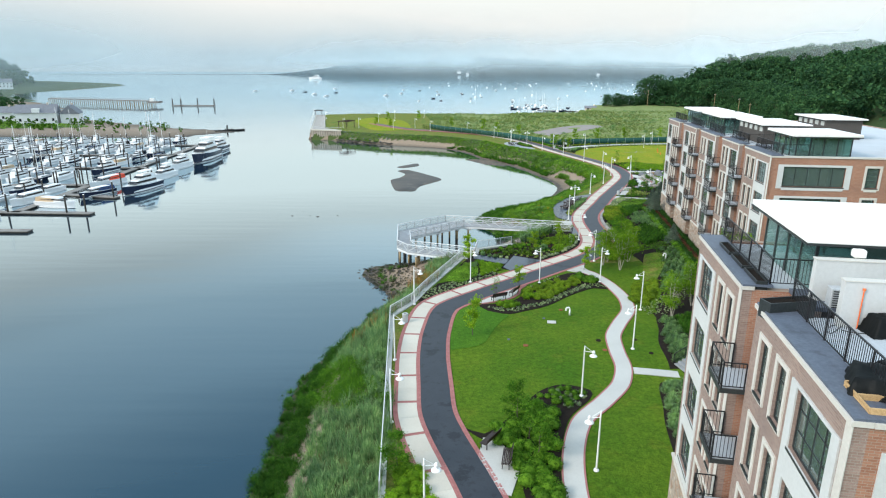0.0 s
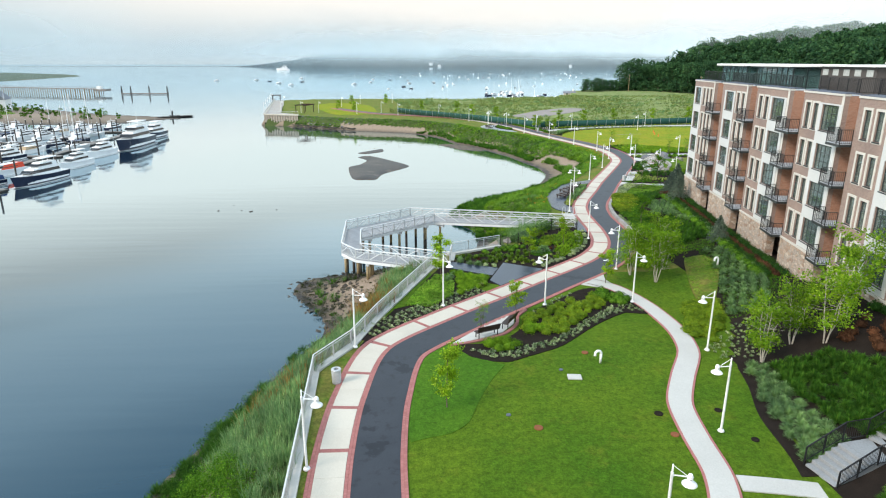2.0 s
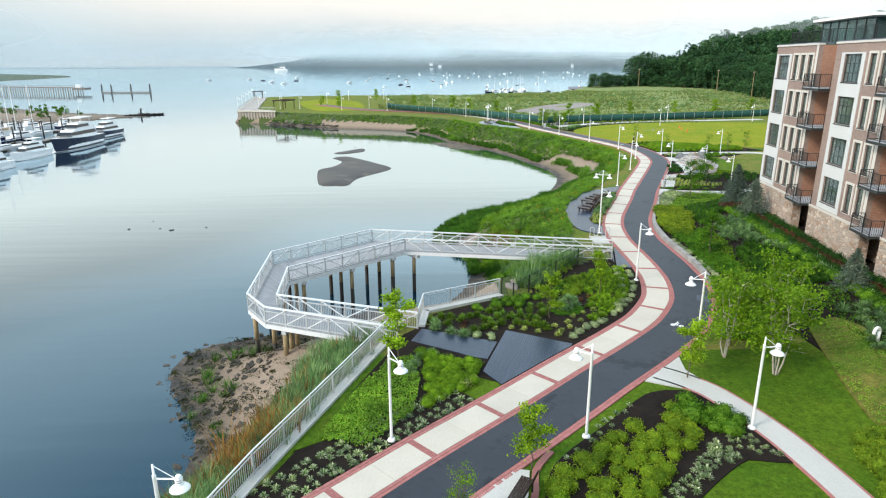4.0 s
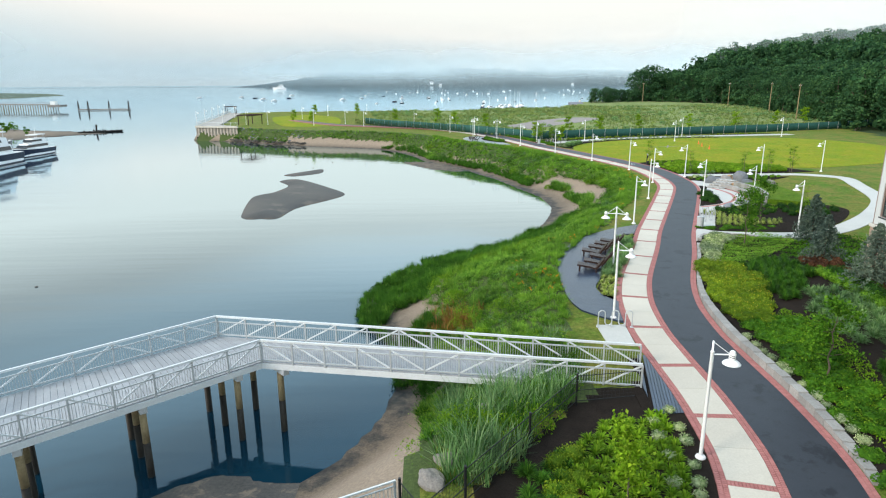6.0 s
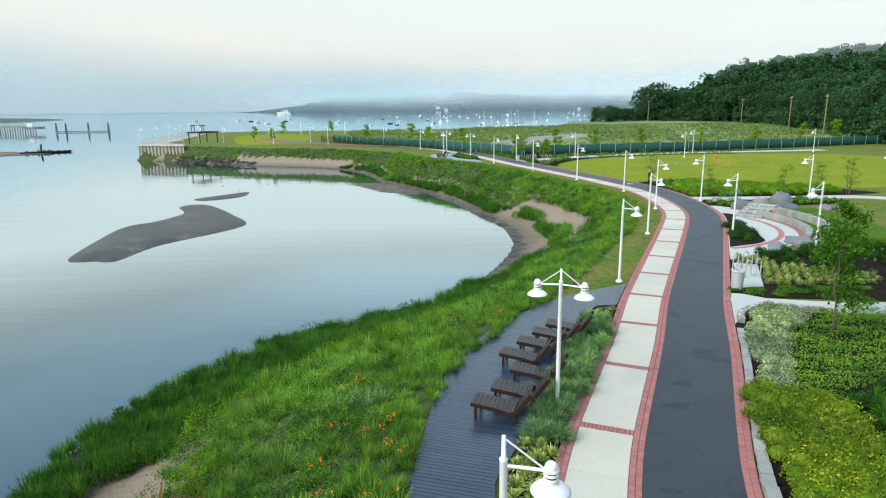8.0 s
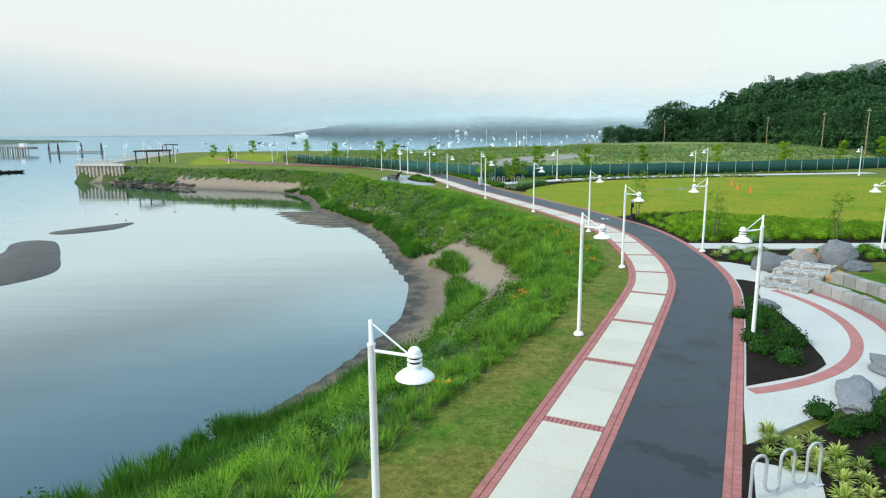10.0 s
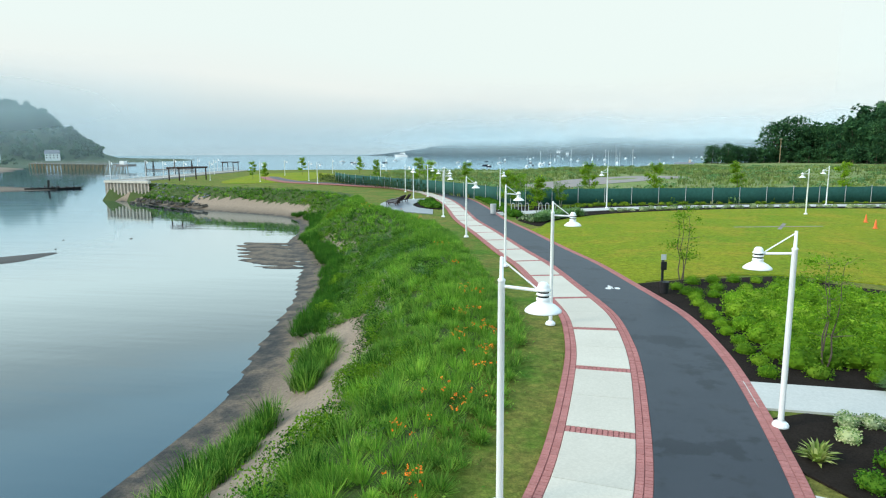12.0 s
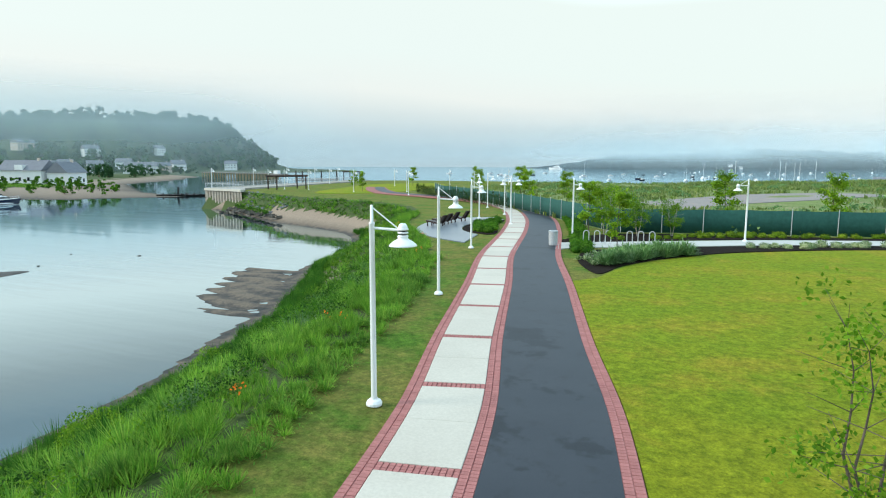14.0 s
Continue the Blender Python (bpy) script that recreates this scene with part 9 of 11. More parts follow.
# south bed
fill(BUSH, "green", [(6.8, 42.0), (9.6, 44.0), (11.2, 43.0), (9.6, 41.0)], 0.62, "in the south bed", (0.5, 0.8))
set_plants(BUSH, "silver", [(9.0, 43.2), (9.8, 42.6), (10.4, 43.0), (8.6, 42.4)], "in the south bed", (0.5, 0.7))
fill(TUFT, "tiny", [(8.2, 43.4), (11.3, 43.4), (10.9, 42.0), (9.4, 40.0)], 0.5, "in the south bed")
fill(BUSH, "green", [(3.4, 37.6), (6.6, 41.4), (8.8, 39.8), (7.4, 35), (6.6, 27), (5.4, 27), (5.0, 33)], 0.85, "in the south bed", (0.9, 1.4))
fill(BUSH, "bright", [(-3.0, 30.2), (-2.5, 35.4), (-1.4, 34.0), (0.2, 29.5), (-0.5, 27)], 0.7, "by the sea wall", (0.8, 1.2))
# eastern garden, south part
fill(TUFT, "fescue", [(19.6, 47.6), (20.4, 52.4), (21.5, 56.6), (21.8, 57.9), (22.6, 56.4), (22.0, 51.5), (22.4, 48.6)], 0.6, "below the apartment building", (1.0, 1.25), 0.1)
fill(TUFT, "dark", [(22.9, 57.0), (25.6, 56.4), (27.8, 52.2), (27.2, 49.0), (24.6, 47.6), (22.8, 48.4), (22.4, 52.2)], 0.5, "massed in the garden", (1.0, 1.3))
fill(BUSH, "brown", [(26.8, 57.8), (30.2, 58.4), (33.2, 53.4), (31.4, 49.8), (28.2, 49.6), (27.9, 53.4)], 0.85, "in rows in dark mulch", (0.8, 1.15))
set_plants(BUSH, "box", [(30.6 + 0.45 * k * 0.55, 59.0 - 0.85 * k * 0.8) for k in range(11)], "forming a clipped hedge", (1.1, 1.3))
fill(TUFT, "tiny", [(20.4, 60.3), (22.4, 62.4), (24.2, 63.2), (26.4, 63.2), (25.2, 60.4), (23.2, 58.1), (20.8, 58.8)], 0.42, "in black mulch", (0.7, 1.0))
fill(BUSH, "lime", [(20.2, 62.8), (22.0, 67.8), (24.6, 67.8), (23.6, 64.4), (21.2, 60.6)], 0.58, "beside the garden walk", (0.9, 1.25))
fill(TUFT, "pale", [(23.8, 63.8), (26.6, 63.6), (30.0, 70), (31.2, 79), (29.0, 79.4), (27.2, 73.6), (25.2, 68)], 0.8, "in front of the building", (0.95, 1.25), 0.12)
carpet("groundcover", [(23.6, 63.8), (26.8, 63.4), (31.0, 70), (32.4, 79), (28.4, 80), (27.2, 74), (25.2, 68)], 90, 0.16, 0.12, "shrub", "low green groundcover between grass clumps")
tagged(link_mesh("turf_strip", sheet_mesh("turf_strip", spline([(23.5, 68.4), (24.7, 68.0), (28.3, 75.4), (28.0, 78.2), (26.5, 78.2), (24.3, 71.8)], 0.8, True).tolist(), 0.09, M["lawn_strip"], 0.2, h1)), "bright green mown strip", "lawn", kind="structure")
fill(TUFT, "fescue", [(17.6, 44.6), (20.2, 44.4), (18.9, 38), (16.9, 30), (14.2, 27), (15.9, 37.6)], 0.62, "in rows below the garden steps", (1.1, 1.35), 0.08)
fill(TUFT, "dark", [(20.4, 44.7), (23.6, 45.0), (23.0, 38), (19.6, 28), (17.2, 28), (19.0, 37)], 0.6, "below the garden steps", (1.0, 1.3))
# garden north of the walk, up to the spruces
fill(BUSH, "groundcover", [(21.0, 77.2), (24, 77.9), (25.4, 82), (25.4, 88), (24.6, 84), (22.6, 79.4)], 0.62, "under the birches", (0.9, 1.3))
fill(BUSH, "lime", [(27.3, 103.0), (28.9, 108.0), (29.6, 109.6), (31.6, 107.8), (30.4, 102.0), (28.2, 97.8), (26.8, 99.2)], 0.5, "massed beside the low stone wall", (0.85, 1.2))
fill(BUSH, "silver", [(30.0, 109.3), (30.6, 109.1), (32.0, 111.6), (33.9, 115.4), (33.3, 116.0), (31.6, 113.6)], 0.4, "beside the path", (0.75, 1.1))
fill(TUFT, "dark", [(31.8, 108.2), (35.4, 110.0), (34.2, 105.0), (32.4, 101.6), (30.2, 100.4), (30.8, 104.2)], 0.55, "massed in the garden", (0.9, 1.25), 0.12)
fill(TUFT, "dark", [(29.4, 92.6), (31.0, 93.0), (32.0, 88.0), (31.4, 83.4), (28.0, 82.4), (27.4, 85.2), (28.2, 89.2)], 0.55, "massed in the garden", (0.9, 1.25), 0.12)
carpet("groundcover", [(25.7, 83.5), (26.2, 90), (27.1, 95.5), (27.6, 97.6), (29.6, 99.6), (30.2, 97.2), (29.4, 93), (28.0, 89.6), (27.2, 85.4), (27.2, 82.6), (24.6, 78.5)], 190, 0.26, 0.11, "birch_leaf", "bright green groundcover beside the low stone wall")
carpet("groundcover", [(30.2, 109.8), (31.6, 112.0), (34.2, 116.0), (38.2, 117.2), (39.6, 115.0), (36.2, 111.6), (33.2, 109.2), (31.4, 108.6)], 300, 0.34, 0.09, "reed_bright", "bright green groundcover near the spruces")
carpet("groundcover", [(37.6, 105.4), (35.6, 110.6), (39.4, 114.8), (44, 116.8), (46.4, 112), (42, 104.9)], 110, 0.4, 0.15, "shrub", "dense green shrub cover by the end of the building")
carpet("groundcover", [(20.5, 77.4), (22.5, 80.5), (24.6, 85), (25.8, 86), (27.2, 82.6), (31.2, 82.4), (30.0, 79.8), (26.4, 79.6), (22.3, 77.8)], 130, 0.3, 0.12, "shrub", "leafy green groundcover under the birches")
carpet("mown_strip_grass", [(23.5, 68.4), (24.7, 68.0), (26.6, 71.8), (28.3, 75.4), (28.0, 78.2), (26.5, 78.2), (24.3, 71.8)], 260, 0.16, 0.08, "reed_bright", "bright green grassy strip below the building", "grass")
carpet("flowering_cover", [(27.1, 101.5), (28.9, 108.0), (29.6, 109.4), (31.2, 107.6), (30.2, 102.0), (28.2, 97.9), (26.9, 99.2)], 34, 0.75, 0.07, "flower_yellow", "small yellow flowers over the lime shrubs", "flowers")
fill(TUFT, "pale", [(30.2, 99.0), (32.0, 101.4), (34.4, 100.0), (33.8, 95), (33.0, 89.0), (32.0, 82.0), (31.0, 78.6), (30.2, 78.8), (31.8, 84), (32.2, 88.4), (31.2, 93.2), (29.8, 95)], 0.7, "in front of the stone base", (1.0, 1.35))
fill(BUSH, "groundcover", [(25.8, 88.6), (27.2, 99.0), (29.6, 98.6), (28.4, 92.8), (27.6, 87)], 0.6, "beside the low stone wall", (0.9, 1.2))

set_plants(BUSH, "silver", along(MID, (3.6,), (21.9, 88.2), (23.6, 97.0), 0.8), "along the low stone wall", (0.5, 0.8))
facade = Line([(31.4, 62.0), (37.1, 104.1)], smooth=False)
for o, key, lo, hi in ((-0.75, "box", 0.85, 1.15), (-1.45, "brown", 0.7, 0.95), (-2.15, "box", 0.85, 1.15), (-2.8, "green", 0.8, 1.1)):
    s_ = np.arange(9.0, facade.length, 0.78)
    set_plants(BUSH, key, facade.at(s_ + rg.normal(0, 0.1, len(s_)), o).tolist(), "at the foot of the building", (lo, hi))
fill(BUSH, "brown", [(35.0, 104.4), (36.6, 104.6), (37.4, 108.6), (35.6, 108.9)], 0.75, "around the spruces", (0.8, 1.1))
# plaza and rack gardens
fill(TUFT, "lime", [(36.5, 125.6), (37.6, 126.6), (38.6, 125.8), (39.2, 124.7), (40.6, 123.4), (43.0, 122.4), (41.4, 120.6), (37.3, 120.4), (36.0, 120.6), (37.6, 124.4)], 0.5, "massed beside the bicycle racks", (0.85, 1.15), 0.1)
set_plants(BUSH, "box", [(39.2, 127.3), (39.2, 126.4), (39.3, 125.1), (39.9, 126.7), (40.2, 125.9), (40.7, 127.2), (41.3, 126.6), (41.5, 125.9), (41.0, 124.9), (39.7, 124.3), (42.2, 127.8), (42.5, 127.3), (43.2, 127.3), (41.5, 124.7), (42.8, 128.0), (42.4, 126.0), (42.6, 124.9), (43.6, 125.6)], "grouped behind the stone slabs", (0.78, 0.92))
fill(BUSH, "box", [(44.4, 128.2), (49.2, 129.8), (50.8, 126.6), (46.8, 123.2), (44.4, 124.2)], 0.95, "grouped behind the stone slabs", (0.8, 1.0))
set_plants(BUSH, "groundcover", [(34.2, 120.1), (34.8, 119.5), (35.3, 120.0), (35.8, 119.1), (36.5, 119.6), (36.8, 120.2), (37.2, 119.4), (38.3, 119.8), (39.2, 119.2), (40.4, 119.9)], "beside the racks", (0.7, 0.95))
fill(BUSH, "silver", [(32.6, 115.6), (33.2, 116.5), (34.4, 117.0), (35.4, 116.5), (34.4, 115.0)], 0.42, "in the raised bed", (0.8, 1.1))
fill(BUSH, "box", [(39.0, 130.2), (40.9, 130.6), (41.6, 132.8), (42.5, 136.8), (42.3, 138.0), (41.4, 136.6)], 0.75, "between path and plaza", (0.75, 1.05))
fill(BUSH, "green", [(48.4, 145.0), (48.4, 147.3), (54, 148.2), (57.4, 147.2), (54.6, 145.8), (49, 145.0)], 0.9, "edging the plaza", (0.55, 0.75))
set_plants(TUFT, "lime", [(44.75, 146.5)], "spiking up by the lamp post", (1.3, 1.4))
set_plants(BUSH, "silver", [(46.0, 148.3), (45.7, 147.5), (47.0, 147.7), (47.4, 148.1), (47.9, 147.8), (46.5, 148.3)], "in black mulch by the lamp post", (0.6, 0.8))
set_plants(BUSH, "green", [(45.3, 145.6), (45.9, 145.2), (46.0, 146.5), (46.4, 145.9), (47.2, 146.4), (47.5, 145.9), (46.8, 145.3)], "rounded in black mulch by the lamp post", (0.5, 0.62))
# shrubbery by the far lawn
fill(BUSH, "bright", [(46.0, 151.8), (46.0, 157.0), (46.6, 159.6), (49.5, 162.2), (55, 158.6), (61, 154.8), (60, 151.8), (52, 151.6)], 0.66, "massed beside the far lawn", (0.85, 1.2))
set_plants(BUSH, "bright", [(45.35 + 0.1 * (k % 2) - 0.01 * k, 151.2 + 0.95 * k) for k in range(11)] + [(45.9 + 0.95 * k, 162.9 + 0.22 * k + 0.25 * math.sin(k)) for k in range(7)] + [(45.6, 160.6), (46.6, 161.6), (47.9, 162.1), (45.0, 161.6)] + [(46.2, 160.4), (47.4, 160.9), (46.6, 151.3), (48, 151.2)], "edging the shrubbery", (0.55, 0.75))
fill(TUFT, "fescue", [(46.0, 149.9), (49, 151.4), (50.5, 150.9), (48, 150.2)], 0.6, "at the corner of the shrubbery", (1.0, 1.4))
# lounge planters
lp = scatter(BEDS["lounge"], 0.42, rg, 0.18)
set_plants(TUFT, "lime", lp[lp[:, 1] < 106.6], "beside the lounge deck", (0.85, 1.15))
set_plants(TUFT, "fescue", lp[(lp[:, 1] >= 106.6) & (lp[:, 1] < 116.4)], "beside the lounge deck", (0.9, 1.25))
set_plants(TUFT, "lime", lp[lp[:, 1] >= 116.4], "beside the lounge deck", (0.8, 1.05))
fill(BUSH, "green", [(28.0, 198.4), (26.0, 200), (24.6, 203.4), (24.6, 207), (25.6, 208.8), (26.3, 205), (28.0, 200)], 0.7, "beside the north lounge", (0.7, 1.0))
# north edge of the lawn and fence bed
fill(TUFT, "pale", [(38.4, 185.4), (39.0, 187.4), (40.6, 190.4), (42.6, 192.4), (41.0, 192.8), (38.6, 189.4)], 0.5, "in a dense blue-green clump by the lawn", (1.6, 2.1))
fill(TUFT, "tiny", [(36.9, 188.2), (38.2, 186.2), (38.5, 189.6), (40.9, 192.8), (38.8, 193.2), (37.0, 191.0)], 0.5, "beside the path", (1.3, 1.8))
fill(BUSH, "silver", [(43.0, 195.9), (51.6, 199.9), (62, 203.3), (75, 204.4), (74.6, 205.6), (61, 204.2), (49, 200.1)], 0.85, "edging the lawn", (0.7, 1.0))
fill(BUSH, "lime", [(37.4, 198.2), (41, 200.6), (47, 203.8), (57.5, 207.2), (72, 209.8), (90, 212.2), (90, 213), (64, 208.8), (44, 205.0)], 0.85, "in front of the green fence", (0.6, 0.9))
set_plants(BUSH, "green", along(MID, (3.6, 4.3), (33.6, 190.5), (18, 231), 0.9), "beside the path near the fence", (0.6, 0.9))

# ---------- trees ----------
def limb(bm, p, q, r0, r1, sides=6):
    add_tube(bm, p, q, r0, r1, sides, cap=False)


def tree_meshes(seed, h_, crown_r, crown_lo, stems, leaf, n_leaf, bark, leaf_mat, spread=0.35, clumps=26, r0=0.05):
    """Tapered stems with limbs and a gappy crown of leaf clumps."""
    rnd = np.random.default_rng(seed)
    bm = bmesh.new()
    ends = []
    for s in range(stems):
        a = 2 * math.pi * s / stems + rnd.uniform(0, 1)
        lean_ = spread * (0.3 if stems == 1 else 1.0)
        base = Vector((0.08 * math.cos(a), 0.08 * math.sin(a), 0)) if stems > 1 else Vector((0, 0, 0))
        tip = Vector((math.cos(a) * lean_ * crown_r, math.sin(a) * lean_ * crown_r, h_ * rnd.uniform(0.8, 0.97)))
        prev, n_ = base, 6
        for k in range(1, n_ + 1):
            f = k / n_
            c = base.lerp(tip, f) + Vector((rnd.normal(0, 0.04), rnd.normal(0, 0.04), 0)) * h_ * 0.3
            limb(bm, prev, c, r0 * (1 - (f - 1 / n_) * 0.82), r0 * (1 - f * 0.82))
            if f > crown_lo:
                for j in range(3):
                    b_ = rnd.uniform(0, 6.28)
                    reach = crown_r * rnd.uniform(0.4, 1.0) * (1.15 - abs(f - 0.55))
                    e = c + Vector((math.cos(b_) * reach, math.sin(b_) * reach, rnd.uniform(0.02, 0.25) * h_ * 0.5))
                    limb(bm, c, e, r0 * 0.35 * (1.1 - f * 0.7), r0 * 0.08, 5)
                    ends += [tuple(e), tuple(c.lerp(e, 0.6))]
            prev = c
        ends.append(tuple(tip))
    trunk = bm_mesh("trunk", bm, M[bark])
    E = np.array(ends)
    pick = rnd.integers(0, len(E), clumps)
    per = max(1, n_leaf // clumps)
    C = []
    for i in pick:
        C.append(E[i] + rnd.normal(0, 1, (per, 3)) * np.array((crown_r * 0.17, crown_r * 0.17, crown_r * 0.13)) * rnd.uniform(0.7, 1.3))
    C = np.concatenate(C)
    V, T = leaf_arrays(C, np.full(len(C), leaf), rnd, 0.4, 0.65)
    return trunk, mesh_of("crown", V, T, M[leaf_mat])


def plant_tree(kind_, x, y, s=1.0, rz=0.0, z=None):
    name, label, group, trunk, crown = kind_
    top = empty(name, pose(x, y, (h1(x, y) if z is None else z), 0, 0, rz) @ Matrix.Diagonal((s, s, s, 1)), label, "tree", group)
    link_mesh("trunk", trunk, top)
    link_mesh("crown", crown, top)
    return top


birch = [("birch_tree", "multi-stemmed young birch with pale trunks and bright leaves", "garden birches", *tree_meshes(30 + k, 4.6, 1.3, 0.3, 4, 0.15, 3400, "bark_pale", "birch_leaf", 0.55, 110, 0.045)) for k in range(3)]
sapling = [("young_tree", "slender young tree with bright green leaves", "young garden trees", *tree_meshes(40 + k, 3.6, 0.9, 0.28, 1, 0.15, 1900, "bark", "young_leaf", 0.25, 80, 0.04)) for k in range(3)]
thin_tree = [("bare_young_tree", "thin young tree with sparse leaves", "sparse young trees", *tree_meshes(50 + k, 3.4, 0.8, 0.25, 3, 0.08, 1100, "bark", "birch_leaf", 0.4, 30, 0.03)) for k in range(2)]
olive = [("young_tree", "small upright tree with olive-green leaves", "young garden trees", *tree_meshes(60 + k, 4.2, 1.2, 0.25, 1, 0.15, 2000, "bark", "shrub", 0.3, 90, 0.05)) for k in range(2)]
for i, (x, y, s) in enumerate([(20.4, 75.4, 0.95), (21.3, 76.8, 0.9), (22.0, 73.4, 1.05), (23.8, 76.4, 1.05), (22.8, 57.6, 0.9), (25.0, 58.4, 0.95), (26.3, 57.2, 1.05), (28.9, 59.4, 1.15), (36.0, 201.6, 0.8), (38.4, 201.2, 0.55), (40.6, 202.4, 0.55)]):
    plant_tree(birch[i % 3], x, y, s, i * 73)
for i, (x, y, s) in enumerate([(2.9, 53.7, 1.0), (3.4, 75.5, 1.0), (12.3, 80.9, 0.8), (16.4, 84.6, 0.8), (17.5, 73.2, 0.8), (8.7, 66.6, 0.75), (38.3, 192.4, 0.95), (34.9, 201.2, 1.0), (52.0, 214, 1.2), (62, 216, 1.15), (75, 219, 1.1), (88, 222, 1.2), (100, 226, 1.1), (15.5, 247, 1.3), (3, 262, 1.2), (20, 236, 1.2), (27, 228, 1.1), (-22, 262, 1.1), (-29, 270, 1.1), (-26, 292, 1.2), (-12, 298, 1.3), (44, 210, 1.2), (110, 230, 1.2), (125, 235, 1.2)]):
    plant_tree(sapling[i % 3], x, y, s, i * 57)
for i, (x, y, s) in enumerate([(5.8, 63.4, 0.7), (45.6, 163.7, 1.05), (43.6, 121.2, 1.0), (57, 150.5, 1.0), (53.2, 149.8, 0.9), (60, 150.5, 1.1), (47, 152, 0.9)]):
    plant_tree(thin_tree[i % 2], x, y, s, i * 91)
for i, (x, y, s) in enumerate([(27.2, 92.2, 0.9), (35.0, 114.1, 0.95), (-2.6, 33.2, 0.75), (5.4, 38.6, 0.75), (6.3, 34.6, 0.8), (6.0, 36.8, 0.7), (40.2, 121.6, 1.0)]):
    plant_tree(olive[i % 2], x, y, s, i * 61)


# spruces: whorls of drooping branches
def spruce_meshes(seed, h_):
    rnd = np.random.default_rng(seed)
    bm = bmesh.new()
    add_tube(bm, (0, 0, 0), (0, 0, h_), 0.07, 0.01, 7)
    trunk = bm_mesh("trunk", bm, M["bark"])
    C, D = [], []
    for lv in np.linspace(0.06, 0.97, 17):
        R = (1 - lv) ** 0.85 * h_ * 0.46 + 0.04
        nb = max(5, int(15 * (1 - lv * 0.6)))
        for k in range(nb):
            a = 2 * math.pi * (k + rnd.uniform(-0.3, 0.3)) / nb + lv * 9
            rr = R * rnd.uniform(0.8, 1.12)
            for f in np.linspace(0.2, 1, 9):
                C.append((math.cos(a) * rr * f, math.sin(a) * rr * f, lv * h_ - 0.10 * rr * f + 0.06 * rr * f * f))
    C = np.repeat(np.array(C), 3, axis=0) + rnd.normal(0, 0.035, (len(C) * 3, 3))
    V, T = leaf_arrays(C, np.full(len(C), 0.19), rnd, 0.2, 0.32)
    return trunk, mesh_of("crown", V, T, M["spruce"])


spr = [("blue_spruce", "blue-grey conical spruce at the foot of the building", "blue spruces", *spruce_meshes(70 + k, 3.4)) for k in range(2)]
for i, (x, y, s) in enumerate([(31.2, 81.6, 0.8), (34.9, 100.6, 1.05), (36.6, 107.2, 0.95), (40.6, 114.8, 1.1)]):
    plant_tree(spr[i % 2], x, y, s, i * 80)

# dark hedge row of small conifers before the far fence
def column_mesh(seed):
    rnd = np.random.default_rng(seed)
    C = blob_points(170, rnd, (0.3, 0.3, 0.85), 0.6, -0.9) * np.array((1, 1, 1)) + np.array((0, 0, 0.85))
    C[:, :2] *= (1.15 - 0.45 * C[:, 2:3] / 1.7)
    V, T = leaf_arrays(C, np.full(len(C), 0.17), rnd, 1.2, 0.5)
    return mesh_of("conifer", V, T, M["arborvitae"])


cols = [column_mesh(80 + k) for k in range(3)]
row = Line([(-8.5, 259.5), (0, 248.5), (9.5, 238.5), (21.5, 222.6)], smooth=False)
for k in range(44):
    x, y = row.at(row.length * k / 43)
    tagged(link_mesh("conifer", cols[k % 3], at=pose(x, y, h1(x, y) - 0.02, 0, 0, k * 37) @ Matrix.Diagonal((1, 1, rg.uniform(0.85, 1.15), 1))), "small dark columnar conifer in a row by the fence", "conifer", "row of conifers")

# meadow grass
pm = np.c_[rv.uniform(-12, 165, 30000), rv.uniform(203, 365, 30000)]
pm = pm[inside(MEADOW, pm[:, 0], pm[:, 1]) & ~inside(TRACK, pm[:, 0], pm[:, 1])]
nearw = np.clip(1.6 - (pm[:, 1] - 205) / 130, 0.35, 1)
pm = pm[rv.uniform(0, 1, len(pm)) < nearw * (0.55 + 0.45 * wobble(pm[:, 0], pm[:, 1], 7))]
q = on_ground(pm)
V, T = blade_arrays(q, 0.55 + 0.25 * wobble(q[:, 0], q[:, 1], 6), 6, 0.16, 0.5, rv, spread=0.6)
stuff("meadow_grass", V, T, M["meadow_grass"], "tall pale green meadow grass behind the fence", "meadow")
pm = pm[rv.uniform(0, 1, len(pm)) < 0.05]
cs = []
for c0 in on_ground(pm):
    r0 = rv.uniform(0.5, 1.3)
    cs.append(c0 + np.array((0, 0, 0.3)) + blob_points(40, rv, (r0, r0, r0 * 0.5)))
C = np.concatenate(cs)
V, T = leaf_arrays(C, np.full(len(C), 0.35), rv)
stuff("meadow_bushes", V, T, M["grass_blue"], "low grey-green bushes in the meadow", "bushes")

# planting of the raised bed and steps

fill(TUFT, "green", [(21.5, 45.2), (25.3, 46.6), (27.8, 46.8), (26.6, 40.6), (20.0, 40.0)], 0.5, "massed beside the garden steps", (0.9, 1.25))

# ---------- woods, harbour, marina, distance ----------
rf = np.random.default_rng(33)


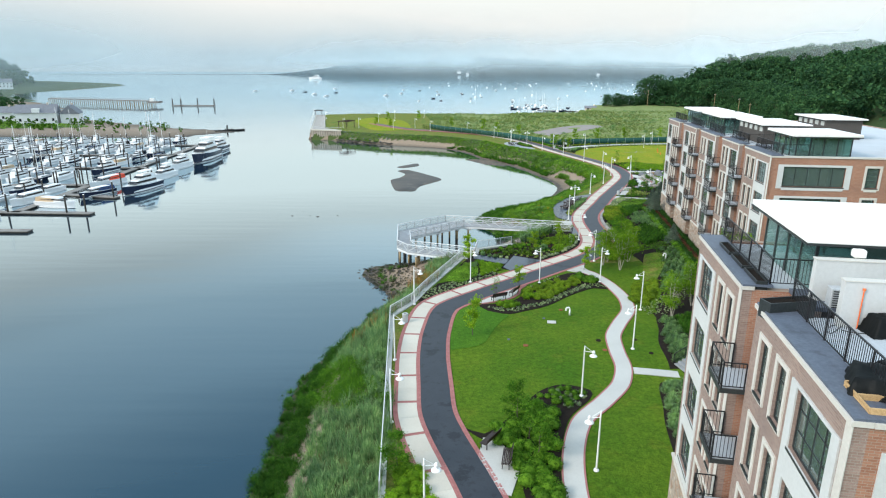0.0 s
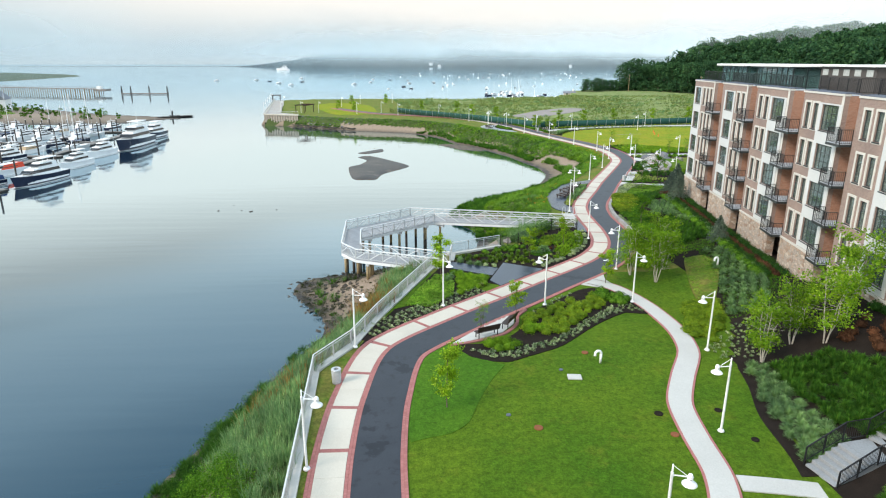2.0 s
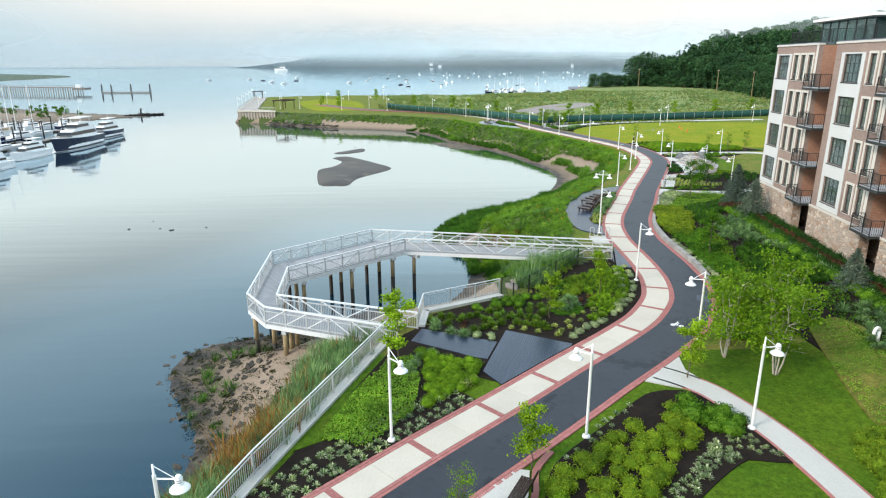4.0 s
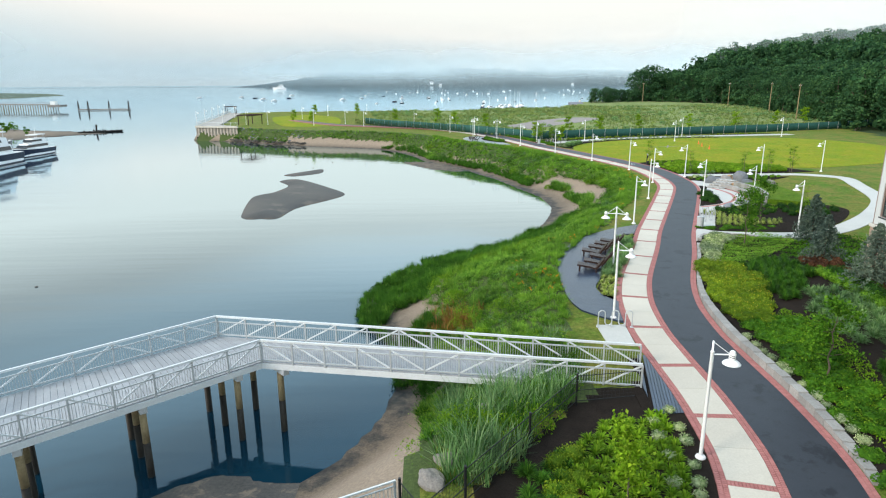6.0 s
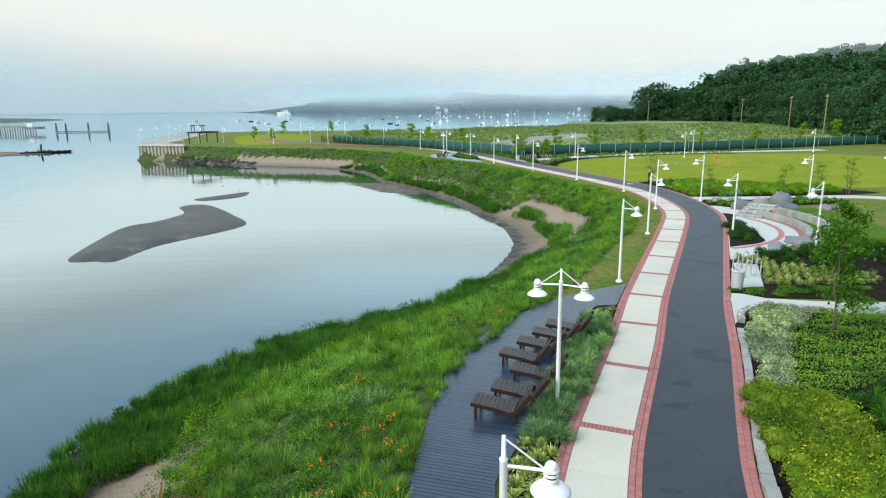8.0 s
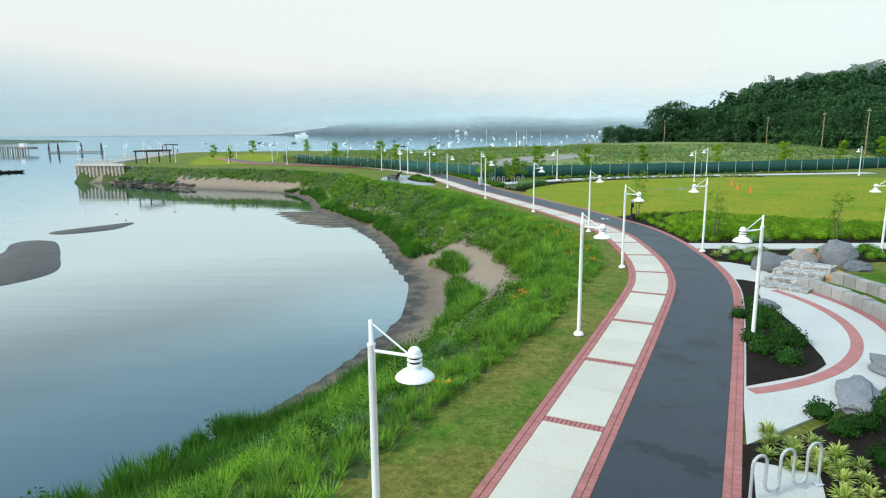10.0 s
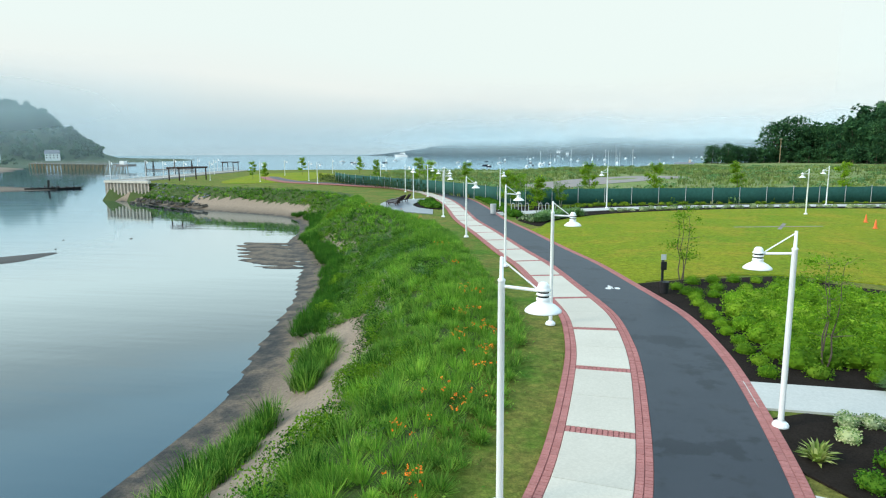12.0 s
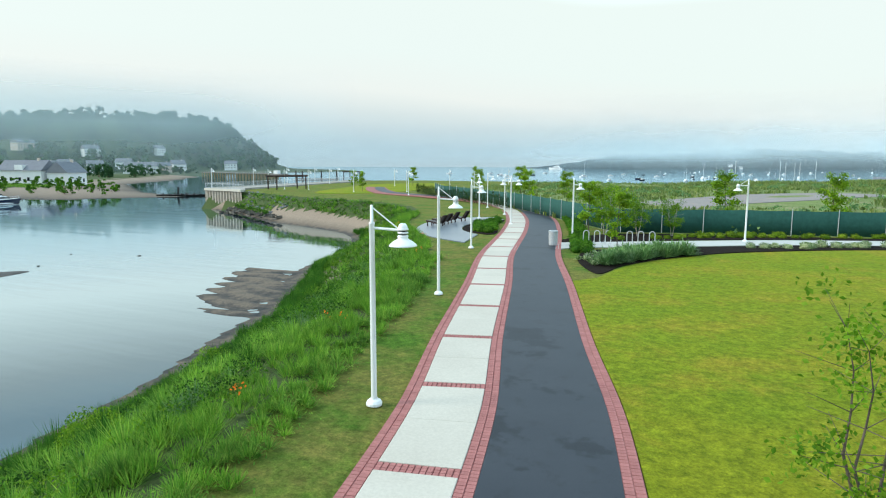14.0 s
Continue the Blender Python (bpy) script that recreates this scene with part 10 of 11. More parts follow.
def wood(name, pts, zs, hmin, hmax, per, leaf, mat, label, clump=9):
    """Many full trees merged: each a few lumpy leaf masses over a trunk line."""
    cs, tv, tf = [], [], []
    for (x, y), z in zip(pts, zs):
        hh = rf.uniform(hmin, hmax)
        r = hh * rf.uniform(0.28, 0.4)
        for k in range(clump):
            a = rf.uniform(0, 6.28)
            rr = r * rf.uniform(0.1, 0.75)
            zc = z + hh * rf.uniform(0.06, 0.86)
            sz = r * rf.uniform(0.35, 0.6) * (1.15 - 0.4 * (zc - z) / hh)
            cs.append(np.array((x + math.cos(a) * rr, y + math.sin(a) * rr, zc)) + blob_points(per, rf, (sz, sz, sz * 0.8), 0.7, -0.6))
        w = hh * 0.02
        i = len(tv)
        tv += [(x - w, y - w, z - 0.5), (x + w, y - w, z - 0.5), (x + w, y + w, z - 0.5), (x - w, y + w, z - 0.5), (x, y, z + hh * 0.5)]
        tf += [(i, i + 1, i + 4), (i + 1, i + 2, i + 4), (i + 2, i + 3, i + 4), (i + 3, i, i + 4)]
    C = np.concatenate(cs)
    V, T = leaf_arrays(C, np.full(len(C), leaf), rf, 0.5, 0.7)
    me = mesh_of(name, np.concatenate([V, np.array(tv)]), np.concatenate([T, np.array(tf) + len(V)]), [M[mat], M["bark"]], np.r_[np.zeros(len(T), int), np.ones(len(tf), int)])
    return tagged(link_mesh(name, me), label, "trees", kind="stuff")


# wooded hill behind the park: front rows nearer and finer
pts = []
for k in range(4000):
    x, y = rf.uniform(120, 330), rf.uniform(205, 540)
    if x > np.interp(y, [205, 240, 280, 360, 425, 540], [116, 126, 142, 164, 142, 190]) and x < 330 - 0.1 * (540 - y) and (not pts or np.min(np.hypot(*(np.array(pts[-240:]) - (x, y)).T)) > 7.2):
        pts.append((x, y))
pts = np.array(pts)
zs = ground_z(pts[:, 0], pts[:, 1])
wood("hill_woods", pts, zs, 11, 17, 36, 1.4, "tree_leaf", "dense dark green woods on the hill", 8)
# trees at the head of the meadow and along the edge of the woods

def full_tree(seed, h_, r, clumps=40, per=120, leaf=0.62):
    """A mature broadleaf: short trunk with limbs, crown of lumpy leaf masses down to near the ground."""
    rnd = np.random.default_rng(seed)
    bm = bmesh.new()
    add_tube(bm, (0, 0, 0), (0.1, 0, h_ * 0.45), h_ * 0.028, h_ * 0.018, 8)
    cs = []
    for k in range(clumps):
        f = (k + 0.5) / clumps
        zc = h_ * (0.05 + 0.83 * f)
        env = math.sin(math.pi * min(1.0, 0.18 + 0.72 * f)) ** 0.7
        a = k * 2.4 + rnd.uniform(-0.4, 0.4)
        rr = r * env * rnd.uniform(0.25, 0.8)
        c = np.array((math.cos(a) * rr, math.sin(a) * rr, zc + rnd.uniform(-0.04, 0.04) * h_))
        sz = r * rnd.uniform(0.26, 0.42)
        cs.append(c + blob_points(per, rnd, (sz, sz, sz * 0.72), 0.7, -0.5))
        if k % 3 == 0:
            limb(bm, (0.1, 0, h_ * rnd.uniform(0.15, 0.45)), tuple(c), h_ * 0.012, h_ * 0.004)
    C = np.concatenate(cs)
    V, T = leaf_arrays(C, np.full(len(C), leaf), rnd, 0.5, 0.75)
    return bm_mesh("trunk", bm, M["bark"]), mesh_of("crown", V, T, M["tree_leaf"])


big_tree = [("broadleaf_tree", "large dark green broadleaf tree by the meadow", "meadow edge trees", *full_tree(90 + k, 15.0, 7.5)) for k in range(4)]
edge_trees = [(104, 408, 0.52), (109, 404, 0.55), (114, 409, 0.5), (120, 412, 0.45), (133, 421, 1.15), (139, 423, 1.3), (146, 421, 1.1), (152, 416, 0.95), (157, 407, 1.0), (150, 402, 0.6), (162, 396, 1.0), (158, 384, 0.75), (167, 380, 1.05), (161, 368, 0.8), (168, 362, 1.1),
              (160, 350, 0.9), (166, 338, 1.05), (156, 330, 0.8), (160, 318, 1.05), (151, 308, 0.85), (154, 296, 1.05), (143, 288, 0.85), (146, 276, 1.05), (136, 266, 0.85), (138, 254, 1.0), (129, 246, 0.85), (131, 234, 1.0), (122, 226, 0.8), (124, 214, 1.0)]
for i, (x, y, s) in enumerate(edge_trees):
    plant_tree(big_tree[i % 4], x, y, s, i * 67)

# understorey along the wood's edge
edge_line = Line([(112, 210), (122, 238), (137, 281), (158, 358), (148, 400), (132, 414), (102, 404)])
pts = np.array([np.asarray(edge_line.at(s_)) + rf.normal(0, 2.6, 2) for s_ in rf.uniform(0, edge_line.length, 230)])
wood("woods_edge", pts, ground_z(pts[:, 0], pts[:, 1]), 3.5, 7.5, 34, 0.75, "tree_leaf", "thick undergrowth along the edge of the woods", 6)

# spit: shrubs and far hill woods
pts = np.array([(x, y) for x, y in zip(rf.uniform(-420, -104, 1400), rf.uniform(256, 400, 1400)) if 262 + 0.16 * (-x - 104) < y < 312 + 0.35 * (-x - 150)])
pts = pts[inside(SPIT, pts[:, 0], pts[:, 1])]
zs = ground_z(pts[:, 0], pts[:, 1])
pts, zs = pts[zs > WATER_Z + 0.45], zs[zs > WATER_Z + 0.45]
wood("spit_thicket", pts, zs, 2.0, 4.2, 26, 0.55, "shrub", "green thicket on the sandy spit", 4)
pg = np.c_[rf.uniform(-330, -97, 16000), rf.uniform(252, 330, 16000)]
pg = pg[inside(SPIT, pg[:, 0], pg[:, 1])]
zz = ground_z(pg[:, 0], pg[:, 1])
pg = np.c_[pg, zz][zz > WATER_Z + 1.25]
V, T = blade_arrays(pg, np.full(len(pg), 0.5), 5, 0.18, 0.5, rf, spread=0.6)
stuff("spit_grass", V, T, M["reed"], "beach grass on the sandy spit", "grass")
pts = np.c_[rf.uniform(-1250, -560, 1700), rf.uniform(560, 1180, 1700)]
pts = pts[inside(SPIT, pts[:, 0], pts[:, 1])]
pts = pts[np.degrees(np.arctan2(43 - pts[:, 0], pts[:, 1] - 150)) > 39.0]
zs = ground_z(pts[:, 0], pts[:, 1])
pts, zs = pts[zs > WATER_Z + 3], zs[zs > WATER_Z + 3]
wood("harbour_hill_woods", pts, zs, 12, 19, 18, 3.6, "tree_leaf", "wooded hill across the harbour in the mist", 6)
pts = np.array([(x, y) for x, y in zip(rf.uniform(-520, -200, 260), rf.uniform(390, 640, 260))])
pts = pts[inside(SPIT, pts[:, 0], pts[:, 1]) & (dist_to(SPIT + SPIT[:1], pts[:, 0], pts[:, 1]) > 24)]
zs = ground_z(pts[:, 0], pts[:, 1])
wood("harbour_trees", pts, zs, 5, 10, 26, 1.2, "tree_leaf", "trees along the far harbour road", 6)


# ---------- houses ----------
def house(m, w, d, h_, wall, label, rise=0.45, dormer=False):
    top = empty("house", m, label, "house", "harbour houses")
    part("house_wall", box_bm(-w / 2, w / 2, -d / 2, d / 2, -2.0, h_), M[wall], top)
    bm = bmesh.new()
    rz_ = h_ + d * rise
    vs = [bm.verts.new(v) for v in ((-w / 2 - 0.4, -d / 2 - 0.5, h_ - 0.1), (w / 2 + 0.4, -d / 2 - 0.5, h_ - 0.1), (w / 2 + 0.4, d / 2 + 0.5, h_ - 0.1), (-w / 2 - 0.4, d / 2 + 0.5, h_ - 0.1), (-w / 2 - 0.4, 0, rz_), (w / 2 + 0.4, 0, rz_))]
    for f in ((0, 1, 5, 4), (2, 3, 4, 5), (1, 2, 5), (3, 0, 4), (3, 2, 1, 0)):
        bm.faces.new([vs[i] for i in f])
    rf_ = part("roof", bm, M["house_roof"], top)
    link_mesh("chimney", bm_mesh("chimney", box_bm(w * 0.25, w * 0.25 + 0.8, -0.4, 0.4, h_, rz_ + 0.8), M["house_tan"]), rf_)
    gb = bmesh.new()
    for sx in (-w / 2 - 0.02, w / 2 + 0.02):
        a_ = [gb.verts.new((sx, y, z)) for y, z in ((-d / 2, h_ - 0.05), (d / 2, h_ - 0.05), (0, rz_ - 0.35))]
        b_ = [gb.verts.new((sx * 0.99, y, z)) for y, z in ((-d / 2, h_ - 0.05), (d / 2, h_ - 0.05), (0, rz_ - 0.35))]
        gb.faces.new(a_)
        gb.faces.new(b_[::-1])
        for k in range(3):
            gb.faces.new((a_[k], b_[k], b_[(k + 1) % 3], a_[(k + 1) % 3]))
    part("gable", gb, M[wall], top)
    n_ = max(2, int(w / 3))
    for lv in range(max(1, int(h_ / 2.8))):
        for k in range(n_):
            x = -w / 2 + w * (k + 0.5) / n_
            for y in (-d / 2 - 0.04, d / 2 - 0.02):
                wn_ = part("window", box_bm(x - 0.5, x + 0.5, y, y + 0.06, 0.9 + 2.8 * lv, 2.2 + 2.8 * lv), M["dark_window"], top)
    if dormer:
        dm = part("dormer", box_bm(-1.6, 1.6, -d / 2 - 0.2, 0, h_ - 0.2, h_ + 2.0), M[wall], top)
    return top


def on(x, y):
    return h1(x, y)


house(pose(-196, 306, on(-196, 306) + 0.4, 0, 0, 20), 17, 9, 4.8, "house_white", "white harbour house with a grey roof on the spit", 0.42, True)
house(pose(-184, 313, on(-184, 313) + 0.4, 0, 0, 110), 11, 8, 4.6, "house_white", "white gabled wing of the harbour house", 0.5)
house(pose(-222, 318, on(-222, 318) + 0.4, 0, 0, 15), 14, 8, 4.0, "house_white", "low white boathouse on the spit", 0.35)
for i, (x, y, w, d, hh, mt) in enumerate([(-560, 640, 16, 10, 7, "house_white"), (-600, 600, 15, 10, 6, "house_white"), (-640, 660, 18, 11, 7, "house_white"), (-700, 620, 22, 12, 7, "house_tan"), (-520, 760, 14, 9, 6, "house_white"), (-545, 700, 15, 9, 6.5, "house_tan"),
                                          (-480, 640, 14, 9, 5, "house_white"), (-455, 600, 12, 8, 5, "house_tan"), (-430, 560, 16, 9, 4.5, "house_white"), (-780, 640, 16, 10, 7, "house_white"), (-830, 600, 18, 10, 7, "house_tan"), (-620, 740, 14, 9, 7, "house_white"), (-400, 520, 14, 8, 4.5, "house_white"), (-500, 560, 14, 9, 6, "house_white"), (-570, 560, 14, 9, 6, "house_tan")]):
    house(pose(x, y, on(x, y) + (3 if y > 615 else 1.5), 0, 0, 35 + 20 * (i % 4)), w, d, hh, mt, "white gabled house among trees on the harbour hill" if mt == "house_white" else "tan gabled house among trees on the harbour hill")
hs = house(pose(91, 396, on(91, 396) - 0.4, 0, 0, -8), 6.5, 4.5, 2.3, "house_tan", "small pinkish-tan building by the moorings at the meadow end", 0.25)


# ---------- boats ----------
def hull_bm(l, w, h_, sheer=0.25, flare=0.8, stern=0.85, keel=-0.35, n=11):
    """A hull by cross-sections along x: bow at +l/2."""
    bm = bmesh.new()
    rings = []
    for k in range(n):
        f = k / (n - 1)
        x = -l / 2 + l * f
        half = w / 2 * (stern + (1 - stern) * min(1, f * 2.5)) * (1 - max(0, (f - 0.45) / 0.55) ** 2.2)
        half = max(half, 0.02)
        top_ = h_ * (1 + sheer * max(0, f - 0.3) ** 1.5 * 2)
        low = keel * (1 - max(0, (f - 0.7) / 0.3) ** 2)
        rake = 0.0 if f < 0.8 else (f - 0.8) * l * 0.22
        rings.append([bm.verts.new(v) for v in ((x, -half, top_), (x - rake, -half * flare, h_ * 0.25), (x - rake * 1.5, -half * 0.45 * flare, low), (x - rake * 1.5, half * 0.45 * flare, low), (x - rake, half * flare, h_ * 0.25), (x, half, top_))])
    for a, b2 in zip(rings, rings[1:]):
        for k in range(5):
            bm.faces.new((a[k], a[k + 1], b2[k + 1], b2[k]))
        bm.faces.new((a[5], a[0], b2[0], b2[5]))
    bm.faces.new(rings[0])
    bm.faces.new(rings[-1][::-1])
    return bm


def cabin_bm(x0, x1, w, z0, z1, slope=0.35):
    bm = bmesh.new()
    d = (z1 - z0) * slope
    vs = [bm.verts.new(v) for v in ((x0, -w / 2, z0), (x1, -w / 2 * 0.85, z0), (x1, w / 2 * 0.85, z0), (x0, w / 2, z0), (x0 + d * 0.3, -w / 2 * 0.88, z1), (x1 - d * 2.2, -w / 2 * 0.78, z1), (x1 - d * 2.2, w / 2 * 0.78, z1), (x0 + d * 0.3, w / 2 * 0.88, z1))]
    for f in ((3, 2, 1, 0), (4, 5, 6, 7), (0, 1, 5, 4), (1, 2, 6, 5), (2, 3, 7, 6), (3, 0, 4, 7)):
        bm.faces.new([vs[i] for i in f])
    return bm


def motor_yacht(m, l, hull, label, canvas=None, fly=True, group="marina boats"):
    top = empty("motor_yacht", m, label, "boat", group)
    w, h_, lz = l * 0.27, l * 0.125, l * 1.3
    part("hull", hull_bm(l, w, h_), M[hull], top)
    part("boot_stripe", hull_bm(l * 1.004, w * 1.006, 0.16, 0.0, 0.98, 0.85, 0.06), M["hull_white"], top)
    part("deck", hull_bm(l * 0.97, w * 0.93, h_ + 0.06, 0.25, 0.9, 0.85, h_ * 0.9), M["hull_white"], top)
    c1 = part("cabin", cabin_bm(-l * 0.34, l * 0.22, w * 0.72, h_, h_ + lz * 0.075), M["hull_white"], top)
    link_mesh("cabin_glass", bm_mesh("cabin_glass", cabin_bm(-l * 0.32, l * 0.235, w * 0.735, h_ + lz * 0.03, h_ + lz * 0.06, 0.45), M["dark_window"]), c1)
    if fly:
        c2 = part("bridge", cabin_bm(-l * 0.30, l * 0.06, w * 0.62, h_ + lz * 0.075, h_ + lz * 0.13), M["hull_white"], top)
        link_mesh("bridge_glass", bm_mesh("bridge_glass", cabin_bm(-l * 0.20, l * 0.075, w * 0.635, h_ + lz * 0.095, h_ + lz * 0.118, 0.4), M["dark_window"]), c2)
        bm = bmesh.new()
        for x, y in ((-l * 0.28, -w * 0.2), (-l * 0.28, w * 0.2), (-l * 0.06, -w * 0.2), (-l * 0.06, w * 0.2)):
            add_tube(bm, (x, y, h_ + lz * 0.13), (x, y, h_ + lz * 0.17), 0.035, sides=6)
        add_box(bm, -l * 0.31, -l * 0.03, -w * 0.28, w * 0.28, h_ + lz * 0.17, h_ + lz * 0.178)
        part("hardtop", bm, M["hull_white" if canvas is None else canvas], top)
        bm = bmesh.new()
        add_tube(bm, (-l * 0.16, 0, h_ + lz * 0.178), (-l * 0.18, 0, h_ + lz * 0.27), 0.04, 0.015, 6)
        part("mast", bm, M["white_metal"], top)
    elif canvas:
        part("canvas_cover", cabin_bm(-l * 0.46, l * 0.05, w * 0.8, h_ * 0.95, h_ + lz * 0.07, 0.5), M[canvas], top)
    bm = bmesh.new()
    for sgn in (-1, 1):
        prev = None
        for k in range(7):
            f = k / 6
            x = l * (0.1 + 0.38 * f)
            y = sgn * w * 0.46 * (1 - (f * 0.78 + 0.05) ** 2.4)
            z = h_ * (1 + 0.25 * (0.6 + 0.38 * f - 0.3) ** 1.5 * 2)
            add_tube(bm, (x, y, z), (x, y, z + 0.6), 0.018, sides=5)
            if prev:
                add_tube(bm, prev, (x, y, z + 0.6), 0.018, sides=5)
            prev = (x, y, z + 0.6)
    part("bow_rail", bm, M["galv"], top)
    return top


def sailboat(m, l, hull, label, mast=1.25, group="marina boats"):
    top = empty("sailboat", m, label, "boat", group)
    w, h_ = l * 0.27, l * 0.085
    part("hull", hull_bm(l, w, h_, 0.15, 0.7, 0.6), M[hull], top)
    c1 = part("cabin", cabin_bm(-l * 0.12, l * 0.24, w * 0.5, h_, h_ + l * 0.045), M["hull_white"], top)
    link_mesh("cabin_glass", bm_mesh("cabin_glass", cabin_bm(-l * 0.10, l * 0.2, w * 0.515, h_ + l * 0.015, h_ + l * 0.033), M["dark_window"]), c1)
    bm = bmesh.new()
    add_tube(bm, (l * 0.1, 0, h_), (l * 0.1, 0, h_ + l * mast), 0.07, 0.04, 8)
    ms = part("mast", bm, M["white_metal"], top)
    bm = bmesh.new()
    add_tube(bm, (l * 0.09, 0, h_ + 1.2), (-l * 0.32, 0, h_ + 1.15), 0.05, 0.05, 6)
    part("boom", bm, M["white_metal"], top)
    bm = bmesh.new()
    add_tube(bm, (l * 0.06, 0, h_ + 1.35), (-l * 0.30, 0, h_ + 1.28), 0.14, 0.09, 8)
    part("furled_sail", bm, M["canvas_blue"], top)
    bm = bmesh.new()
    for e in ((l * 0.48, 0, h_ * 1.15), (-l * 0.48, 0, h_), (l * 0.08, w * 0.45, h_), (l * 0.08, -w * 0.45, h_)):
        add_tube(bm, e, (l * 0.1, 0, h_ + l * mast * 0.97), 0.012, 0.012, 4, cap=False)
    part("rigging", bm, M["galv"], top)
    return top


WZ = WATER_Z
y_big = motor_yacht(pose(-70.2, 142.7, WZ, 0, 0, -101), 13.0, "hull_navy", "navy-hulled motor yacht with white cabin at its berth")
y_white = motor_yacht(pose(-72.7, 160.6, WZ, 0, 0, -96), 10.5, "hull_white", "white motor yacht with two cabin decks at its berth")
y_white2 = motor_yacht(pose(-75.2, 177.2, WZ, 0, 0, -95), 11.0, "hull_white", "white motor yacht moored in the marina")
y_huge = motor_yacht(pose(-74.2, 193.5, WZ, 0, 0, -91), 19.0, "hull_navy", "large navy-hulled yacht with white superstructure")
y_huge2 = copy_thing(y_huge, pose(-77.4, 214.2, WZ, 0, 0, -93) @ Matrix.Scale(0.72, 4))
c_red = motor_yacht(pose(-81.5, 149.0, WZ, 0, 0, -104), 11.0, "hull_white", "white boat under a bright red cover", "hull_red", False)
c_blue = motor_yacht(pose(-77.5, 137.0, WZ, 0, 0, -112), 9.0, "hull_navy", "dark boat with blue canvas at the dock", "canvas_blue", False)
c_tan = motor_yacht(pose(-79.5, 125.4, WZ, 0, 0, -14), 9.5, "hull_white", "white cabin boat with a tan canvas cover", "canvas_tan", False)
c_plain = motor_yacht(pose(-88.0, 129.5, WZ, 0, 0, -98), 10.0, "hull_white", "white cabin cruiser moored in the marina", None, False)
s_navy = sailboat(pose(-95.0, 205.0, WZ, 0, 0, -96), 10.0, "hull_navy", "navy sailboat with a furled sail in the marina")
s_mid = sailboat(pose(-88.0, 190.0, WZ, 0, 0, -97), 10.5, "hull_white", "white sailboat moored in the marina")
c_dark = motor_yacht(pose(-92.0, 168.0, WZ, 0, 0, -98), 10.5, "hull_navy", "dark-hulled cabin cruiser at its berth", None, True)
kinds = [y_white2, c_dark, c_plain, s_mid, c_plain, y_white, c_plain, s_navy, c_tan, y_white2, s_mid, c_dark]
# berths along both sides of the finger docks, bows north or south
n = 0
for r, yo in enumerate((113, 131, 140, 158, 167, 185, 194, 212, 221, 239)):
    for k in range(12):
        x = -87.5 - 5.3 * k - 0.10 * (yo - 113) + rf.uniform(-0.5, 0.5)
        y = yo + rf.uniform(-0.6, 0.6) + 0.04 * k
        if rf.uniform() < 0.1 or any(math.hypot(x - u, y - v) < 6.5 for u, v in ((-88, 129.5), (-88, 190), (-92, 168), (-95, 205))):
            continue
        copy_thing(kinds[(n * 5 + r) % len(kinds)], pose(x, y, WZ, 0, 0, (-97 if r % 2 == 0 else 83) + rf.uniform(-4, 4)) @ Matrix.Scale(rf.uniform(0.72, 0.95), 4))
        n += 1

# docks and mooring piles
def dock(a, b2, w=1.8):
    top = empty("floating_dock", pose(0, 0, 0), "grey timber floating dock", "dock", "marina docks")
    bm = bmesh.new()
    add_beam(bm, (*a, WZ + 0.32), (*b2, WZ + 0.32), w, 0.14)
    part("dock_planks", bm, M["dock"], top)
    bm = bmesh.new()
    add_beam(bm, (*a, WZ + 0.1), (*b2, WZ + 0.1), w * 0.8, 0.3)
    part("float", bm, M["pile_wood"], top)


for a, b2 in (((-160, 105), (-72, 105)), ((-160, 122.5), (-68.5, 118.6)), ((-160, 149), (-84, 149)), ((-162, 176), (-84, 176)), ((-164, 203), (-88, 203)), ((-166, 230), (-90, 230)), ((-84, 119), (-90, 230)), ((-84, 137), (-71.5, 134.2))):
    dock(a, b2)
pile_me = None
bm = bmesh.new()
add_tube(bm, (0, 0, -2.6), (0, 0, 3.8), 0.19, 0.16, 8)
pile_me = bm_mesh("mooring_pile", bm, M["pile_wood"], True)
bm = bmesh.new()
add_tube(bm, (0, 0, 3.8), (0, 0, 3.92), 0.17, 0.10, 8)
pcap = bm_mesh("pile_cap", bm, M["hull_white"])
n = 0
for yo in (107, 119, 135, 147, 151, 163, 174, 179, 190, 201, 206, 217, 228, 234):
    for k in range(12):
        x = -84.8 - 5.3 * k - 0.10 * (yo - 113) + rf.uniform(-0.6, 0.6)
        p_ = link_mesh("mooring_pile", pile_me, at=pose(x, yo + rf.uniform(-0.8, 0.8), WZ, rf.uniform(-1, 1), rf.uniform(-1, 1), 0) @ Matrix.Diagonal((1, 1, rf.uniform(0.85, 1.15), 1)))
        tagged(p_, "dark timber mooring pile standing in the marina", "mooring pile", "marina piles")
        link_mesh("pile_cap", pcap, p_)
for x, y in ((-73.5, 118.6), (-70.2, 119.4), (-72.0, 133.6), (-77, 147), (-71.8, 152), (-76, 159), (-79.5, 172), (-81.5, 178)):
    p_ = link_mesh("mooring_pile", pile_me, at=pose(x, y, WZ))
    tagged(p_, "dark timber mooring pile standing in the marina", "mooring pile", "marina piles")
    link_mesh("pile_cap", pcap, p_)

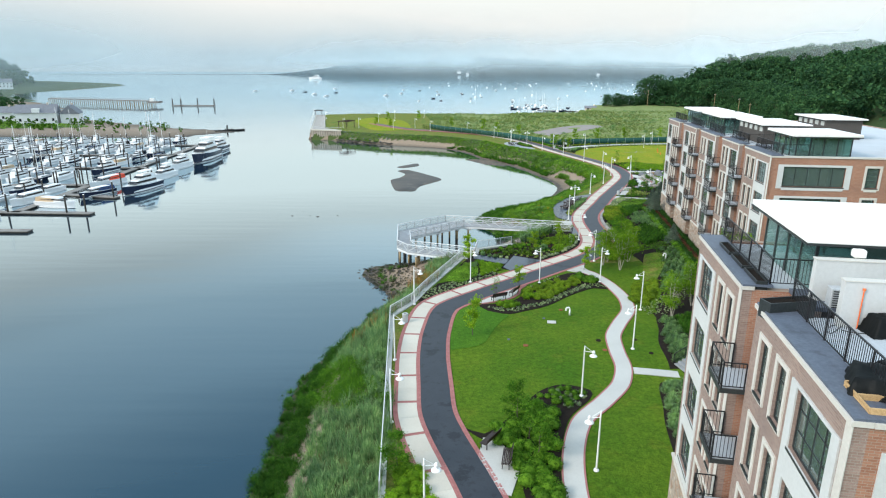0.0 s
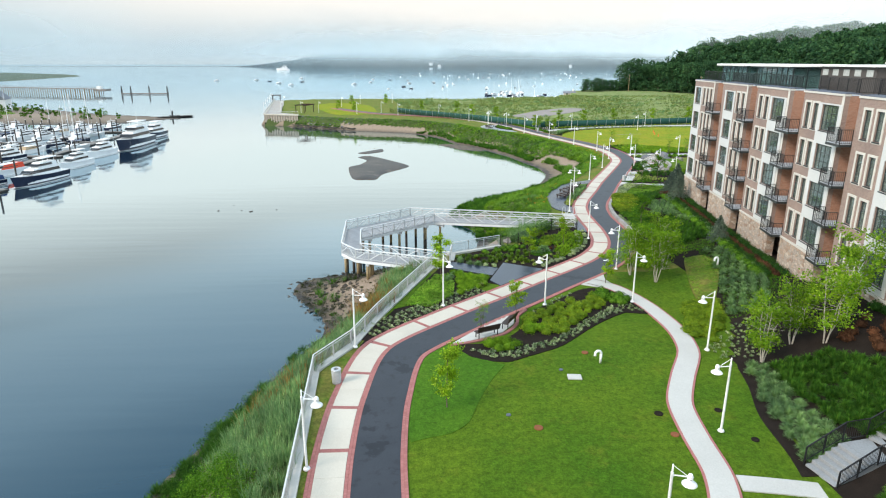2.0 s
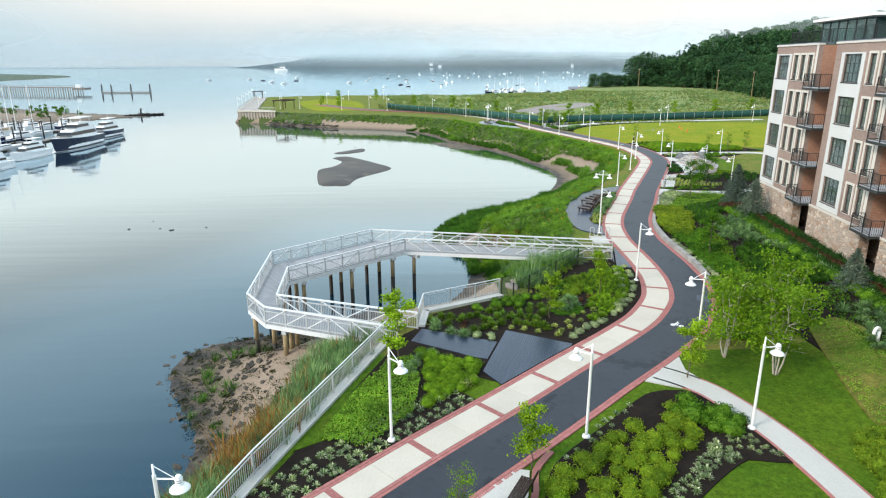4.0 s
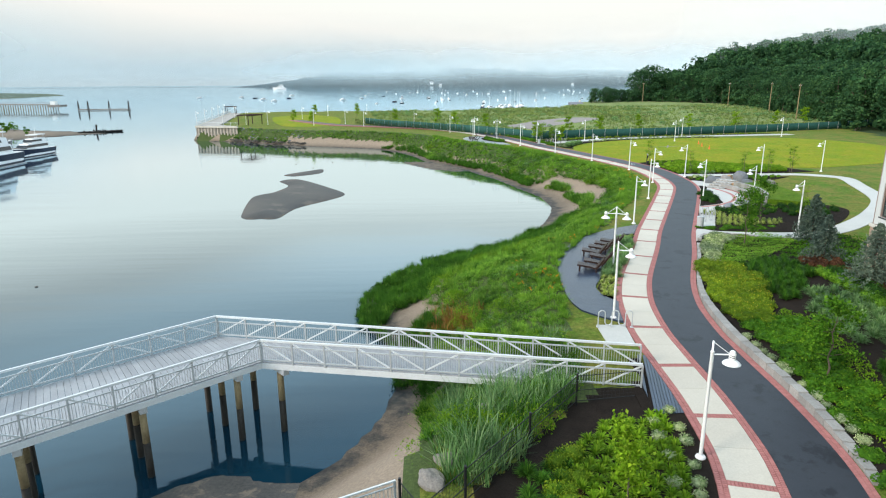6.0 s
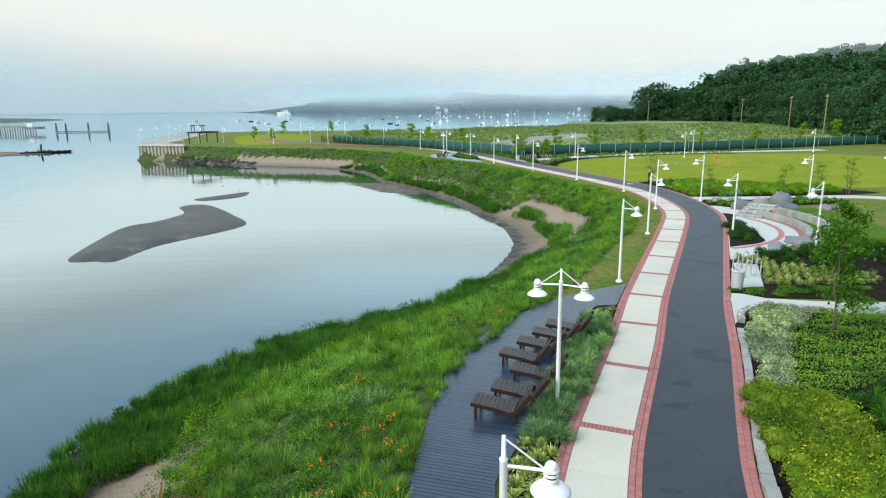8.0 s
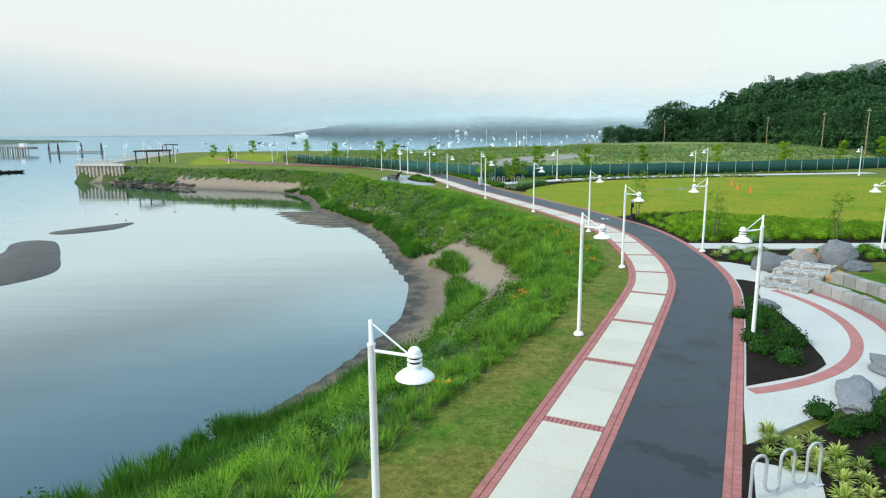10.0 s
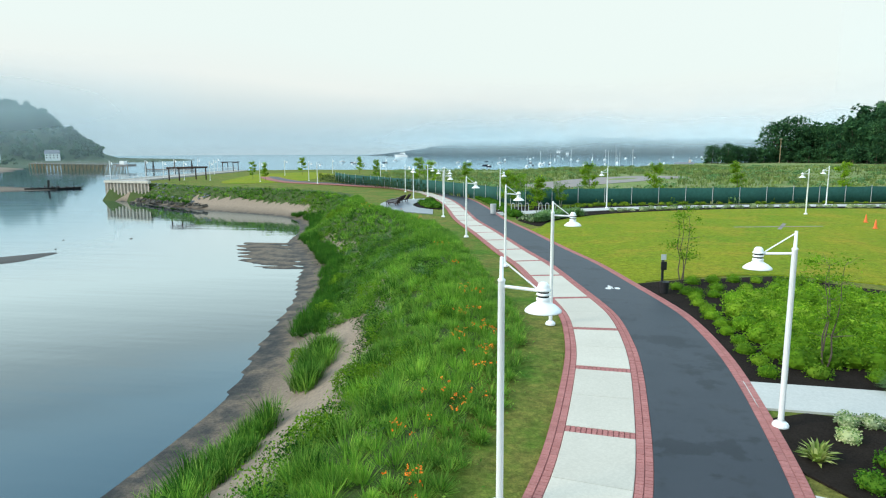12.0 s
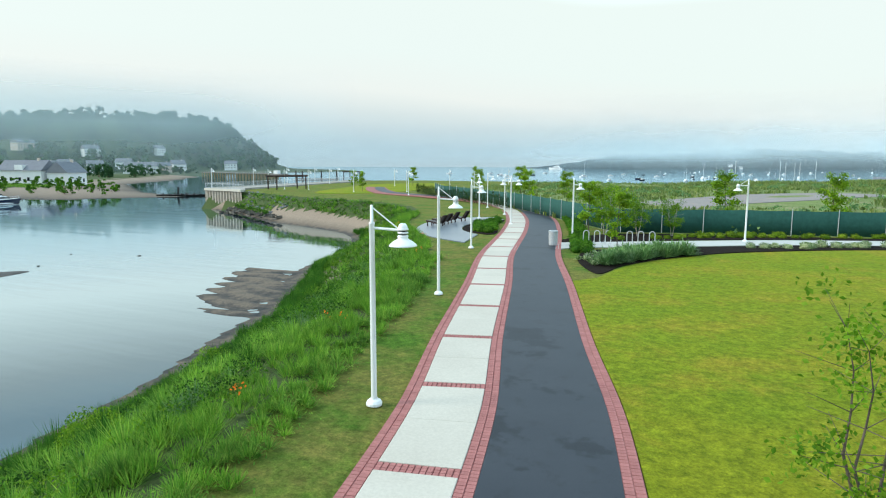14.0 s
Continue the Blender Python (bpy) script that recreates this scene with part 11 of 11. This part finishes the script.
# trestle pier across the harbour, with dolphins
tr = empty("trestle_pier", pose(0, 0, 0), "long grey timber trestle pier in the mist", "pier", kind="structure")
TA, TB = np.array((-318.0, 515.0)), np.array((-218.0, 478.0))
bm = bmesh.new()
add_beam(bm, (*TA, WZ + 3.6), (*TB, WZ + 3.6), 4.5, 0.5)
part("deck", bm, M["dock"], tr)
bm = bmesh.new()
for z in (4.4, 4.9):
    add_beam(bm, (*TA, WZ + z), (*TB, WZ + z), 0.15, 0.12)
part("rail", bm, M["dock"], tr)
for k in range(26):
    c = TA + (TB - TA) * k / 25
    for o in (-1.8, 0, 1.8):
        bm = bmesh.new()
        add_tube(bm, (c[0] + 0.35 * o, c[1] + o, WZ - 2), (c[0] + 0.3 * o, c[1] + 0.9 * o, WZ + 3.5), 0.22, sides=6)
        part("trestle_pile", bm, M["pile_top"], tr)
part("pier_head", box_bm(-221, -213, 474, 482, WZ + 2.2, WZ + 3.5), M["dock"], tr)
part("pier_shed", box_bm(-220, -217, 476, 479, WZ + 3.5, WZ + 5.6), M["house_white"], tr)
dolph = empty("mooring_dolphin", pose(-204, 478, WZ), "dark timber mooring dolphin in the harbour", "mooring dolphin", "harbour dolphins")
for a in range(3):
    bm = bmesh.new()
    add_tube(bm, (0.7 * math.cos(a * 2.1), 0.7 * math.sin(a * 2.1), -2), (0.15 * math.cos(a * 2.1), 0.15 * math.sin(a * 2.1), 5.6), 0.16, sides=6)
    part("pile", bm, M["pile_wood"], dolph)
for x, y in ((-196, 474), (-186, 480), (-172, 476)):
    copy_thing(dolph, pose(x, y, WZ))
bm = bmesh.new()
add_beam(bm, (-204, 478, WZ + 0.5), (-172, 477, WZ + 0.5), 2.5, 0.6)
tagged(part("harbour_float", bm, M["dock"], None), "low grey float between the dolphins", "float")

# wreck off the spit
wk = empty("wreck", pose(-97.5, 287.5, WZ, 0, 0, 35), "dark weedy wreck of an old barge", "wreck")
bm = bmesh.new()
for k in range(18):
    x = rf.uniform(-6.5, 6.5)
    add_beam(bm, (x, rf.uniform(-1.6, 1.6), -0.4), (x + rf.uniform(-1.2, 1.2), rf.uniform(-1.6, 1.6), rf.uniform(0.3, 1.0)), 0.35, 0.35)
part("ribs", bm, M["tide_band"], wk)
part("hull_timbers", hull_bm(14, 3.6, 0.45, 0.1), M["tide_band"], wk)
bm = bmesh.new()
add_beam(bm, (-1.5, 0, 0.3), (-1.3, 0, 2.6), 0.5, 0.5)
part("stump", bm, M["tide_band"], wk)

# moored boats out in the bay
def moored_boat(m, l, hull, label, cabin=True, mast=0.0):
    """A small boat on a mooring: hull, cuddy with a dark windscreen, sometimes a mast."""
    top = empty("moored_boat", m, label, "boat", "moored boats")
    w, h_ = l * 0.28, l * 0.11
    part("hull", hull_bm(l, w, h_, 0.2, 0.8, 0.8), M[hull], top)
    if cabin:
        c1 = part("cabin", cabin_bm(-l * 0.2, l * 0.2, w * 0.66, h_, h_ + l * 0.12), M["hull_white"], top)
        link_mesh("cabin_glass", bm_mesh("cabin_glass", cabin_bm(-l * 0.16, l * 0.21, w * 0.68, h_ + l * 0.04, h_ + l * 0.09, 0.45), M["dark_window"]), c1)
    if mast:
        bm = bmesh.new()
        add_tube(bm, (l * 0.1, 0, h_), (l * 0.1, 0, h_ + l * mast), 0.06, 0.04, 6)
        part("mast", bm, M["white_metal"], top)
    return top


pool = [moored_boat(pose(30, 620, WZ, 0, 0, 80), 8, "hull_white", "white sailboat on a mooring in the misty bay", True, 1.2), moored_boat(pose(-10, 600, WZ, 0, 0, 60), 6.5, "hull_navy", "dark open boat on a mooring in the misty bay", False),
        moored_boat(pose(60, 560, WZ, 0, 0, 100), 7.5, "hull_white", "white cabin boat on a mooring in the misty bay"), moored_boat(pose(20, 700, WZ, 0, 0, 70), 6.5, "hull_navy", "dark cabin boat on a mooring in the misty bay")]
for k in range(84):
    y = rf.uniform(470, 1250)
    x = y * rf.uniform(-0.08, 0.30) + 5
    copy_thing(pool[1 + k % 3 if k % 6 else 0], pose(x, y, WZ, 0, 0, 75 + rf.uniform(-30, 30)) @ Matrix.Scale(rf.uniform(0.5, 0.85), 4))
for x, y in ((-140, 690), (-125, 740), (-118, 640), (-165, 760), (-190, 800), (-150, 880), (-230, 780), (-60, 660)):
    copy_thing(pool[int(abs(x)) % 4], pose(x, y, WZ, 0, 0, 60))
for k in range(24):
    copy_thing(pool[k % 4], pose(rf.uniform(45, 92), rf.uniform(400, 500), WZ, 0, 0, 40 + rf.uniform(-30, 60)))
ferry = motor_yacht(pose(-330, 1640, WZ, 0, 0, 170), 34, "hull_white", "long white vessel far out in the mist", None, True, "far vessels")

# docks at the meadow end, utility poles along the road
dock((66, 400), (92, 398), 2)
dock((62, 430), (94, 424), 2)


def utility_pole(m, h_=10):
    top = empty("utility_pole", m, "weathered timber utility pole by the road", "utility pole", "utility poles")
    bm = bmesh.new()
    add_tube(bm, (0, 0, -0.5), (0, 0, h_), 0.16, 0.11, 8)
    part("pole", bm, M["pile_top"], top)
    part("crossarm", box_bm(-1.1, 1.1, -0.06, 0.06, h_ - 0.7, h_ - 0.55), M["pile_top"], top)
    for x in (-0.95, -0.5, 0.5, 0.95):
        bm = bmesh.new()
        add_lathe(bm, [(0, 0), (0.05, 0), (0.06, 0.08), (0.03, 0.16), (0, 0.17)], 8, (x, 0, h_ - 0.55))
        part("insulator", bm, M["house_white"], top)
    return top


up0 = utility_pole(pose(134, 290, on(134, 290), 0, 0, 40))
for x, y in ((146, 345), (128, 402), (120, 250)):
    copy_thing(up0, pose(x, y, on(x, y), 0, 0, 40))

# the far shore, low, with haze put into its blue-grey colour, well beyond everything else
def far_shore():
    m = surface("far_woods_haze_blue", (0.020, 0.042, 0.052), (0.036, 0.062, 0.072), 0.012, 0.06, 1.0, 0.0, grain=0.3)
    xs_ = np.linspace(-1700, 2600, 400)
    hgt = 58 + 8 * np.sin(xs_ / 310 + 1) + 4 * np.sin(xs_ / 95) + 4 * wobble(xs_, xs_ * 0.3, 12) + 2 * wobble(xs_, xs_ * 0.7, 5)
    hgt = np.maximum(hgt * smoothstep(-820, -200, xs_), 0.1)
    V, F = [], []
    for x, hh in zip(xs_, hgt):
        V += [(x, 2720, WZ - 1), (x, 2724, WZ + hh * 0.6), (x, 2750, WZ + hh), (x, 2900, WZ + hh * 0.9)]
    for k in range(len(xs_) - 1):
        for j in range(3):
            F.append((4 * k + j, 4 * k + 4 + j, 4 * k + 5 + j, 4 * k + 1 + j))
    return tagged(link_mesh("far_shore", mesh_of("far_shore", V, F, m, smooth=True)), "low wooded shore across the bay, coloured blue-grey for haze", "far shore", kind="structure")


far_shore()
fh = house(pose(60, 2690, WZ + 8, 0, 0, 0), 15, 9, 6, "house_white", "white house on the far misty shore")
for x, s in ((95, 0.8), (640, 0.7)):
    copy_thing(fh, pose(x, 2690, WZ + 2, 0, 0, 0) @ Matrix.Scale(s, 4))

# ---------- morning haze painted on upright sheets over the harbour ---
def t_norm(t, z, lo, hi):
    n = t.nodes.new("ShaderNodeMapRange")
    n.inputs["From Min"].default_value, n.inputs["From Max"].default_value = lo, hi
    t.links.new(z, n.inputs["Value"])
    return n.outputs[0]


# haze put in as a pale see-through colour, varied by height and noise
def haze_paint(name, seed, dense, low, top, fade=None, tone=(0.70, 0.82, 0.85), stops=((0.0, 0.25), (0.22, 0.5), (0.45, 1.0), (0.62, 0.85), (1.0, 0.0))):
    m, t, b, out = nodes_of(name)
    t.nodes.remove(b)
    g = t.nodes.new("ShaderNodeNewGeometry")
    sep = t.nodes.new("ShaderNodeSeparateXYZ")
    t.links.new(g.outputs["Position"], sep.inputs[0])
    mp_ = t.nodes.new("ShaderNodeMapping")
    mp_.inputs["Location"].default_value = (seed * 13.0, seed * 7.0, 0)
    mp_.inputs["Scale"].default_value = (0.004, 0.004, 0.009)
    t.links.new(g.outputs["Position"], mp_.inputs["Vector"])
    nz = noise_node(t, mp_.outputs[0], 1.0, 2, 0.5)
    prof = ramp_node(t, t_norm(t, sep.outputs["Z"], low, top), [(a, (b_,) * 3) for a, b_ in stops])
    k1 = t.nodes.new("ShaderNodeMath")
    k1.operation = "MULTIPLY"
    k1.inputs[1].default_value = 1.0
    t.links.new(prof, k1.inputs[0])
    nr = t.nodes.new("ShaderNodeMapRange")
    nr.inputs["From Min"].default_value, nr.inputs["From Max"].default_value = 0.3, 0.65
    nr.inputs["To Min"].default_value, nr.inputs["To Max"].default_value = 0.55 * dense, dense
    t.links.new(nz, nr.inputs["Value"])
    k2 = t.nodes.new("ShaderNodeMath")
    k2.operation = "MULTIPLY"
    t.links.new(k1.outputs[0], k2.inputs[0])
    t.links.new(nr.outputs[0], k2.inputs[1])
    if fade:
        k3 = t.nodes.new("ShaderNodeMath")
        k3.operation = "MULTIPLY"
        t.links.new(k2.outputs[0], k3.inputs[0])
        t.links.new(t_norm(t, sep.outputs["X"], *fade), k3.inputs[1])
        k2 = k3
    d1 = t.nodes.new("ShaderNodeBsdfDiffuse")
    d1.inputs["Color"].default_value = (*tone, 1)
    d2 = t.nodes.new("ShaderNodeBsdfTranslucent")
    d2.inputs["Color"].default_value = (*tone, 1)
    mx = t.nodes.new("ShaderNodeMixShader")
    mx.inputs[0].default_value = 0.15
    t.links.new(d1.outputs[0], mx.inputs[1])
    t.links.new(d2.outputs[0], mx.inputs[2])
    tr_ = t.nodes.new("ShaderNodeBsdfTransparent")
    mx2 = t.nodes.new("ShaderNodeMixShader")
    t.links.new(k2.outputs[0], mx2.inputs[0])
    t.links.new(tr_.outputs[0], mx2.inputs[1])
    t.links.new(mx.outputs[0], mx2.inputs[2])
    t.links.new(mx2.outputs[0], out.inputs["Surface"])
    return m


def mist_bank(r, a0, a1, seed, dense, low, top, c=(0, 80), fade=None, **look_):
    """A tall see-through sheet with haze painted in, on an arc; a is measured clockwise from north."""
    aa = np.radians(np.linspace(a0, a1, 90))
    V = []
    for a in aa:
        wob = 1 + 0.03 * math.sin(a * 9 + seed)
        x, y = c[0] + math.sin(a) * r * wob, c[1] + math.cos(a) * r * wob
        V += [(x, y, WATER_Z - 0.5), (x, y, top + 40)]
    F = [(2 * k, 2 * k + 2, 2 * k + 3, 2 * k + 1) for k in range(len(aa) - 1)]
    ob = link_mesh("mist_bank", mesh_of("mist_bank", V, F, haze_paint(f"mist_{seed}", seed, dense, low, top, fade, **look_), smooth=True))
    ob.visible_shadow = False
    return tagged(ob, "see-through sheet with morning haze painted in over the bay", "mist", kind="stuff")


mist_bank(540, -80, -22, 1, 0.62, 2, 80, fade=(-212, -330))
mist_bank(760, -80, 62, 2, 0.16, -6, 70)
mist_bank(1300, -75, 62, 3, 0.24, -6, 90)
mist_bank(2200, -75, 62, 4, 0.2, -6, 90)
# this sheet's tuned grey-blue paints haze over the top of the far shore
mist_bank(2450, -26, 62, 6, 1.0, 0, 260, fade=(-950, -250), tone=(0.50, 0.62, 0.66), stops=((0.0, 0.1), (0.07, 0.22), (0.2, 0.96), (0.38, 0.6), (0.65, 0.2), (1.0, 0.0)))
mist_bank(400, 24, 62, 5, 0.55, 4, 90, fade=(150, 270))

# ---------- slabs and bricks of the promenade ----------
ANCHOR = [(4.5, 9.0), (-2.1, 49.8), (-1.0, 61.6), (20.8, 85.5), (22.6, 98.4), (28.8, 115.2), (33.8, 126.6), (41.5, 147.1), (41.9, 155.0), (40.3, 164.2), (35.6, 179.6), (10, 240)]
s_anchor = [MID.near(*q) for q in ANCHOR]
bands = []
for s0, s1 in zip(s_anchor, s_anchor[1:]):
    n = max(1, round((s1 - s0) / 4.05))
    bands += [s0 + (s1 - s0) * k / n for k in range(n)]
rp = np.random.default_rng(64)


def slab_piece(s0, s1, a, b2, z1):
    """One cast slab with a chamfered edge, bent along the walk."""
    n = max(2, int((s1 - s0) / 0.65) + 1)
    V = []
    for s in np.linspace(s0, s1, n):
        e = 0.012
        for off, z in ((a, -0.02), (a, z1 - 0.008), (a + e, z1), (b2 - e, z1), (b2, z1 - 0.008), (b2, -0.02)):
            x, y = MID.at(s, off)
            V.append((x, y, z))
    F = [(6 * i + k, 6 * i + 6 + k, 6 * i + 7 + k, 6 * i + k + 1) for i in range(n - 1) for k in range(5)]
    F = [f[::-1] for f in F] + [(0, 1, 4, 5), (1, 2, 3, 4)] + [(6 * n - 1, 6 * n - 2, 6 * n - 5, 6 * n - 6), (6 * n - 2, 6 * n - 3, 6 * n - 4, 6 * n - 5)]
    return mesh_of("slab", V, F, M["concrete"])


for s0, s1 in zip(bands, bands[1:]):
    mid_s = (s0 + s1) / 2
    link_mesh("slab", slab_piece(s0 + 0.155, mid_s - 0.006, W_SLAB0 + 0.005, W_SLAB1 - 0.005, 0.034 + rp.uniform(-0.001, 0.001)), bed)
    link_mesh("slab", slab_piece(mid_s + 0.006, s1 - 0.155, W_SLAB0 + 0.005, W_SLAB1 - 0.005, 0.034 + rp.uniform(-0.001, 0.001)), bed)

# bricks: rows along both edges of the slabs, along the asphalt, and across at each band
B_T = np.array([(-0.5, -0.5, 0), (0.5, -0.5, 0), (0.5, 0.5, 0), (-0.5, 0.5, 0), (-0.47, -0.45, 1), (0.47, -0.45, 1), (0.47, 0.45, 1), (-0.47, 0.45, 1)])
B_F = np.array([(4, 5, 6, 7), (0, 1, 5, 4), (1, 2, 6, 5), (2, 3, 7, 6), (3, 0, 4, 7)])
brick_me = {}
loose = {0: [], 1: []}
near_n = {0: 0, 1: 0}


def lay_brick(x, y, ang, l, w, parent_i):
    parent_ob = (bed, edge)[parent_i]
    z = 0.030 + rp.uniform(-0.003, 0.003)
    if 153 < y < 171 and near_n[parent_i] < 290:
        key = (round(l, 3), round(w, 3))
        if key not in brick_me:
            brick_me[key] = mesh_of("brick", B_T * (l, w, 0.05), B_F, M["brick_paver"])
        link_mesh("brick", brick_me[key], parent_ob, at=pose(x, y, z - 0.05, 0, 0, math.degrees(ang)))
        near_n[parent_i] += 1
    else:
        c_, s_ = math.cos(ang), math.sin(ang)
        v = B_T * (l, w, 0.05)
        loose[parent_i].append(np.c_[v[:, 0] * c_ - v[:, 1] * s_ + x, v[:, 0] * s_ + v[:, 1] * c_ + y, v[:, 2] + z - 0.05])


def brick_row(a, b2, parent_i, lo, hi):
    ss = np.arange(lo, hi, 0.115)
    for row in range(2):
        o = a + (b2 - a) * (row + 0.5) / 2
        P0, P1 = MID.at(ss + 0.0575 * row, o), MID.at(ss + 0.0575 * row + 0.1, o)
        for (x0, y0), (x1, y1) in zip(P0, P1):
            lay_brick((x0 + x1) / 2, (y0 + y1) / 2, math.atan2(y1 - y0, x1 - x0), math.hypot(x1 - x0, y1 - y0) * 1.06, abs(b2 - a) / 2 - 0.008, parent_i)


lo_n, hi_n = MID.near(4, 18), MID.near(28, 208)
brick_row(W_SLAB1, W_ASPH0, 0, lo_n, hi_n)
brick_row(W_OUT, W_SLAB0, 0, lo_n, hi_n)
brick_row(W_ASPH, W_EDGE, 1, lo_n, hi_n)
for s in bands:
    for j in range(3):
        for k in range(13):
            o = W_SLAB0 + (W_SLAB1 - W_SLAB0) * (k + 0.5) / 13
            p0, p1 = MID.at(s - 0.1 + 0.1 * j - 0.02, o), MID.at(s - 0.1 + 0.1 * j + 0.02, o)
            lay_brick(*((p0 + p1) / 2), math.atan2(p1[1] - p0[1], p1[0] - p0[0]), 0.095, 0.096, 0)
for i, ob in ((0, bed), (1, edge)):
    V = np.concatenate(loose[i])
    F = (np.arange(len(loose[i]))[:, None, None] * 8 + B_F[None]).reshape(-1, 4)
    tagged(link_mesh("brick_paving", mesh_of("brick_paving", V, F, M["brick_paver"]), ob), "red brick paving", kind="stuff")
